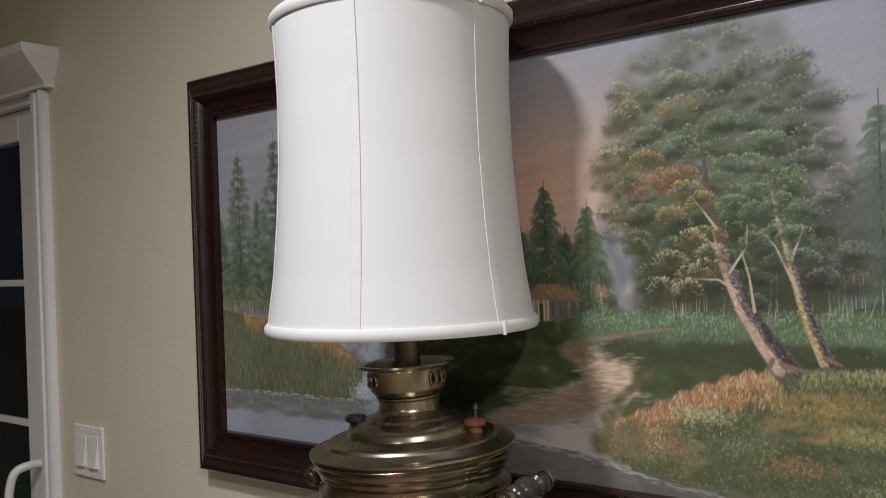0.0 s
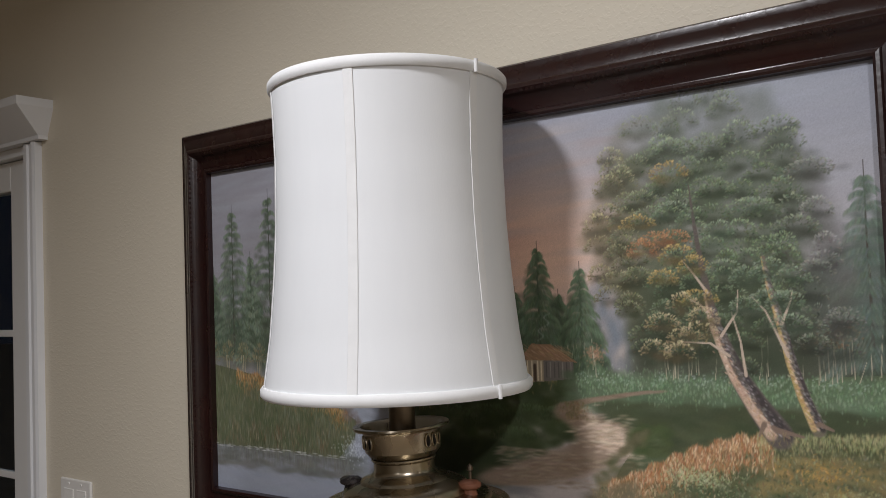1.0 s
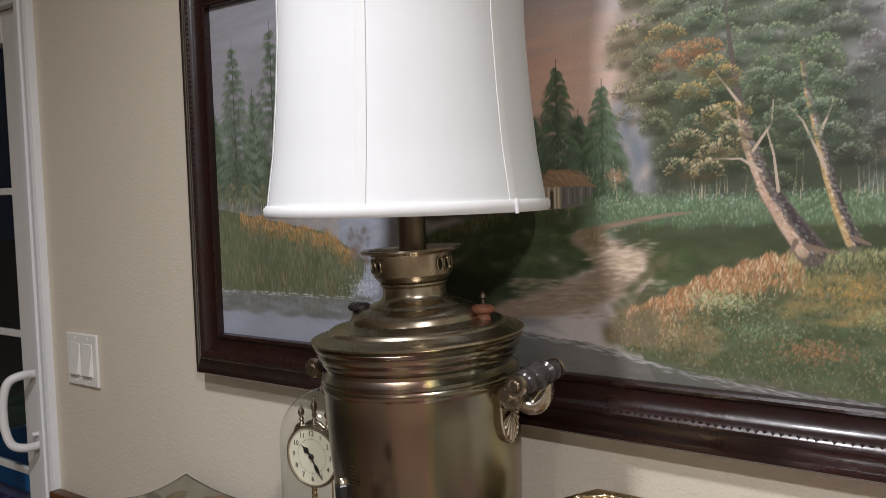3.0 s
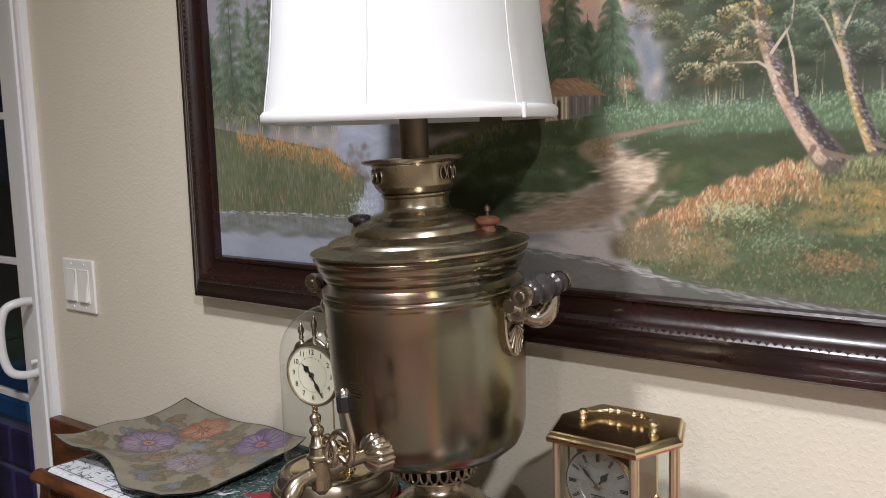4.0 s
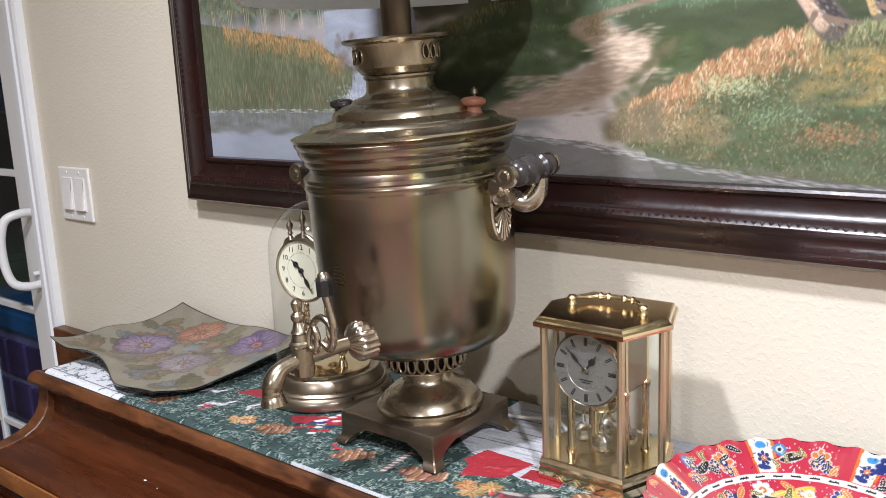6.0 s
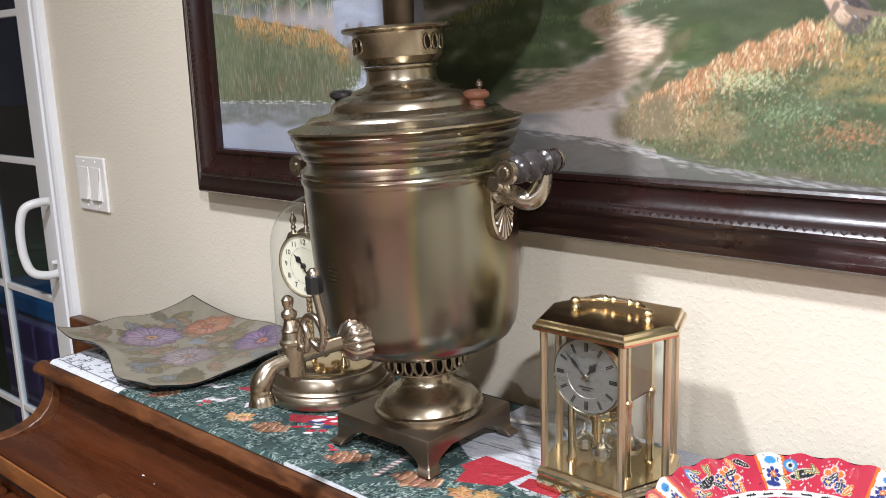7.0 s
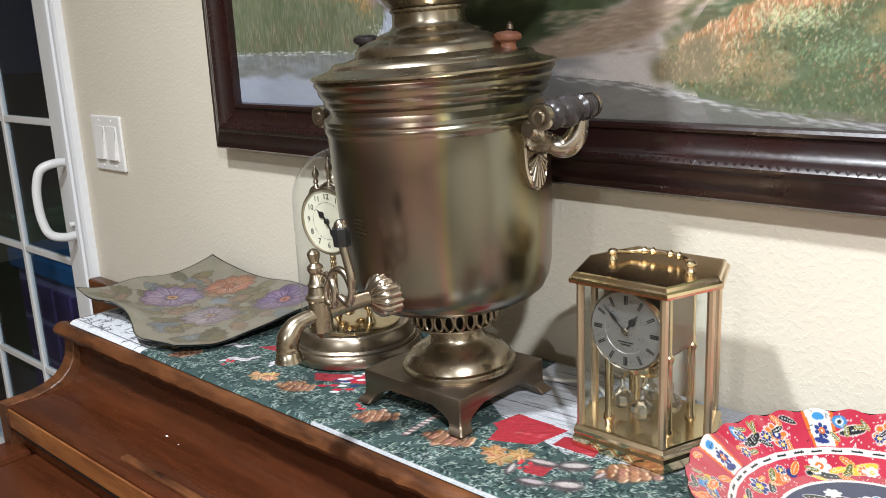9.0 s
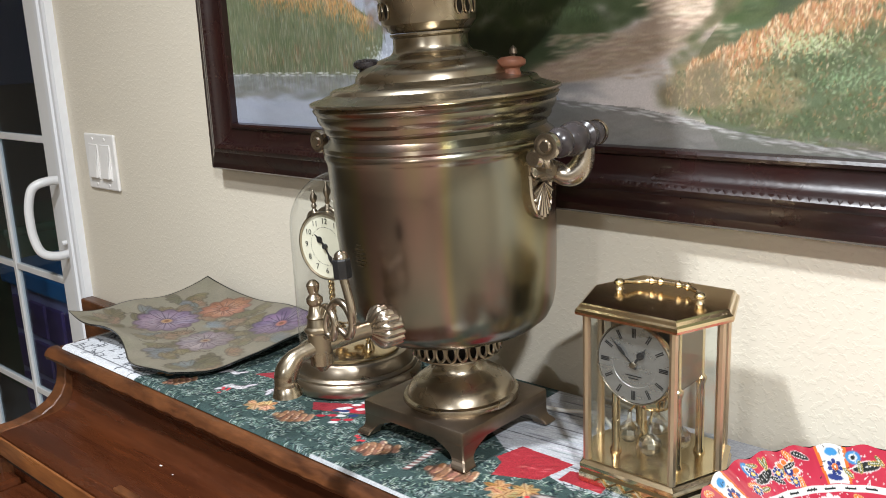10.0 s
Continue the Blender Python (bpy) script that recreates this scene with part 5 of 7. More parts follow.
        P.dab(px, py, rx, ry, P.vary((170, 164, 160), 6), 0.9, turn, 0.45)
        P.dab(px + 0.004, py - ry * 0.35, rx * 0.7, ry * 0.22, (150, 134, 132), 0.7, turn, 0.6)
    P.poly([at(0.262, -0.262), at(0.300, -0.252), at(0.345, -0.255), at(0.340, -0.285), at(0.270, -0.29)], (196, 192, 184), 0.95)
    P.line([at(0.300, -0.252), at(0.303, -0.288)], 0.0012, 0.0012, (92, 80, 84), 0.8)
    for x, y in ((-0.29, -0.252), (-0.05, -0.24), (0.16, -0.24)):
        for _ in range(5):
            px, py = at(x + rng.normal(0, 0.008), y + rng.normal(0, 0.004))
            P.dab(px, py, 0.003, 0.003, (190, 52, 60), 0.95, 0, 0.4)
    P.a[: int(0.0035 * P.k), int(0.55 * P.k):] = np.array([164, 166, 168]) / 255
    P.a *= (1 + 0.05 * rng.normal(0, 1, P.a.shape[:2]))[..., None]
    return np.clip(P.a, 0, 1)


cloth = paint_runner()
ny, nx = cloth.shape[:2]
gx, gy = np.meshgrid(np.linspace(-0.62, 0.80, nx), np.linspace(-0.304, -0.02, ny))
gz = LID + 0.0055 + 0.0008 * np.sin(gx * 23 + gy * 11) * np.sin(gy * 37 + 1.0)
edge = np.clip((gy + 0.304) / 0.006, 0, 1)
gz = LID + 0.0012 + (gz - LID - 0.0012) * edge ** 0.5
places = np.stack([gx, gy, gz], axis=-1)
seam = int(0.212 / 1.42 * nx)
runner = thing("table_runner", (0.09, -0.16, LID), "green Christmas tapestry runner with cones and ribbons on the piano", "table runner")
grid_object("printed_end", places[:, : seam + 1], cloth[:, : seam + 1], CLOTH, runner, "white cloth end with black line drawing")
grid_object("tapestry", places[:, seam:], cloth[:, seam:], CLOTH, runner, "green woven tapestry with fir twigs")


# ---- samovar lamp ----
BX, BY, FOOT = 0.012, -0.169, 0.969
lamp = thing("samovar_lamp", (BX, BY, FOOT), "antique brass samovar turned into a table lamp, standing on the piano", "lamp")
AX = (0.017, -0.165)
TILT = Matrix.Translation((AX[0], AX[1], FOOT + 0.03)) @ Matrix.Rotation(radians(2.5), 4, Vector((0.65, -0.76, 0)).normalized())
Z0 = FOOT + 0.03


def local(profile):
    return [(r, z - Z0) for r, z in profile]


def samovar_part(name, bm, mat, parent=lamp, label="", smooth=35):
    bm.transform(TILT)
    return part(name, bm, mat, parent, label, smooth)


# square foot with four splayed legs
bm = boxed(BX - 0.069, BX + 0.069, BY - 0.069, BY + 0.069, 0.9895, 1.006, 0.003)
part("base_plate", bm, BRASS_DARK, lamp, "dark tarnished square plate", smooth=40)
for sx in (-1, 1):
    for sy in (-1, 1):
        bm = bmesh.new()
        secs = []
        for f, half, z in ((0.0470, 0.0215, 0.9930), (0.0500, 0.0185, 0.9890), (0.0545, 0.0140, 0.9855), (0.0590, 0.0098, 0.9810), (0.0620, 0.0080, 0.9765), (0.0655, 0.0088, 0.9725), (0.0665, 0.0094, FOOT)):
            c = (BX + sx * f, BY + sy * f)
            secs.append([bm.verts.new((c[0] + ex * half, c[1] + ey * half, z)) for ex, ey in ((-1, -1), (1, -1), (1, 1), (-1, 1))])
        for a, b in zip(secs, secs[1:]):
            for i in range(4):
                bm.faces.new((a[i], a[(i + 1) % 4], b[(i + 1) % 4], b[i]))
        bm.faces.new(secs[0]), bm.faces.new(secs[-1])
        bmesh.ops.recalc_face_normals(bm, faces=bm.faces[:])
        bmesh.ops.bevel(bm, geom=bm.edges[:], offset=0.0012, segments=1, affect="EDGES")
        part("leg", bm, BRASS_DARK, lamp)
samovar_part("pedestal", lathe(bmesh.new(), local([(0.0, 1.004), (0.0605, 1.0055), (0.0615, 1.009), (0.0605, 1.012), (0.057, 1.0135), (0.0555, 1.017), (0.051, 1.024), (0.041, 1.031), (0.031, 1.036), (0.0275, 1.041), (0.0275, 1.050), (0.031, 1.053), (0.044, 1.0545), (0.046, 1.056), (0.046, 1.0575), (0.0, 1.0575)]), 72), BRASS)
# pierced gallery
N = 26
# The black core puts the shadow behind the loops into colour.
core = samovar_part("gallery_shadow_core", lathe(bmesh.new(), local([(0.038, 1.057), (0.038, 1.080)]), 40), HOLLOW_SHADOW)
for i in range(N):
    th = 2 * math.pi * i / N
    c = Vector((0.046 * math.cos(th), 0.046 * math.sin(th), 1.0675 - Z0))
    tan = Vector((-math.sin(th), math.cos(th), 0))
    ring = [c + tan * 0.0048 * math.cos(a) + Vector((0, 0, 0.0088)) * math.sin(a) for a in [2 * math.pi * k / 12 for k in range(13)]]
    samovar_part("gallery_loop", tube(bmesh.new(), ring, 0.0016, 6), BRASS, core, smooth=50)
samovar_part("gallery_band", lathe(bmesh.new(), local([(0.040, 1.0765), (0.0475, 1.0765), (0.0475, 1.0800), (0.040, 1.0800)]), 64), BRASS)
# body
body = samovar_part("body", lathe(bmesh.new(), local([(0.0, 1.0795), (0.050, 1.0805), (0.074, 1.0830), (0.0880, 1.0875), (0.0970, 1.0945), (0.1025, 1.105), (0.1058, 1.120), (0.1080, 1.150), (0.1100, 1.19), (0.1110, 1.235), (0.1115, 1.262), (0.1125, 1.265), (0.1140, 1.268), (0.1140, 1.271), (0.1128, 1.2735), (0.1138, 1.2755), (0.1132, 1.279), (0.109, 1.282), (0.1065, 1.285), (0.1070, 1.289), (0.1095, 1.291), (0.1115, 1.294), (0.1120, 1.298), (0.1145, 1.301), (0.1165, 1.305), (0.1165, 1.309), (0.1185, 1.311), (0.120, 1.314), (0.118, 1.3165), (0.0, 1.3165)]), 128), BRASS_BODY, smooth=30, label="polished straight-sided brass body, iridescently tarnished, with painted reflection bands")
samovar_part("lid", lathe(bmesh.new(), local([(0.0, 1.317), (0.1195, 1.317), (0.1220, 1.3185), (0.1220, 1.3205), (0.1200, 1.3215), (0.1170, 1.3212), (0.112, 1.3232), (0.1050, 1.3258), (0.1020, 1.3272), (0.1005, 1.3300), (0.0980, 1.3315), (0.0960, 1.3312), (0.088, 1.3328), (0.0785, 1.3352), (0.0765, 1.3362), (0.0752, 1.3415), (0.0725, 1.3452), (0.0640, 1.3496), (0.0545, 1.3520), (0.0530, 1.3545), (0.0500, 1.3560), (0.0400, 1.3590), (0.0372, 1.3620), (0.0362, 1.3660), (0.0360, 1.3740), (0.0385, 1.3765), (0.0385, 1.3785), (0.0, 1.3785)]), 96), BRASS, label="stepped domed brass lid")
samovar_part("burner_cup", lathe(bmesh.new(), local([(0.0, 1.379), (0.0370, 1.379), (0.0405, 1.3815), (0.0430, 1.3850), (0.0450, 1.3870), (0.0455, 1.3900), (0.0462, 1.4085), (0.0475, 1.4110), (0.0565, 1.4132), (0.0580, 1.4150), (0.0575, 1.4172), (0.0490, 1.4168), (0.0455, 1.4120), (0.0440, 1.3950), (0.0, 1.3930)]), 80), BRASS, label="brass crown with pierced windows")
# Openings are flat black ovals on the cup, their inner shadow painted.
for base in (4, 124, 244):
    for j in (-1, 0, 1):
        th = radians(base + j * 13)
        out = Vector((math.cos(th), math.sin(th), 0))
        c = Vector((0.0459 * math.cos(th), 0.0459 * math.sin(th), 1.3995 - Z0))
        tan = Vector((-math.sin(th), math.cos(th), 0))
        bm = bmesh.new()
        bm.faces.new([bm.verts.new(c + tan * 0.0036 * math.cos(a) + Vector((0, 0, 0.0068)) * math.sin(a) + out * 0.0006) for a in [2 * math.pi * q / 12 for q in range(12)]])
        slot = samovar_part("pierced_slot_shadow", bm, HOLLOW_SHADOW)
        hoop = [c + tan * 0.0040 * math.cos(a) + Vector((0, 0, 0.0074)) * math.sin(a) + out * 0.0008 for a in [2 * math.pi * q / 14 for q in range(15)]]
        samovar_part("slot_ring", tube(bmesh.new(), hoop, 0.0010, 6), BRASS, slot, smooth=50)
# worn stamp on the body, as plain bars
for k, (w, dz) in enumerate(((0.007, 0.012), (0.013, 0.008), (0.016, 0.004), (0.014, 0.0), (0.016, -0.004), (0.010, -0.008))):
    bm = bmesh.new()
    th = radians(-96)
    ring = []
    for sgn, zz in ((-1, -0.0006), (1, -0.0006), (1, 0.0006), (-1, 0.0006)):
        q = th + sgn * w / 2 / 0.1102
        ring.append(bm.verts.new((0.1102 * math.cos(q), 0.1102 * math.sin(q), 1.180 + dz + zz - Z0)))
    bm.faces.new(ring)
    samovar_part("stamp_bar", bm, BRASS, body)
# vent knobs
for kx, ky, kz, mat, lab in ((-0.054, -0.206, 1.333, DARKWOOD, "dark wooden vent knob"), (0.082, -0.150, 1.331, REDWOOD, "worn reddish wooden vent knob")):
    bm = turned(bmesh.new(), (kx, ky, kz), (kx, ky, kz + 0.022), [(0.0, 0), (0.0100, 0), (0.0092, 0.22), (0.0078, 0.42), (0.0085, 0.52), (0.0125, 0.60), (0.0137, 0.70), (0.0132, 0.84), (0.0095, 0.95), (0.0, 1)], 28)
    part("vent_knob", bm, mat, lamp, lab, smooth=40)
part("vent_pin", turned(bmesh.new(), (0.052, -0.108, 1.338), (0.052, -0.108, 1.362), [(0.0, 0), (0.0022, 0), (0.0018, 0.6), (0.004, 0.66), (0.0035, 0.85), (0, 1)], 12), BRASS_DARK, lamp)


def side_handle(angle, reach=0.039):
    """A scrolled bracket with shell foot and a turned wooden grip, on the body at an angle."""
    rot = Matrix.Rotation(radians(angle), 4, "Z")
    bm = bmesh.new()
    # shield plate lying on the body, with a raised rim
    R = 0.1115
    rows_of = []
    for i in range(13):
        q = i / 12
        half = 0.0185 * (1.0 if q < 0.45 else math.sqrt(max(0.02, 1 - ((q - 0.45) / 0.56) ** 2)))
        z = 1.258 - 0.056 * q - Z0
        row = []
        for e, up in ((-1.0, -0.002), (-1.0, 0.0050), (-0.86, 0.0056), (-0.78, 0.0034), (0.0, 0.0044), (0.78, 0.0034), (0.86, 0.0056), (1.0, 0.0050), (1.0, -0.002)):
            ang = e * half / R
            row.append(bm.verts.new((math.cos(ang) * (R + up), math.sin(ang) * (R + up), z)))
        rows_of.append(row)
    for p, q in zip(rows_of, rows_of[1:]):
        for k in range(8):
            bm.faces.new((p[k], p[k + 1], q[k + 1], q[k]))
    bm.faces.new(rows_of[0][::-1]), bm.faces.new(rows_of[-1])
    ribs = []
    for k in range(9):
        a = radians(-64 + 16 * k)
        tip = 0.018 + 0.014 * math.cos(a) ** 2
        pts = []
        for s in range(7):
            q = s / 6
            ang = math.sin(a) * 0.016 * q / R
            rad = R + 0.0060 - 0.0015 * q
            pts.append((math.cos(ang) * rad, math.sin(ang) * rad, 1.236 - math.cos(a) * tip * q - Z0))
        rib = tube(bmesh.new(), pts, lambda q: 0.0012 + 0.0020 * q, 8, 0.9)
        rib.transform(rot)
        ribs.append(rib)
    # square rolled boss, the short and the long arm, and the scroll under the grip
    turned(bm, (R + 0.011, -0.015, 1.254 - Z0), (R + 0.011, 0.015, 1.244 - Z0), [(0, 0), (0.0105, 0), (0.0115, 0.08), (0.0115, 0.92), (0.0105, 1), (0, 1)], 5)
    arm = spline([(R + 0.011, -0.004, 1.250 - Z0), (R + 0.016, -0.016, 1.259 - Z0), (R + 0.020, -0.028, 1.266 - Z0), (R + reach - 0.005, -0.034, 1.272 - Z0)], 7)
    tube(bm, arm, lambda q: 0.0085 - 0.0020 * q, 12)
    arm = spline([(R + 0.011, 0.004, 1.248 - Z0), (R + 0.022, 0.012, 1.241 - Z0), (R + 0.030, 0.018, 1.243 - Z0), (R + reach - 0.003, 0.023, 1.254 - Z0), (R + reach - 0.001, 0.025, 1.272 - Z0)], 7)
    tube(bm, arm, lambda q: 0.0075 + 0.0032 * math.sin(math.pi * q), 14)
    for w in (-0.034, 0.034):
        turned(bm, (R + 0.021, w - 0.005, 1.264 - Z0), (R + 0.021, w + 0.005, 1.264 - Z0), [(0, 0), (0.0065, 0), (0.0085, 0.3), (0.0085, 0.7), (0.0065, 1), (0, 1)], 20)
    bm.transform(rot)
    bracket_ob = samovar_part("handle_bracket", bm, SILVERED, label="silvered scroll bracket with a shell foot", smooth=50)
    for rib in ribs:
        samovar_part("shell_rib", rib, SILVERED, bracket_ob, smooth=50)
    grip = turned(bmesh.new(), (R + reach, -0.043, 1.276 - Z0), (R + reach, 0.043, 1.276 - Z0), [(0.0, 0.0), (0.0045, 0.0), (0.0050, 0.02), (0.0105, 0.04), (0.0115, 0.07), (0.0105, 0.10), (0.0070, 0.12), (0.0070, 0.14), (0.0115, 0.17), (0.0135, 0.22), (0.0130, 0.28), (0.0085, 0.32), (0.0085, 0.34), (0.0125, 0.38), (0.0152, 0.46), (0.0152, 0.54), (0.0125, 0.62), (0.0085, 0.66), (0.0085, 0.68), (0.0130, 0.72), (0.0135, 0.78), (0.0115, 0.83), (0.0070, 0.86), (0.0070, 0.88), (0.0105, 0.90), (0.0115, 0.93), (0.0105, 0.96), (0.0050, 0.98), (0.0, 1.0)], 28)
    grip.transform(rot)
    samovar_part("grip", grip, DARKWOOD, bracket_ob, "dark turned wooden grip", 40)
    for e in (-1, 1):
        cap = turned(bmesh.new(), (R + reach, e * 0.0400, 1.276 - Z0), (R + reach, e * 0.0480, 1.276 - Z0), [(0.0, 0), (0.0118, 0.0), (0.0122, 0.3), (0.0112, 0.75), (0.0080, 0.85), (0.0055, 0.75), (0.0045, 1.0), (0, 1)], 24)
        cap.transform(rot)
        samovar_part("end_cap", cap, SILVERED, bracket_ob, "silvered end cap", 40)


side_handle(4)
side_handle(177, 0.027)

# tap on the front
TA = -108
rot = Matrix.Translation((0.039, -0.005, 0.006)) @ Matrix.Rotation(radians(TA), 4, "Z")
bm = bmesh.new()
rings = []
for x, r in ((0.092, 0.0186), (0.1040, 0.0198), (0.1085, 0.0196), (0.1120, 0.0184), (0.1150, 0.0160), (0.1175, 0.0130), (0.1195, 0.0101), (0.1212, 0.0080)):
    ring = []
    for k in range(96):
        a = 2 * math.pi * k / 96
        f = 1 + 0.11 * abs(math.sin(8 * a)) * min(1.0, (r - 0.006) / 0.012)
        ring.append(bm.verts.new((x, r * f * math.sin(a), 1.109 - Z0 + r * f * math.cos(a))))
    rings.append(ring)
for a, b in zip(rings, rings[1:]):
    for k in range(96):
        bm.faces.new((a[k], a[(k + 1) % 96], b[(k + 1) % 96], b[k]))
bmesh.ops.recalc_face_normals(bm, faces=bm.faces[:])
bm.transform(rot)
rosette = samovar_part("tap_rosette", bm, SILVERED, label="silvered fluted shell rosette", smooth=60)
bm = tube(bmesh.new(), spline([(0.106, 0, 1.109 - Z0), (0.130, 0, 1.109 - Z0), (0.152, 0, 1.107 - Z0), (0.174, 0, 1.105 - Z0), (0.193, 0, 1.101 - Z0), (0.2025, 0, 1.092 - Z0), (0.206, 0, 1.083 - Z0), (0.206, 0, 1.076 - Z0)], 6), lambda q: 0.0078 if q < 0.55 else (0.0078 + 0.003 * math.sin((q - 0.55) / 0.45 * math.pi) if q < 0.9 else 0.0105), 18)
bm.transform(rot)
tap = samovar_part("tap", bm, BRASS, label="brass spout", smooth=50)
bm = turned(bmesh.new(), (0.206, 0, 1.079 - Z0), (0.206, 0, 1.068 - Z0), [(0.0, 0), (0.009, 0), (0.0115, 0.3), (0.0125, 0.7), (0.0135, 1.0), (0.0, 1.0)], 24)
turned(bm, (0.170, 0, 1.082 - Z0), (0.170, 0, 1.168 - Z0), [(0.0, 0.0), (0.004, 0.0), (0.007, 0.04), (0.0105, 0.08), (0.0108, 0.2), (0.0105, 0.42), (0.0125, 0.45), (0.0125, 0.48), (0.010, 0.50), (0.0085, 0.58), (0.0095, 0.60), (0.0075, 0.63), (0.0055, 0.72), (0.0075, 0.76), (0.0075, 0.80), (0.004, 0.84), (0.0055, 0.90), (0.006, 0.95), (0.003, 0.99), (0, 1.0)], 24)
bm.transform(rot)
samovar_part("valve", bm, BRASS, tap, "turned brass tap valve", 35)
bm = bmesh.new()
loop = spline([(0.166, 0.000, 1.130 - Z0), (0.165, 0.010, 1.143 - Z0), (0.164, 0.020, 1.142 - Z0), (0.163, 0.025, 1.130 - Z0), (0.164, 0.020, 1.117 - Z0), (0.166, 0.012, 1.119 - Z0), (0.166, 0.013, 1.132 - Z0), (0.162, 0.026, 1.150 - Z0), (0.158, 0.040, 1.150 - Z0), (0.156, 0.048, 1.136 - Z0), (0.158, 0.042, 1.122 - Z0), (0.161, 0.031, 1.126 - Z0)], 7)
tube(bm, loop, 0.0036, 10)
tube(bm, spline([(0.156, 0.048, 1.136 - Z0), (0.156, 0.049, 1.150 - Z0), (0.158, 0.044, 1.176 - Z0)], 5), 0.0038, 10)
bm.transform(rot)
samovar_part("tap_key", bm, SILVERED, tap, "looped scroll tap key", 60)
bm = bmesh.new()
turned(bm, (0.158, 0.044, 1.176 - Z0), (0.158, 0.044, 1.193 - Z0), [(0, 0), (0.0080, 0.0), (0.0084, 0.06), (0.0084, 0.92), (0.0076, 1.0), (0, 1)], 8)
bm.transform(rot)
cap = samovar_part("key_grip", bm, BLACK, tap, "black faceted grip", 20)
bm = turned(bmesh.new(), (0.158, 0.044, 1.193 - Z0), (0.158, 0.044, 1.199 - Z0), [(0, 0), (0.0062, 0), (0.0055, 0.6), (0.003, 1.0), (0, 1)], 16)
bm.transform(rot)
samovar_part("key_nut", bm, SILVERED, tap, smooth=40)

# stem, shade
SX, SY = 0.0015, -0.1785
stem = turned(bmesh.new(), (0.0045, -0.1755, 1.393), (SX, SY, 1.80), [(0.0, 0), (0.0158, 0.0), (0.0158, 0.26), (0.0105, 0.27), (0.0105, 0.40), (0.018, 0.41), (0.018, 0.62), (0.004, 0.63), (0.004, 1.0), (0, 1)], 32)
part("stem", stem, BRASS_DARK, lamp, "brass stem with lamp holder", smooth=35)
ST, SB = 1.8195, 1.4625
PANELS, TURN0 = 6, -66.5


def shade_radius(z):
    q = (z - SB) / (ST - SB)
    pts = [(0.0, 0.1575), (0.06, 0.1545), (0.17, 0.1485), (0.35, 0.1425), (0.53, 0.1383), (0.75, 0.1370), (0.9, 0.1385), (1.0, 0.1405)]
    for (qa, ra), (qb, rb) in zip(pts, pts[1:]):
        if q <= qb:
            s = (q - qa) / (qb - qa)
            return ra + (rb - ra) * s
    return pts[-1][1]


bm = bmesh.new()
rings = []
for i in range(25):
    z = SB + (ST - SB) * i / 24
    ring = []
    for k in range(96):
        th = 2 * math.pi * k / 96
        ph = ((k / 96 * PANELS) % 1.0)
        r = shade_radius(z) - 0.0008 * math.sin(math.pi * ph)
        ring.append((r, th + radians(TURN0), z))
    rings.append(ring)
outer = [[bm.verts.new((SX + r * math.cos(t), SY + r * math.sin(t), z)) for r, t, z in ring] for ring in rings]
inner = [[bm.verts.new((SX + (r - 0.0018) * math.cos(t), SY + (r - 0.0018) * math.sin(t), z)) for r, t, z in ring] for ring in rings]
for g, flip in ((outer, False), (inner, True)):
    for a, b in zip(g, g[1:]):
        for k in range(96):
            j = (k + 1) % 96
            f = (a[k], a[j], b[j], b[k])
            bm.faces.new(f[::-1] if flip else f)
for ra, rb in ((outer[0], inner[0]), (inner[-1], outer[-1])):
    for k in range(96):
        j = (k + 1) % 96
        bm.faces.new((rb[k], rb[j], ra[j], ra[k]))
shade = part("shade", bm, FABRIC, lamp, "white bell-shaped fabric shade with six panels", smooth=40)
for k in range(PANELS):
    th = radians(TURN0) + 2 * math.pi * k / PANELS
    bm = bmesh.new()
    strip = []
    for i in range(25):
        z = SB + 0.004 + (ST - SB - 0.008) * i / 24
        r = shade_radius(z)
        row = []
        for w, up in ((-0.0058, 0.0002), (-0.0053, 0.0009), (0.0, 0.0011), (0.0053, 0.0009), (0.0058, 0.0002)):
            a = th + w / r
            row.append(bm.verts.new((SX + (r + up) * math.cos(a), SY + (r + up) * math.sin(a), z)))
        strip.append(row)
    for a, b in zip(strip, strip[1:]):
        for i in range(4):
            bm.faces.new((a[i], a[i + 1], b[i + 1], b[i]))
    part("seam_tape", bm, TRIM_FABRIC, shade, smooth=40)
for z, r, h in ((SB, shade_radius(SB), 0.0065), (ST, shade_radius(ST), 0.0065)):
    bm = lathe(bmesh.new(), [(r - 0.003, z - h), (r + 0.0015, z - h), (r + 0.0038, z - h * 0.5), (r + 0.0038, z + h * 0.5), (r + 0.0012, z + h), (r - 0.003, z + h), (r - 0.003, z - h)], 96, (SX, SY))
    trim = part("shade_trim", bm, TRIM_FABRIC, shade, "rounded fabric trim", smooth=50)
    a0 = radians(-6.5)
    part("trim_joint", tube(bmesh.new(), [(SX + (r + 0.004) * math.cos(a0), SY + (r + 0.004) * math.sin(a0), z - h - 0.001), (SX + (r + 0.0045) * math.cos(a0), SY + (r + 0.0045) * math.sin(a0), z + h + 0.001)], 0.0024, 10), TRIM_FABRIC, shade)
bm = bmesh.new()
for k in range(3):
    a = radians(20 + 120 * k)
    tube(bm, [(SX, SY, 1.795), (SX + 0.1385 * math.cos(a), SY + 0.1385 * math.sin(a), 1.812)], 0.0016, 8)
part("spider", bm, BRASS_DARK, shade)

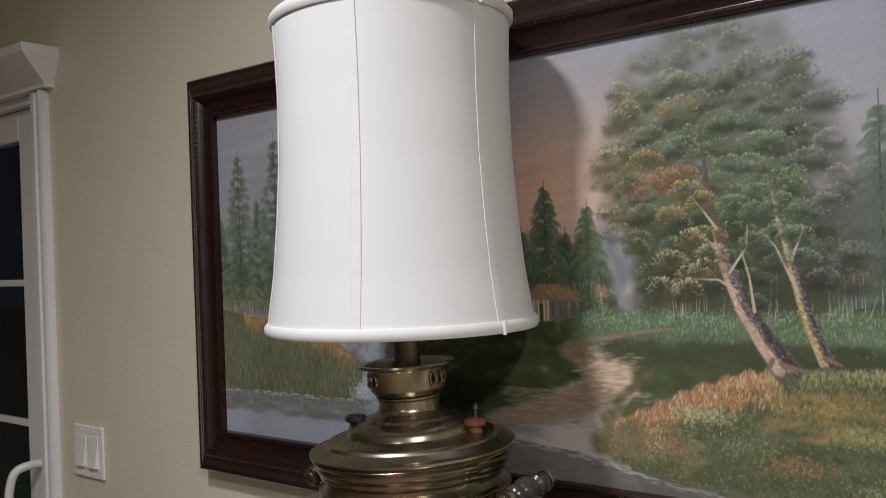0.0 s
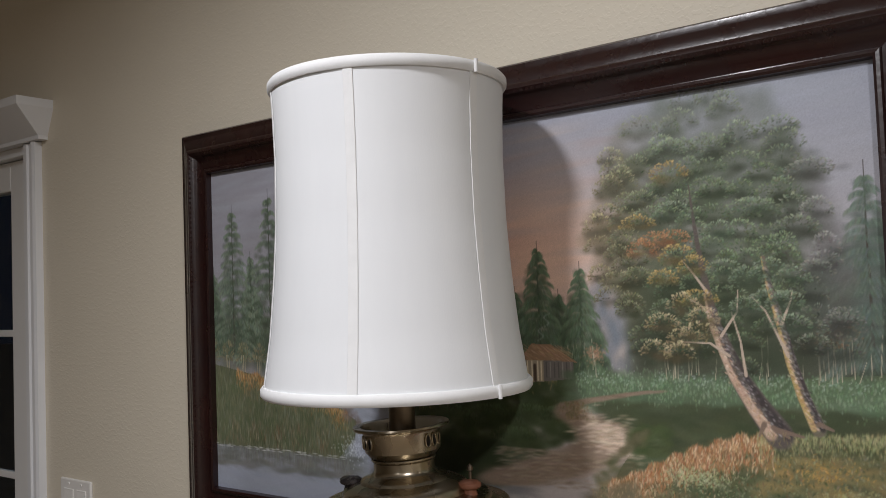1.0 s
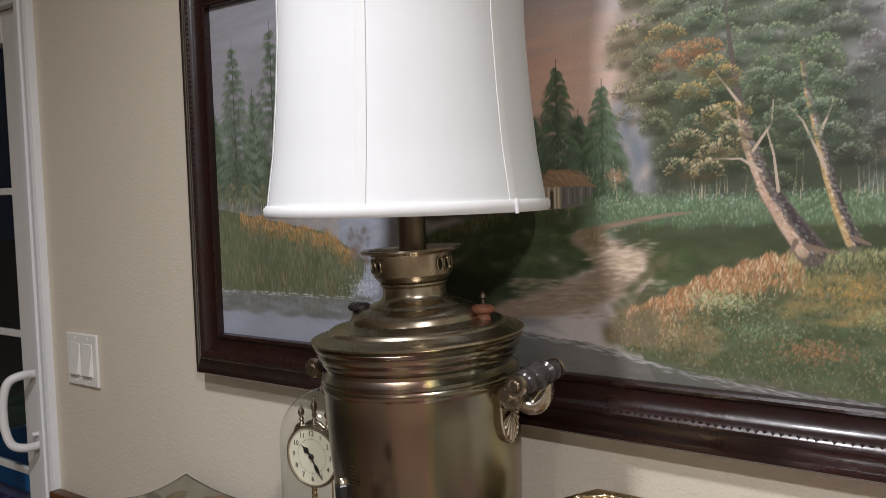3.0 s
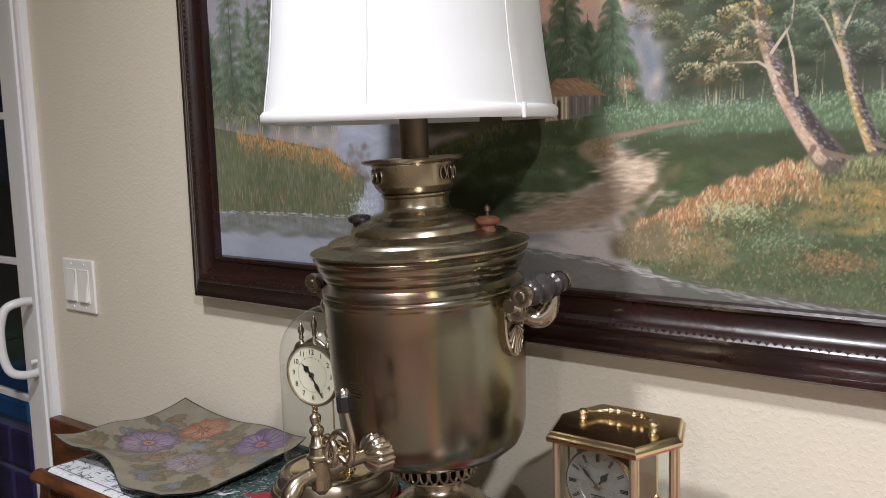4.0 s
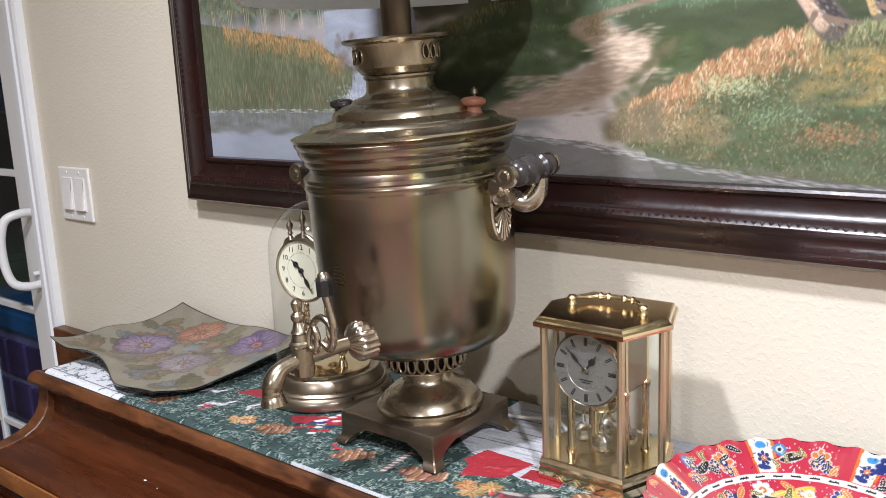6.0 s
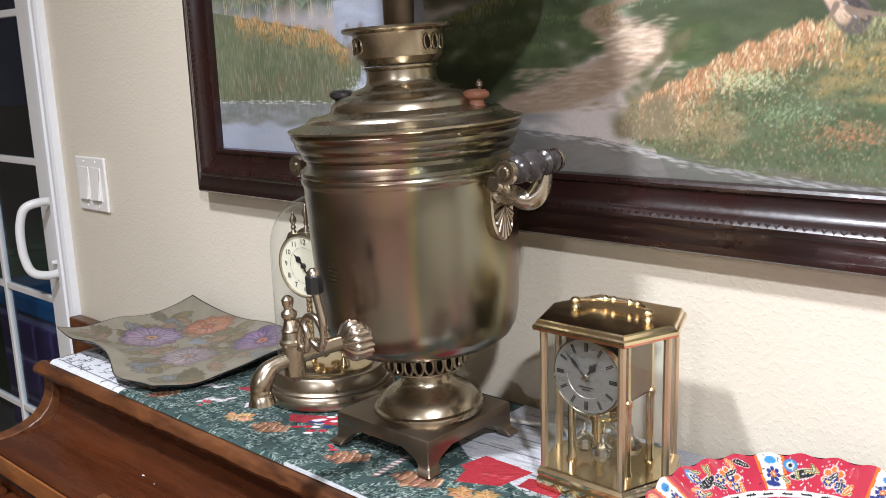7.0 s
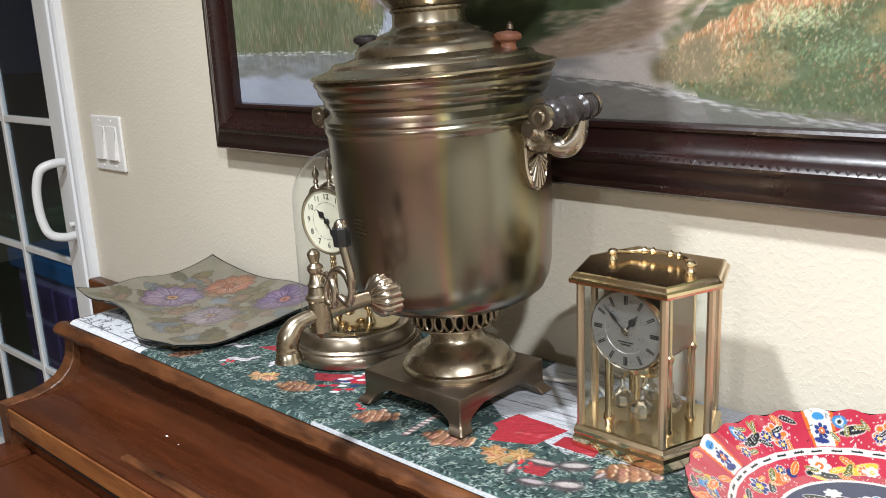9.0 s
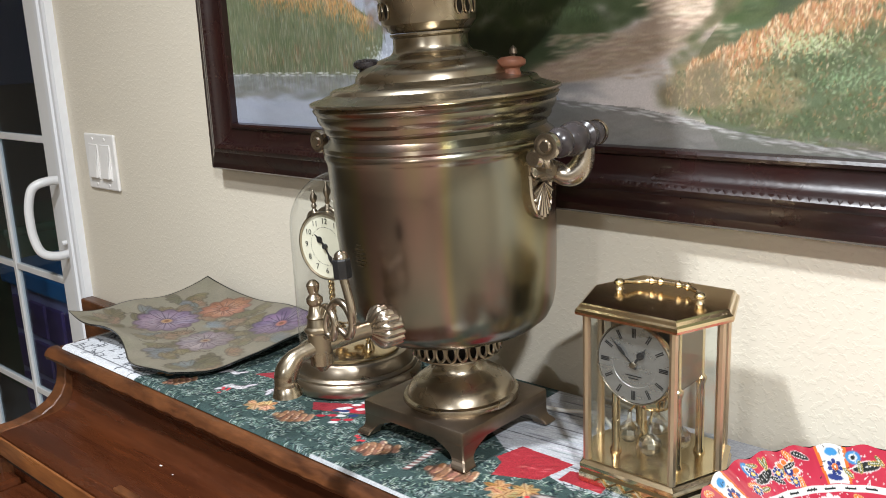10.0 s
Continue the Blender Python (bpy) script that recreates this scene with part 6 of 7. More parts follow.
# lamp cable
tagged(part("lamp_cable", tube(bmesh.new(), spline([(0.03, -0.085, 0.972), (0.075, -0.070, 0.969), (0.115, -0.055, 0.969), (0.150, -0.075, 0.968), (0.165, -0.055, 0.968), (0.140, -0.020, 0.966), (0.09, -0.006, 0.966)], 8), 0.0024, 8), CABLE, smooth=60), "pale clear lamp cable lying behind the lamp", "cable")

# ---- anniversary clock under a glass dome ----
DX, DY = -0.195, -0.128
dome = thing("anniversary_clock", (DX, DY, 0.967), "antique gold anniversary clock under a glass dome", "clock")
part("base", lathe(bmesh.new(), [(0.0, 0.9665), (0.083, 0.9665), (0.085, 0.969), (0.0855, 0.974), (0.0845, 0.979), (0.0815, 0.9825), (0.0800, 0.9830), (0.0800, 0.9850), (0.0775, 0.9875), (0.0755, 0.9880), (0.0755, 0.9905), (0.0735, 0.9950), (0.0725, 1.000), (0.070, 1.003), (0.0665, 1.0035), (0.066, 1.001), (0.0, 1.001)], 80, (DX, DY)), COPPERY, dome, "round stepped brass base", smooth=30)
part("base_disc", lathe(bmesh.new(), [(0.0, 1.0015), (0.058, 1.0015), (0.058, 1.004), (0.055, 1.0055), (0.0, 1.0055)], 56, (DX, DY)), GOLD, dome, "bright gold disc", smooth=30)
dprof = [(0.0645, 1.0025), (0.0645, 1.150)] + [(0.0645 * math.cos(a), 1.158 + 0.066 * math.sin(a)) for a in [i * math.pi / 2 / 12 for i in range(12)]] + [(0.0, 1.224)]
g = part("glass_dome", lathe(bmesh.new(), dprof, 80, (DX, DY)), GLASS, dome, "clear glass dome", smooth=60)
g.visible_shadow = False
FACE = Matrix.Translation((DX - 0.010, DY - 0.020, 1.134)) @ Matrix.Rotation(radians(8), 4, "Z")


def faced(bm):
    bm.transform(FACE)
    return bm


def ring_disc(bm, r0, r1, y, seg=48):
    a = [bm.verts.new((r0 * math.cos(2 * math.pi * k / seg), y, r0 * math.sin(2 * math.pi * k / seg))) for k in range(seg)]
    b = [bm.verts.new((r1 * math.cos(2 * math.pi * k / seg), y, r1 * math.sin(2 * math.pi * k / seg))) for k in range(seg)]
    for k in range(seg):
        bm.faces.new((a[k], a[(k + 1) % seg], b[(k + 1) % seg], b[k]))
    return bm


part("movement", faced(turned(bmesh.new(), (0, 0.0, 0), (0, 0.020, 0), [(0, 0), (0.0405, 0), (0.0405, 0.2), (0.034, 0.25), (0.034, 1.0), (0, 1.0)], 56)), COPPERY, dome, smooth=30)
part("bezel", faced(turned(bmesh.new(), (0, 0.002, 0), (0, -0.005, 0), [(0.0385, 0.0), (0.0425, 0.0), (0.0430, 0.4), (0.0415, 0.9), (0.0395, 1.0), (0.0390, 0.6), (0.0385, 0.0)], 64)), COPPERY, dome, "brass bezel ring", smooth=35)
dial = part("dial", faced(turned(bmesh.new(), (0, 0.0, 0), (0, -0.0022, 0), [(0, 0), (0.0388, 0), (0.0388, 1), (0, 1)], 56)), DIAL, dome, "cream dial with black numerals")


def hand(length, width, angle, y, mat, parent, place, spade=False):
    """A clock hand: angle in degrees clockwise from twelve."""
    a = radians(90 - angle)
    bm = bmesh.new()
    d, s = Vector((math.cos(a), 0, math.sin(a))), Vector((-math.sin(a), 0, math.cos(a)))
    if spade:
        pts = [(-0.15, 0.6), (0.35, 0.6), (0.45, 1.7), (0.55, 2.0), (0.65, 1.5), (0.75, 0.5), (1.0, 0.12), (0.75, -0.5), (0.65, -1.5), (0.55, -2.0), (0.45, -1.7), (0.35, -0.6), (-0.15, -0.6)]
    else:
        pts = [(-0.2, 0.6), (0.5, 0.8), (1.0, 0.15), (1.0, -0.15), (0.5, -0.8), (-0.2, -0.6)]
    front = [bm.verts.new(d * (p * length) + s * (w * width) + Vector((0, y, 0))) for p, w in pts]
    back = [bm.verts.new(v.co + Vector((0, 0.0008, 0))) for v in front]
    bm.faces.new(front), bm.faces.new(back[::-1])
    for i in range(len(pts)):
        j = (i + 1) % len(pts)
        bm.faces.new((front[i], front[j], back[j], back[i]))
    bmesh.ops.recalc_face_normals(bm, faces=bm.faces[:])
    bm.transform(place)
    return part("hand", bm, mat, parent)


def numeral(text, x, z, size, y, mat, parent, place, turn=0.0):
    cu = bpy.data.curves.new("numeral", "FONT")
    cu.body, cu.size, cu.align_x, cu.align_y, cu.resolution_u, cu.extrude = text, size, "CENTER", "CENTER", 2, 0.0001
    tmp = bpy.data.objects.new("tmp", cu)
    scene.collection.objects.link(tmp)
    me = bpy.data.meshes.new_from_object(tmp.evaluated_get(bpy.context.evaluated_depsgraph_get()))
    bpy.data.objects.remove(tmp)
    bm = bmesh.new()
    bm.from_mesh(me)
    bpy.data.meshes.remove(me)
    bm.transform(place @ Matrix.Translation((x, y, z)) @ Matrix.Rotation(turn, 4, "Y") @ Matrix.Rotation(radians(90), 4, "X"))
    return part("numeral", bm, mat, parent)


for i in range(1, 13):
    a = radians(90 - 30 * i)
    numeral(str(i), 0.0305 * math.cos(a), 0.0305 * math.sin(a), 0.0098, -0.0026, INK, dial, FACE)
for i in range(60):
    a = radians(6 * i)
    bm = bmesh.new()
    c = Vector((0.0232 * math.cos(a), -0.0025, 0.0232 * math.sin(a)))
    r = 0.0006 if i % 5 else 0.0009
    bm.faces.new([bm.verts.new(c + Vector((r * math.cos(q), 0, r * math.sin(q)))) for q in (0, 1.57, 3.14, 4.71)])
    bm.transform(FACE)
    part("minute_dot", bm, INK, dial)
hand(0.021, 0.0022, 312, -0.0042, INK, dial, FACE, True)
hand(0.032, 0.0015, 150, -0.0052, INK, dial, FACE, True)
part("hub", faced(turned(bmesh.new(), (0, -0.003, 0), (0, -0.007, 0), [(0, 0), (0.0035, 0), (0.003, 0.8), (0, 1)], 20)), INK, dial, smooth=40)
for fx, fh, fz in ((-0.022, 0.030, 0.037), (0.0, 0.036, 0.043), (0.022, 0.030, 0.037)):
    part("finial", faced(turned(bmesh.new(), (fx, 0.006, fz), (fx, 0.006, fz + fh), [(0, 0), (0.0048, 0), (0.0040, 0.1), (0.0022, 0.2), (0.0035, 0.3), (0.0022, 0.42), (0.0046, 0.58), (0.0040, 0.72), (0.0015, 0.84), (0.0015, 0.9), (0.0, 1.0)], 18)), COPPERY, dome, smooth=40)
bm = bmesh.new()
for sx in (-1, 1):
    tube(bm, spline([(sx * 0.034, 0.006, 0.026), (sx * 0.028, 0.006, 0.037), (sx * 0.018, 0.006, 0.037), (sx * 0.008, 0.006, 0.043), (0, 0.006, 0.045)], 5), 0.0028, 8)
part("crest", faced(bm), COPPERY, dome, "scrolled crest over the dial", smooth=60)


def twist_column(x, y, z0, z1):
    bm = bmesh.new()
    n = 40
    for k in range(3):
        pts = [(x + 0.0021 * math.cos(9 * math.pi * i / n + k * 2.094), y + 0.0021 * math.sin(9 * math.pi * i / n + k * 2.094), z0 + (z1 - z0) * i / n) for i in range(n + 1)]
        tube(bm, pts, 0.0022, 7)
    return bm


for cx in (-0.030, 0.030):
    px, py = DX + cx * 1.0, DY + 0.012 * (1 if cx > 0 else -1) * 0.1
    col = part("column", twist_column(px, py, 1.012, 1.108), GOLD, dome, "twisted gold column", smooth=60)
    part("column_foot", lathe(bmesh.new(), [(0, 1.0055), (0.007, 1.0055), (0.006, 1.009), (0.0045, 1.013), (0, 1.013)], 20, (px, py)), GOLD, col, smooth=40)
    part("column_cap", lathe(bmesh.new(), [(0, 1.106), (0.0045, 1.106), (0.0055, 1.110), (0.0045, 1.118), (0, 1.118)], 20, (px, py)), GOLD, col, smooth=40)
pend = part("pendulum", lathe(bmesh.new(), [(0, 1.030), (0.004, 1.030), (0.009, 1.033), (0.004, 1.037), (0.0012, 1.040), (0.0012, 1.098), (0, 1.098)], 20, (DX, DY + 0.004)), GOLD, dome, "gold torsion pendulum", smooth=40)
for k in range(4):
    a = radians(25 + 90 * k)
    bx, by = DX + 0.020 * math.cos(a), DY + 0.004 + 0.020 * math.sin(a)
    bm = lathe(bmesh.new(), [(0, 1.0145)] + [(0.0095 * math.sin(q), 1.024 - 0.0095 * math.cos(q)) for q in [math.pi * i / 10 for i in range(1, 10)]] + [(0, 1.0335)], 24, (bx, by))
    tube(bm, [(DX, DY + 0.004, 1.033), (bx, by, 1.031)], 0.0013, 6)
    part("pendulum_ball", bm, GOLD, pend, smooth=60)

# ---- six-sided brass clock ----
KX, KY = 0.2245, -0.127
HEX = [(-0.0475, -0.0565), (0.0475, -0.0565), (0.0680, -0.0), (0.0475, 0.0565), (-0.0475, 0.0565), (-0.0680, 0.0)]


def hexa(s, grow=0.0):
    out = []
    for x, y in HEX:
        d = math.hypot(x, y)
        out.append((KX + x * s + x / d * grow, KY + y * s + y / d * grow))
    return out


kc = thing("carriage_clock", (KX, KY, 0.966), "six-sided gold brass clock with glass sides and crystal pendulum", "clock")


def hex_stack(rows):
    bm = bmesh.new()
    rings = [[bm.verts.new((x, y, z)) for x, y in hexa(1.0, g)] for g, z in rows]
    for a, b in zip(rings, rings[1:]):
        for i in range(6):
            bm.faces.new((a[i], a[(i + 1) % 6], b[(i + 1) % 6], b[i]))
    bm.faces.new(rings[0][::-1]), bm.faces.new(rings[-1])
    bmesh.ops.recalc_face_normals(bm, faces=bm.faces[:])
    return bm


part("base", hex_stack([(0.0, 0.9662), (0.001, 0.968), (0.001, 0.976), (-0.001, 0.979), (0.000, 0.981), (0.000, 0.984), (-0.004, 0.987), (-0.005, 0.9885)]), GOLD, kc, "stepped gold base")
part("base_ornament", tube(bmesh.new(), spline([(KX - 0.030 + i * 0.006, KY - 0.0583, 0.972 + 0.0028 * math.sin(i * 2.1)) for i in range(11)], 4), 0.0012, 6), GOLD, kc, "raised scroll on the base")
top = part("top", hex_stack([(-0.005, 1.1270), (-0.001, 1.1275), (0.003, 1.1285), (0.0038, 1.1310), (0.003, 1.1335), (0.0005, 1.1350), (-0.001, 1.1378), (-0.003, 1.1390)]), GOLD, kc, "bevelled gold top plate")
for px, py in hexa(1.0, -0.0075):
    part("post", turned(bmesh.new(), (px, py, 0.988), (px, py, 1.1272), [(0, 0), (0.0038, 0), (0.0038, 1), (0, 1)], 8), ROSE, kc)
pts = hexa(1.0, -0.0075)
for i in range(6):
    a, b = Vector((*pts[i], 0)), Vector((*pts[(i + 1) % 6], 0))
    d = (b - a).normalized()
    n = Vector((d.y, -d.x, 0)) * 0.0008
    p, q = a + d * 0.004, b - d * 0.004
    bm = bmesh.new()
    quad = [p + n, q + n, q - n, p - n]
    prism(bm, [(v.x, v.y) for v in quad], 0.9887, 1.1268)
    ob = part("glass_panel", bm, GLASS, kc)
    ob.visible_shadow = False
# bail handle
hx = 0.040
bm = tube(bmesh.new(), spline([(KX - hx, KY, 1.145), (KX - hx + 0.004, KY + 0.004, 1.1460), (KX - hx + 0.010, KY + 0.014, 1.1445), (KX - 0.018, KY + 0.020, 1.1455), (KX, KY + 0.021, 1.1460), (KX + 0.018, KY + 0.020, 1.1455), (KX + hx - 0.010, KY + 0.014, 1.1445), (KX + hx - 0.004, KY + 0.004, 1.1460), (KX + hx, KY, 1.145)], 6), 0.0022, 10)
bail = part("bail_handle", bm, GOLD, top, "turned gold bail handle", smooth=60)
for s in (-0.018, -0.009, 0.009, 0.018):
    z = 1.1460 if abs(s) < 0.01 else 1.1455
    part("handle_bead", turned(bmesh.new(), (KX + s - 0.0025, KY + 0.0205, z), (KX + s + 0.0025, KY + 0.0205, z), [(0, 0), (0.0025, 0), (0.0042, 0.5), (0.0025, 1), (0, 1)], 16), GOLD, top, smooth=50)
for s in (-1, 1):
    part("handle_post", turned(bmesh.new(), (KX + s * hx, KY, 1.138), (KX + s * hx, KY, 1.149), [(0, 0), (0.0052, 0), (0.0035, 0.2), (0.0030, 0.45), (0.0052, 0.62), (0.0052, 0.8), (0.003, 1.0), (0, 1)], 16), GOLD, top, smooth=50)
# movement and dial
KF = Matrix.Translation((KX + 0.002, KY - 0.043, 1.0885))
part("movement_case", boxed(KX - 0.031, KX + 0.034, KY - 0.032, KY + 0.026, 1.061, 1.1268, 0.003), BRASS_DARK, kc, "dark brass movement box")
bm = turned(bmesh.new(), (0, 0.006, 0), (0, -0.004, 0), [(0.0, 0), (0.0350, 0), (0.0375, 0.3), (0.0378, 0.8), (0.0366, 1.0), (0.0358, 0.8), (0.0, 0.8)], 64)
bm.transform(KF)
part("bezel", bm, SILVERED, kc, "thin silver dial bezel", smooth=35)
bm = turned(bmesh.new(), (0, 0.0, 0), (0, -0.0028, 0), [(0, 0), (0.0355, 0), (0.0355, 1), (0.0215, 1), (0.0212, 0.86), (0, 0.86)], 64)
bm.transform(KF)
kd = part("dial", bm, DIAL_SILVER, kc, "brushed silver dial with black baton markers")
for i in range(12):
    a = radians(30 * i)
    bm = bmesh.new()
    for s in ((-0.0008, 0.0008) if i % 3 else (-0.0014, 0.0, 0.0014)):
        c, sn = math.cos(a), math.sin(a)
        quad = [(0.0245, s - 0.0005), (0.0330, s - 0.0006), (0.0330, s + 0.0006), (0.0245, s + 0.0005)]
        bm.faces.new([bm.verts.new((r * sn + w * c, -0.0031, r * c - w * sn)) for r, w in quad])
    bm.transform(KF)
    part("hour_marker", bm, INK, kd)
bm = bmesh.new()
for s, w in ((-0.011, 0.016), (-0.0135, 0.010)):
    bm.faces.new([bm.verts.new(v) for v in ((-w / 2, -0.0031, s), (w / 2, -0.0031, s), (w / 2, -0.0031, s + 0.0010), (-w / 2, -0.0031, s + 0.0010))])
bm.transform(KF)
part("dial_bars", bm, INK, kd)
hand(0.021, 0.0017, 36, -0.0040, INK, kd, KF, True)
hand(0.031, 0.0009, 314, -0.0048, INK, kd, KF, True)
bm = turned(bmesh.new(), (0, -0.003, 0), (0, -0.007, 0), [(0, 0), (0.0030, 0), (0.0026, 0.8), (0, 1)], 20)
bm.transform(KF)
part("hub", bm, SILVERED, kd, smooth=40)
for cx, cy in ((-0.030, -0.022), (0.032, -0.022), (-0.030, 0.022), (0.032, 0.022)):
    part("column", lathe(bmesh.new(), [(0, 0.9885), (0.0055, 0.9885), (0.0055, 0.991), (0.0040, 0.993), (0.0040, 1.056), (0.0050, 1.059), (0.0056, 1.0625), (0.003, 1.0660), (0.003, 1.1271), (0, 1.1271)], 24, (KX + cx, KY + cy)), GOLD, kc, smooth=40)
pend = part("pendulum", lathe(bmesh.new(), [(0, 1.034), (0.013, 1.034), (0.0145, 1.0365), (0.0145, 1.045), (0.0125, 1.0475), (0.002, 1.0490), (0.0012, 1.0495), (0.0012, 1.066), (0, 1.066)], 32, (KX, KY - 0.004)), GOLD, kc, "gold rotating pendulum with crystals", smooth=35)
for k in range(4):
    a = radians(20 + 90 * k)
    bx, by = KX + 0.023 * math.cos(a), KY - 0.004 + 0.023 * math.sin(a)
    part("pendulum_arm", tube(bmesh.new(), spline([(KX + 0.010 * math.cos(a), KY - 0.004 + 0.010 * math.sin(a), 1.036), (KX + 0.017 * math.cos(a), KY - 0.004 + 0.017 * math.sin(a), 1.034), (bx, by, 1.026)], 4), 0.0010, 6), GOLD, pend)
    bm = lathe(bmesh.new(), [(0, 0.9955), (0.0050, 0.9970), (0.0092, 1.0010), (0.0106, 1.0060), (0.0096, 1.0110), (0.0055, 1.0150), (0.0026, 1.0175), (0.0022, 1.0265), (0, 1.0285)], 10, (bx, by))
    part("crystal_drop", bm, CRYSTAL, pend, "faceted crystal drop")

# ---- wavy square dish ----
def paint_dish():
    P = Painter(0.31, 0.24, 230, (136, 129, 110))
    rng = P.rng
    for _ in range(900):
        P.dab(rng.uniform(0, 0.31), rng.uniform(0, 0.24), 0.02, 0.015, P.vary(((142, 136, 116), (128, 122, 102), (148, 140, 120))[rng.integers(3)], 5), 0.3, 0, 0.9)
    for _ in range(80):
        x, y = rng.uniform(0.015, 0.295), rng.uniform(0.015, 0.225)
        a = rng.uniform(0, 6.28)
        c = ((112, 106, 76), (126, 114, 80), (100, 98, 74), (150, 120, 92), (112, 122, 126), (142, 118, 96))[rng.integers(6)]
        size = rng.uniform(0.016, 0.026)
        for k in range(5):
            b = a + (k - 2) * 0.55
            P.dab(x + math.cos(b) * size * 0.5, y + math.sin(b) * size * 0.5, size * 0.58, size * 0.30, (70, 62, 50), 0.55, b, 0.15)
        for k in range(5):
            b = a + (k - 2) * 0.55
            P.dab(x + math.cos(b) * size * 0.5, y + math.sin(b) * size * 0.5, size * 0.53, size * 0.26, P.vary(c, 6), 0.85, b, 0.35)
            P.line([(x, y), (x + math.cos(b) * size, y + math.sin(b) * size)], 0.0007, 0.0006, (78, 68, 52), 0.5)
    for _ in range(26):
        x, y = rng.uniform(0.02, 0.29), rng.uniform(0.02, 0.22)
        a = rng.uniform(0, 6.28)
        P.line([(x + 0.009 * math.cos(a + q * 0.6) * (1 + q * 0.25), y + 0.009 * math.sin(a + q * 0.6) * (1 + q * 0.25)) for q in range(7)], 0.0008, 0.0008, (70, 60, 48), 0.75)

    def flower(x, y, r, petal, dark, heart):
        n = 11
        for k in range(n):
            a = 2 * math.pi * k / n + 0.2
            P.dab(x + math.cos(a) * r * 0.58, y + math.sin(a) * r * 0.58, r * 0.54, r * 0.33, dark, 0.7, a, 0.15)
        for k in range(n):
            a = 2 * math.pi * k / n + 0.2
            P.dab(x + math.cos(a) * r * 0.56, y + math.sin(a) * r * 0.56, r * 0.52, r * 0.30, P.vary(petal, 8), 0.95, a, 0.25)
        for k in range(n * 2):
            a = 2 * math.pi * k / n / 2 + 0.2
            P.line([(x + math.cos(a) * r * 0.2, y + math.sin(a) * r * 0.2), (x + math.cos(a) * r * rng.uniform(0.6, 1.0), y + math.sin(a) * r * rng.uniform(0.6, 1.0))], 0.0011, 0.0006, dark, 0.75)
        for k in range(n):
            a = 2 * math.pi * k / n + 0.2
            P.dab(x + math.cos(a) * r * 0.88, y + math.sin(a) * r * 0.88, r * 0.16, r * 0.24, dark, 0.35, a, 0.9)
            P.dab(x + math.cos(a) * r * 0.45, y + math.sin(a) * r * 0.45, r * 0.22, r * 0.10, np.array(petal) * 0.4 + 120, 0.5, a, 0.9)
        P.dab(x, y, r * 0.22, r * 0.22, heart, 0.95, 0, 0.4)
        P.dab(x, y, r * 0.10, r * 0.10, (120, 60, 40), 0.9, 0, 0.4)

    flower(0.088, 0.112, 0.046, (142, 122, 146), (58, 36, 74), (186, 140, 84))
    flower(0.108, 0.198, 0.036, (176, 116, 84), (98, 50, 38), (176, 96, 66))
    flower(0.246, 0.204, 0.042, (124, 102, 136), (46, 28, 68), (186, 110, 88))
    flower(0.212, 0.104, 0.038, (146, 130, 134), (88, 70, 84), (160, 134, 110))
    for x, y in ((0.16, 0.145), (0.155, 0.155), (0.17, 0.15)):
        P.dab(x, y, 0.016, 0.012, (128, 146, 158), 0.6, 0.5, 0.6)
    grey = P.a.mean(axis=2, keepdims=True)
    P.a = P.a * 0.86 + grey * 0.14
    edge = np.minimum(np.minimum(P.x, 0.31 - P.x), np.minimum(P.y, 0.24 - P.y))
    P.a *= (1 - 0.8 * np.clip((0.0026 - edge) / 0.0012, 0, 1))[..., None]
    P.a *= 0.86 * (1 + 0.03 * rng.normal(0, 1, P.a.shape[:2]))[..., None]
    return np.clip(P.a, 0, 1)


art = paint_dish()
ny, nx = art.shape[:2]
s, t = np.meshgrid(np.linspace(-1, 1, nx), np.linspace(-1, 1, ny))
CA, CB, CC, CD = (np.array(c) for c in ((-0.664, -0.268), (-0.645, -0.040), (-0.332, -0.050), (-0.352, -0.292)))
wa, wb, wc, wd = (1 - s) * (1 - t) / 4, (1 - s) * (1 + t) / 4, (1 + s) * (1 + t) / 4, (1 + s) * (1 - t) / 4
px = wa * CA[0] + wb * CB[0] + wc * CC[0] + wd * CD[0]
py = wa * CA[1] + wb * CB[1] + wc * CC[1] + wd * CD[1]
px = px + 0.022 * np.where(s > 0, s ** 6, 0) * (1 - t * t) - 0.010 * np.where(s < 0, s ** 6, 0) * (1 - t * t)
py = py - np.where(t < 0, t ** 6, 0) * (1 - s * s) * (0.022 * np.exp(-((s - 0.62) / 0.34) ** 2) - 0.008 * np.exp(-((s + 0.05) / 0.34) ** 2)) + 0.010 * np.where(t > 0, t ** 6, 0) * (1 - s * s)
rr = np.maximum(np.abs(s), np.abs(t))
pz = 0.9745 + 0.0085 * rr ** 3
pz = pz + 0.023 * np.abs(s * t) ** 2.4 * np.where((s > 0) & (t < 0), 0.10, np.where(s > 0, 0.55, np.where(t > 0, 0.92, 0.78)))
for cs, ct, ws, wt, lift in ((-0.22, -1.0, 0.40, 0.38, 0.0165), (0.95, -0.60, 0.35, 0.30, -0.0075), (0.35, -1.0, 0.22, 0.3, -0.004), (-1.0, -0.15, 0.30, 0.36, 0.0085), (0.35, 1.0, 0.36, 0.30, 0.0075), (1.0, 0.35, 0.3, 0.35, 0.006)):
    pz = pz + lift * np.exp(-((s - cs) / ws) ** 2 - ((t - ct) / wt) ** 2)
pz = np.maximum(pz, 0.9715)
dish = thing("wavy_dish", (-0.50, -0.16, 0.9665), "square wavy glass dish with painted purple and orange flowers", "dish")
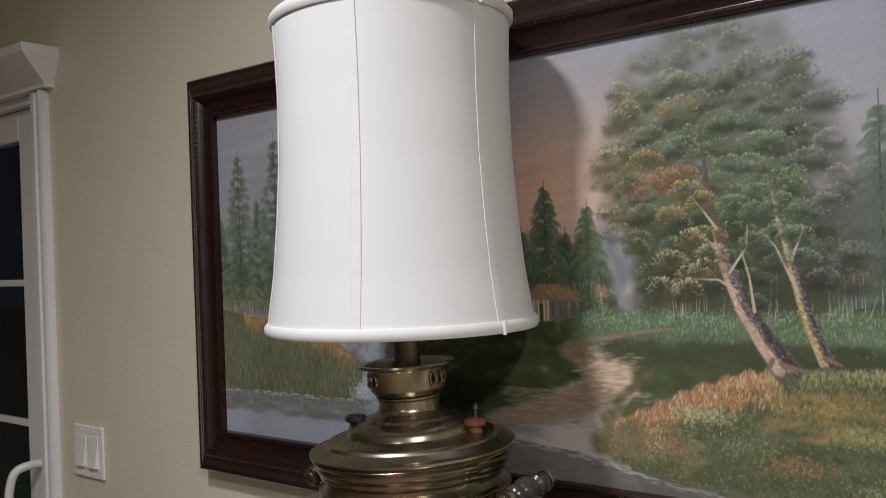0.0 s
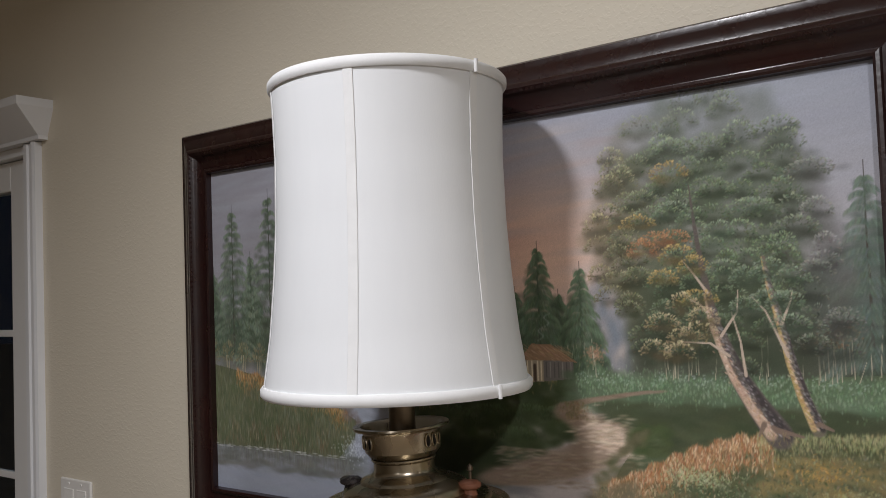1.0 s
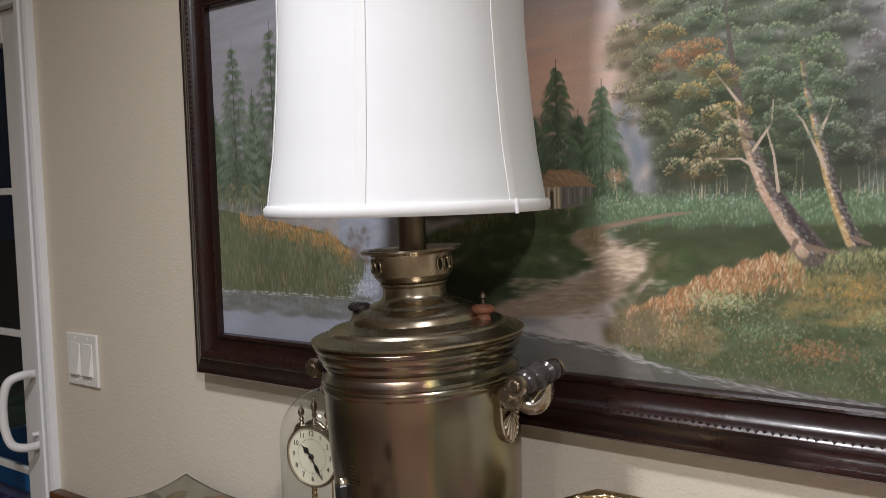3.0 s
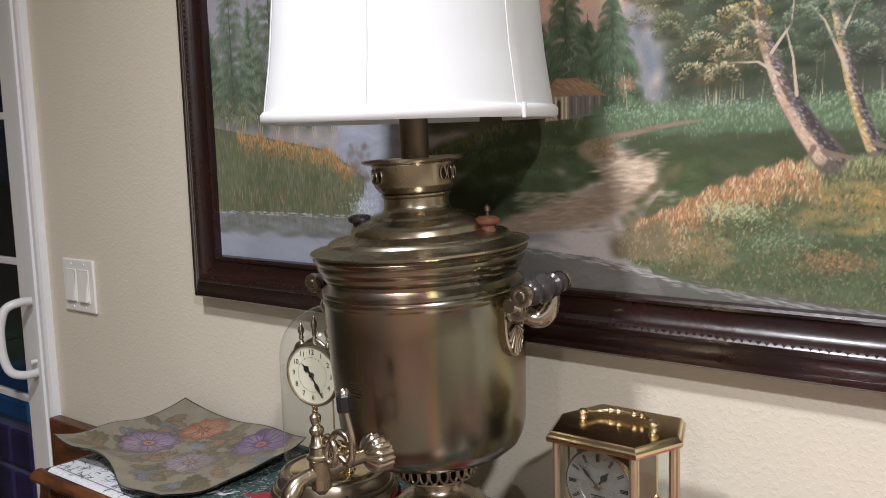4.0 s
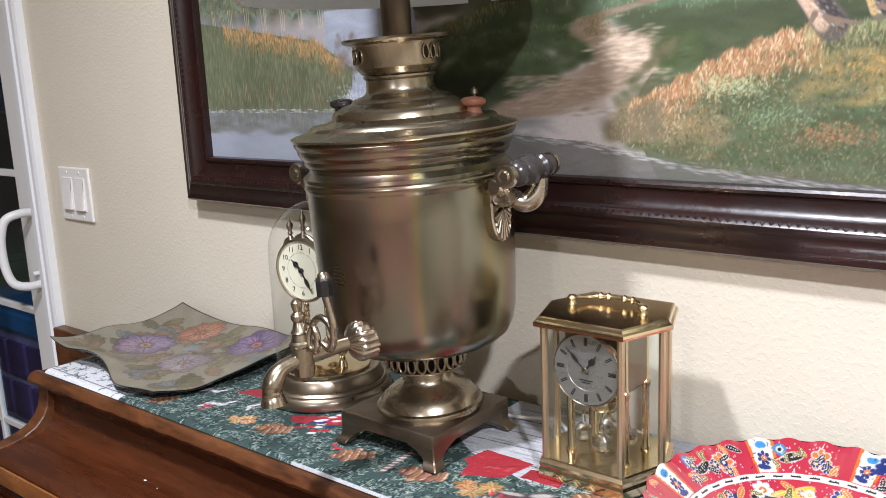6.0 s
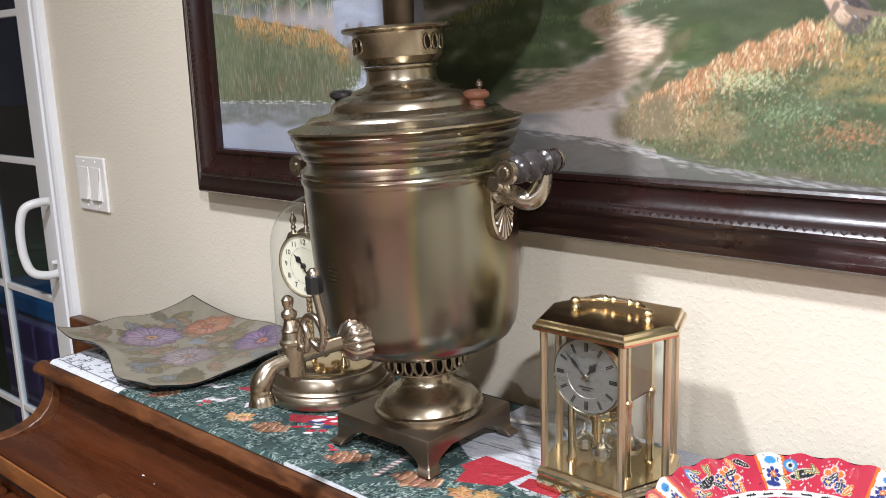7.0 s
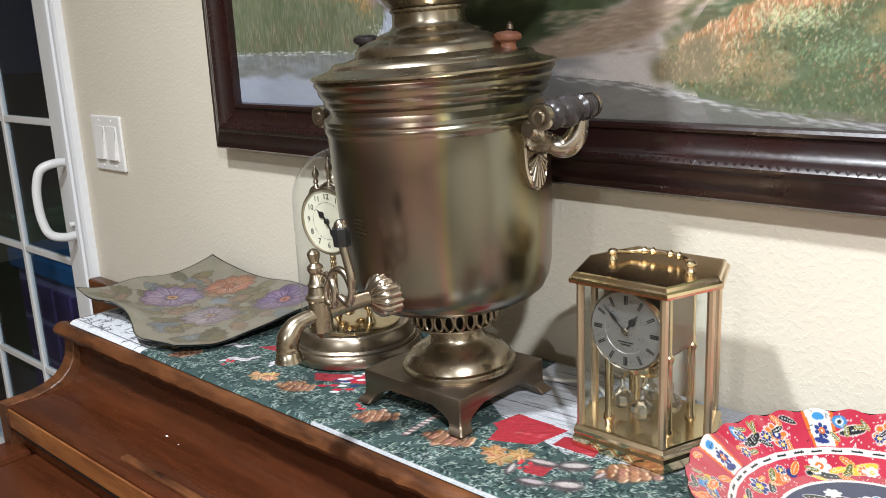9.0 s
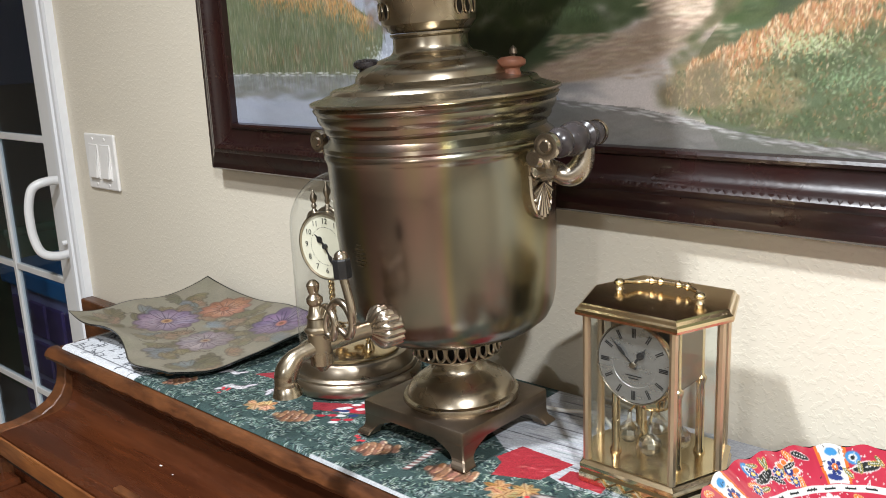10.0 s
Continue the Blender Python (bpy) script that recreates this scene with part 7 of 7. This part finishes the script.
grid_object("top", np.stack([px, py, pz], axis=-1), art, DISH_GLAZE, dish, "taupe glazed face painted with flowers")
step = 6
bm = bmesh.new()
sx, sy, sz = px[::step, ::step], py[::step, ::step], pz[::step, ::step]
cx0, cy0 = px.mean(), py.mean()


def sheet_of(x, y, z):
    return [[bm.verts.new((x[j, i], y[j, i], z[j, i])) for i in range(x.shape[1])] for j in range(x.shape[0])]


sx = np.concatenate([sx, px[::step, -1:]], axis=1)
sy = np.concatenate([sy, py[::step, -1:]], axis=1)
sz = np.concatenate([sz, pz[::step, -1:]], axis=1)
sx = np.concatenate([sx, np.append(px[-1, ::step], px[-1, -1])[None]], axis=0)
sy = np.concatenate([sy, np.append(py[-1, ::step], py[-1, -1])[None]], axis=0)
sz = np.concatenate([sz, np.append(pz[-1, ::step], pz[-1, -1])[None]], axis=0)
gs, gt = np.meshgrid(np.append(np.linspace(-1, 1, nx)[::step], 1), np.append(np.linspace(-1, 1, ny)[::step], 1))
brim = np.maximum(np.abs(gs), np.abs(gt))
up, dn = sheet_of(sx, sy, sz - 0.0004), sheet_of(sx + (cx0 - sx) * 0.010, sy + (cy0 - sy) * 0.010, np.maximum(0.9672, sz - np.where(brim > 0.8, 0.0032, 0.0080)))
J, I = sx.shape
for j in range(J - 1):
    for i in range(I - 1):
        bm.faces.new((dn[j][i], dn[j + 1][i], dn[j + 1][i + 1], dn[j][i + 1]))
for i in range(I - 1):
    bm.faces.new((up[0][i], up[0][i + 1], dn[0][i + 1], dn[0][i]))
    bm.faces.new((up[-1][i], dn[-1][i], dn[-1][i + 1], up[-1][i + 1]))
for j in range(J - 1):
    bm.faces.new((up[j][0], dn[j][0], dn[j + 1][0], up[j + 1][0]))
    bm.faces.new((up[j][-1], up[j + 1][-1], dn[j + 1][-1], dn[j][-1]))
bmesh.ops.delete(bm, geom=[v for v in bm.verts if not v.link_faces], context="VERTS")
part("underside", bm, DARK_RIM, dish, "black glazed underside and rim", smooth=50)


# ---- scalloped ceramic plate ----
def paint_plate():
    """Red glazed plate: flowers, leaves and tulips with white outlines, white medallion bands, a dashed white ring."""
    R = 0.140
    P = Painter(2 * R, 2 * R, 540, (164, 46, 64))
    rng = P.rng

    def at(r, a):
        return R + r * math.cos(a), R + r * math.sin(a)

    for _ in range(700):
        x, y = at(R * math.sqrt(rng.uniform()), rng.uniform(0, 6.283))
        P.dab(x, y, 0.02, 0.015, P.vary((166, 48, 66), 7), 0.3, 0, 0.9)
    blue, lblue, white, orange, yellow, green, black = (34, 46, 104), (52, 122, 174), (196, 194, 190), (206, 100, 44), (206, 164, 50), (84, 88, 48), (30, 34, 34)

    def blossom(r, a, size, c1, c2):
        x, y = at(r, a)
        n = 7
        for k in range(n):
            b = 2 * math.pi * k / n + a
            P.dab(x + math.cos(b) * size * 0.62, y + math.sin(b) * size * 0.62, size * 0.42, size * 0.34, white, 0.95, b, 0.15)
            P.dab(x + math.cos(b) * size * 0.60, y + math.sin(b) * size * 0.60, size * 0.32, size * 0.26, c1, 0.95, b, 0.15)
        P.dab(x, y, size * 0.40, size * 0.40, c2, 0.95, 0, 0.2)
        P.dab(x, y, size * 0.16, size * 0.16, white, 0.95, 0, 0.3)

    def leaf(r, a, size, turn, c):
        x, y = at(r, a)
        P.dab(x, y, size * 1.08, size * 0.42, white if c == black else (220, 190, 120), 0.9, turn, 0.12)
        P.dab(x, y, size, size * 0.33, c, 0.95, turn, 0.12)
        for k in range(-2, 3):
            P.dab(x + math.cos(turn) * k * size * 0.28, y + math.sin(turn) * k * size * 0.28, 0.0008, 0.0008, white, 0.9, 0, 0.4)

    def tulip(r, a, c1, c2):
        x, y = at(r, a)
        for k in (-1, 0, 1):
            b = a + 1.57 + k * 0.45
            P.dab(x + math.cos(b) * 0.006, y + math.sin(b) * 0.006, 0.011, 0.0042, c1, 0.95, b, 0.2)
        P.dab(x - math.cos(a + 1.57) * 0.006, y - math.sin(a + 1.57) * 0.006, 0.0052, 0.0052, c2, 0.95, 0, 0.25)
        for k in range(6):
            P.dab(x + rng.normal(0, 0.006), y + rng.normal(0, 0.004), 0.0008, 0.0008, white, 0.9, 0, 0.4)

    bands = [radians(q) for q in (128, 182, 236, 290, 344, 38, 83)]
    for n, a0 in enumerate(bands):
        for (w, c) in ((0.0125, orange), (0.0098, white)):
            d, e = np.array([math.cos(a0), math.sin(a0)]), np.array([-math.sin(a0), math.cos(a0)])
            pts = [d * 0.108 - e * w * 0.85, d * 0.143 - e * w * 1.15, d * 0.143 + e * w * 1.15, d * 0.108 + e * w * 0.85]
            P.poly([(R + p[0], R + p[1]) for p in pts], c)
        blossom(0.121, a0, 0.0075, blue, orange)
        P.dab(*at(0.133, a0), 0.006, 0.0035, lblue, 0.95, a0 + 1.57, 0.2)
        P.dab(*at(0.113, a0 + 0.02), 0.007, 0.0028, blue, 0.95, a0 + 1.4, 0.2)
        for k in range(10):
            P.dab(*at(0.124 + rng.normal(0, 0.008), a0 + rng.normal(0, 0.06)), 0.0022, 0.0005, black, 0.9, rng.uniform(0, 3), 0.4)
    gaps = [a + radians(27) for a in bands]
    for n, a0 in enumerate(gaps):
        k = n % 3
        if k == 0:
            blossom(0.122, a0 - 0.12, 0.011, orange, blue)
            leaf(0.122, a0 + 0.10, 0.012, a0 + 1.9, black)
            P.dab(*at(0.130, a0 + 0.18), 0.0075, 0.0062, lblue, 0.95, 0, 0.2)
            P.dab(*at(0.130, a0 + 0.18), 0.0042, 0.0036, white, 0.95, 0, 0.2)
            P.dab(*at(0.130, a0 + 0.18), 0.0022, 0.0022, black, 0.95, 0, 0.2)
        elif k == 1:
            tulip(0.122, a0 - 0.08, lblue, yellow)
            leaf(0.124, a0 + 0.13, 0.013, a0 + 1.0, orange)
            leaf(0.114, a0 + 0.18, 0.009, a0 + 2.2, green)
        else:
            blossom(0.118, a0, 0.008, blue, yellow)
            tulip(0.128, a0 + 0.16, blue, orange)
            leaf(0.128, a0 - 0.14, 0.010, a0 + 1.2, green)
        for q in range(44):
            P.dab(*at(rng.uniform(0.108, 0.138), a0 + rng.uniform(-0.26, 0.26)), 0.0009, 0.0009, white, 0.85, 0, 0.4)
        for q in range(5):
            leaf(rng.uniform(0.112, 0.134), a0 + rng.uniform(-0.24, 0.24), 0.0055, rng.uniform(0, 3), green)
    def clear_of_bands(a):
        return min(abs((a - b + math.pi) % (2 * math.pi) - math.pi) for b in bands) > 0.15

    for n in range(150):
        a0, r0 = rng.uniform(0, 6.283), rng.uniform(0.110, 0.137)
        if not clear_of_bands(a0):
            continue
        k = n % 6
        if k == 0:
            blossom(r0, a0, rng.uniform(0.0045, 0.0065), (blue, lblue, orange)[n % 3], (yellow, orange, white)[n % 3])
        elif k in (1, 4):
            leaf(r0, a0, rng.uniform(0.005, 0.008), rng.uniform(0, 3.1), (green, black, lblue)[n % 3])
        elif k == 2:
            leaf(r0, a0, rng.uniform(0.005, 0.009), rng.uniform(0, 3.1), (orange, yellow)[n % 2])
        else:
            x, y = at(r0, a0)
            P.line([(x, y), (x + rng.normal(0, 0.004), y + rng.normal(0, 0.004))], 0.0005, 0.0004, white, 0.9)
    # ring
    ang = np.arctan2(P.y - R, P.x - R)
    rad = np.hypot(P.x - R, P.y - R)
    ring = np.abs(rad - 0.1045) < 0.0030
    P.a[ring] = np.array(white) / 255
    dash = (np.abs(rad - 0.1045) < 0.0009) & ((ang * 0.1045 / 0.017) % 1.0 < 0.55)
    P.a[dash] = np.array(black) / 255
    # well
    for n in range(16):
        a0 = 2 * math.pi * n / 16
        k = n % 4
        if k == 0:
            blossom(0.090, a0, 0.009, blue, yellow)
        elif k == 1:
            leaf(0.088, a0, 0.014, a0 + 2.0, yellow)
            leaf(0.094, a0 + 0.12, 0.008, a0 + 1.0, orange)
        elif k == 2:
            blossom(0.091, a0, 0.010, white, orange)
            leaf(0.080, a0, 0.016, a0 + 1.2, black)
        else:
            tulip(0.088, a0, orange, blue)
            leaf(0.092, a0 + 0.14, 0.008, a0 + 2.4, green)
    for n in range(90):
        a0, r0 = rng.uniform(0, 6.283), rng.uniform(0.074, 0.100)
        if n % 3 == 0:
            blossom(r0, a0, rng.uniform(0.004, 0.006), (blue, orange, white)[n % 4 % 3], (yellow, white)[n % 2])
        else:
            leaf(r0, a0, rng.uniform(0.005, 0.009), rng.uniform(0, 3.1), (yellow, green, orange, black)[n % 4])
    P.a[(rad < 0.070)] = np.array((30, 44, 74)) / 255
    for n in range(22):
        a0 = rng.uniform(0, 6.283)
        blossom(rng.uniform(0.01, 0.062), a0, rng.uniform(0.007, 0.013), (white, orange, blue, lblue)[n % 4], (yellow, orange, white)[n % 3])
        leaf(rng.uniform(0.01, 0.060), a0 + 1, 0.013, rng.uniform(0, 3), (black, green, white)[n % 3])
    P.a[np.abs(rad - 0.070) < 0.0018] = np.array(white) / 255
    for q in range(420):
        P.dab(*at(rng.uniform(0.072, 0.101), rng.uniform(0, 6.283)), 0.0008, 0.0008, white, 0.85, 0, 0.4)
    return np.clip(P.a, 0, 1), R, P


RX, RY = 0.443, -0.172
art, RAD, PP = paint_plate()
NR, NA = 190, 1000
rad = np.linspace(0.0005, 1.0, NR)
ang = np.linspace(0, 2 * math.pi, NA, endpoint=False)
aa, qq = np.meshgrid(ang, rad)
scal = 1 + 0.016 * np.abs(np.cos(aa * 14)) * qq ** 4
rho = 0.1365 * qq * scal
hz = np.interp(qq[:, 0], [0, 0.60, 0.74, 0.80, 1.0], [0.9745, 0.9755, 0.985, 0.9905, 1.0085])[:, None] + 0.0014 * np.cos(aa * 28) * qq ** 8
places = np.stack([RX + rho * np.cos(aa), RY + rho * np.sin(aa), hz + 0 * aa], axis=-1)
ci = np.clip(((qq * 0.1395 * np.cos(aa) + RAD) * PP.k).astype(int), 0, PP.nx - 1)
cj = np.clip(((qq * 0.1395 * np.sin(aa) + RAD) * PP.k).astype(int), 0, PP.ny - 1)
plate = thing("ceramic_plate", (RX, RY, 0.9665), "red glazed scalloped plate with painted flowers in many colours", "plate")
grid_object("face", places[:, ::-1], art[cj, ci][:, ::-1], CERAMIC, plate, "hand-painted red flower face", wrap=True)
bm = bmesh.new()
rows_ = []
for q, dz in ((1.0, -0.0004), (1.004, -0.002), (1.0, -0.005), (0.80, -0.0065), (0.66, -0.009), (0.60, -0.009)):
    z = float(np.interp(min(q, 1), [0, 0.60, 0.74, 0.80, 1.0], [0.9745, 0.9755, 0.985, 0.9905, 1.0085])) + dz
    rows_.append([bm.verts.new((RX + 0.1365 * q * (1 + 0.016 * abs(math.cos(14 * a)) * q ** 4) * math.cos(a), RY + 0.1365 * q * (1 + 0.016 * abs(math.cos(14 * a)) * q ** 4) * math.sin(a), max(z, 0.9665))) for a in np.linspace(0, 2 * math.pi, 240, endpoint=False)])
for a, b in zip(rows_, rows_[1:]):
    for k in range(240):
        bm.faces.new((a[k], a[(k + 1) % 240], b[(k + 1) % 240], b[k]))
bm.faces.new(rows_[-1])
bmesh.ops.recalc_face_normals(bm, faces=bm.faces[:])
part("rim_and_back", bm, DARK_RIM, plate, "dark rim and back", smooth=50)
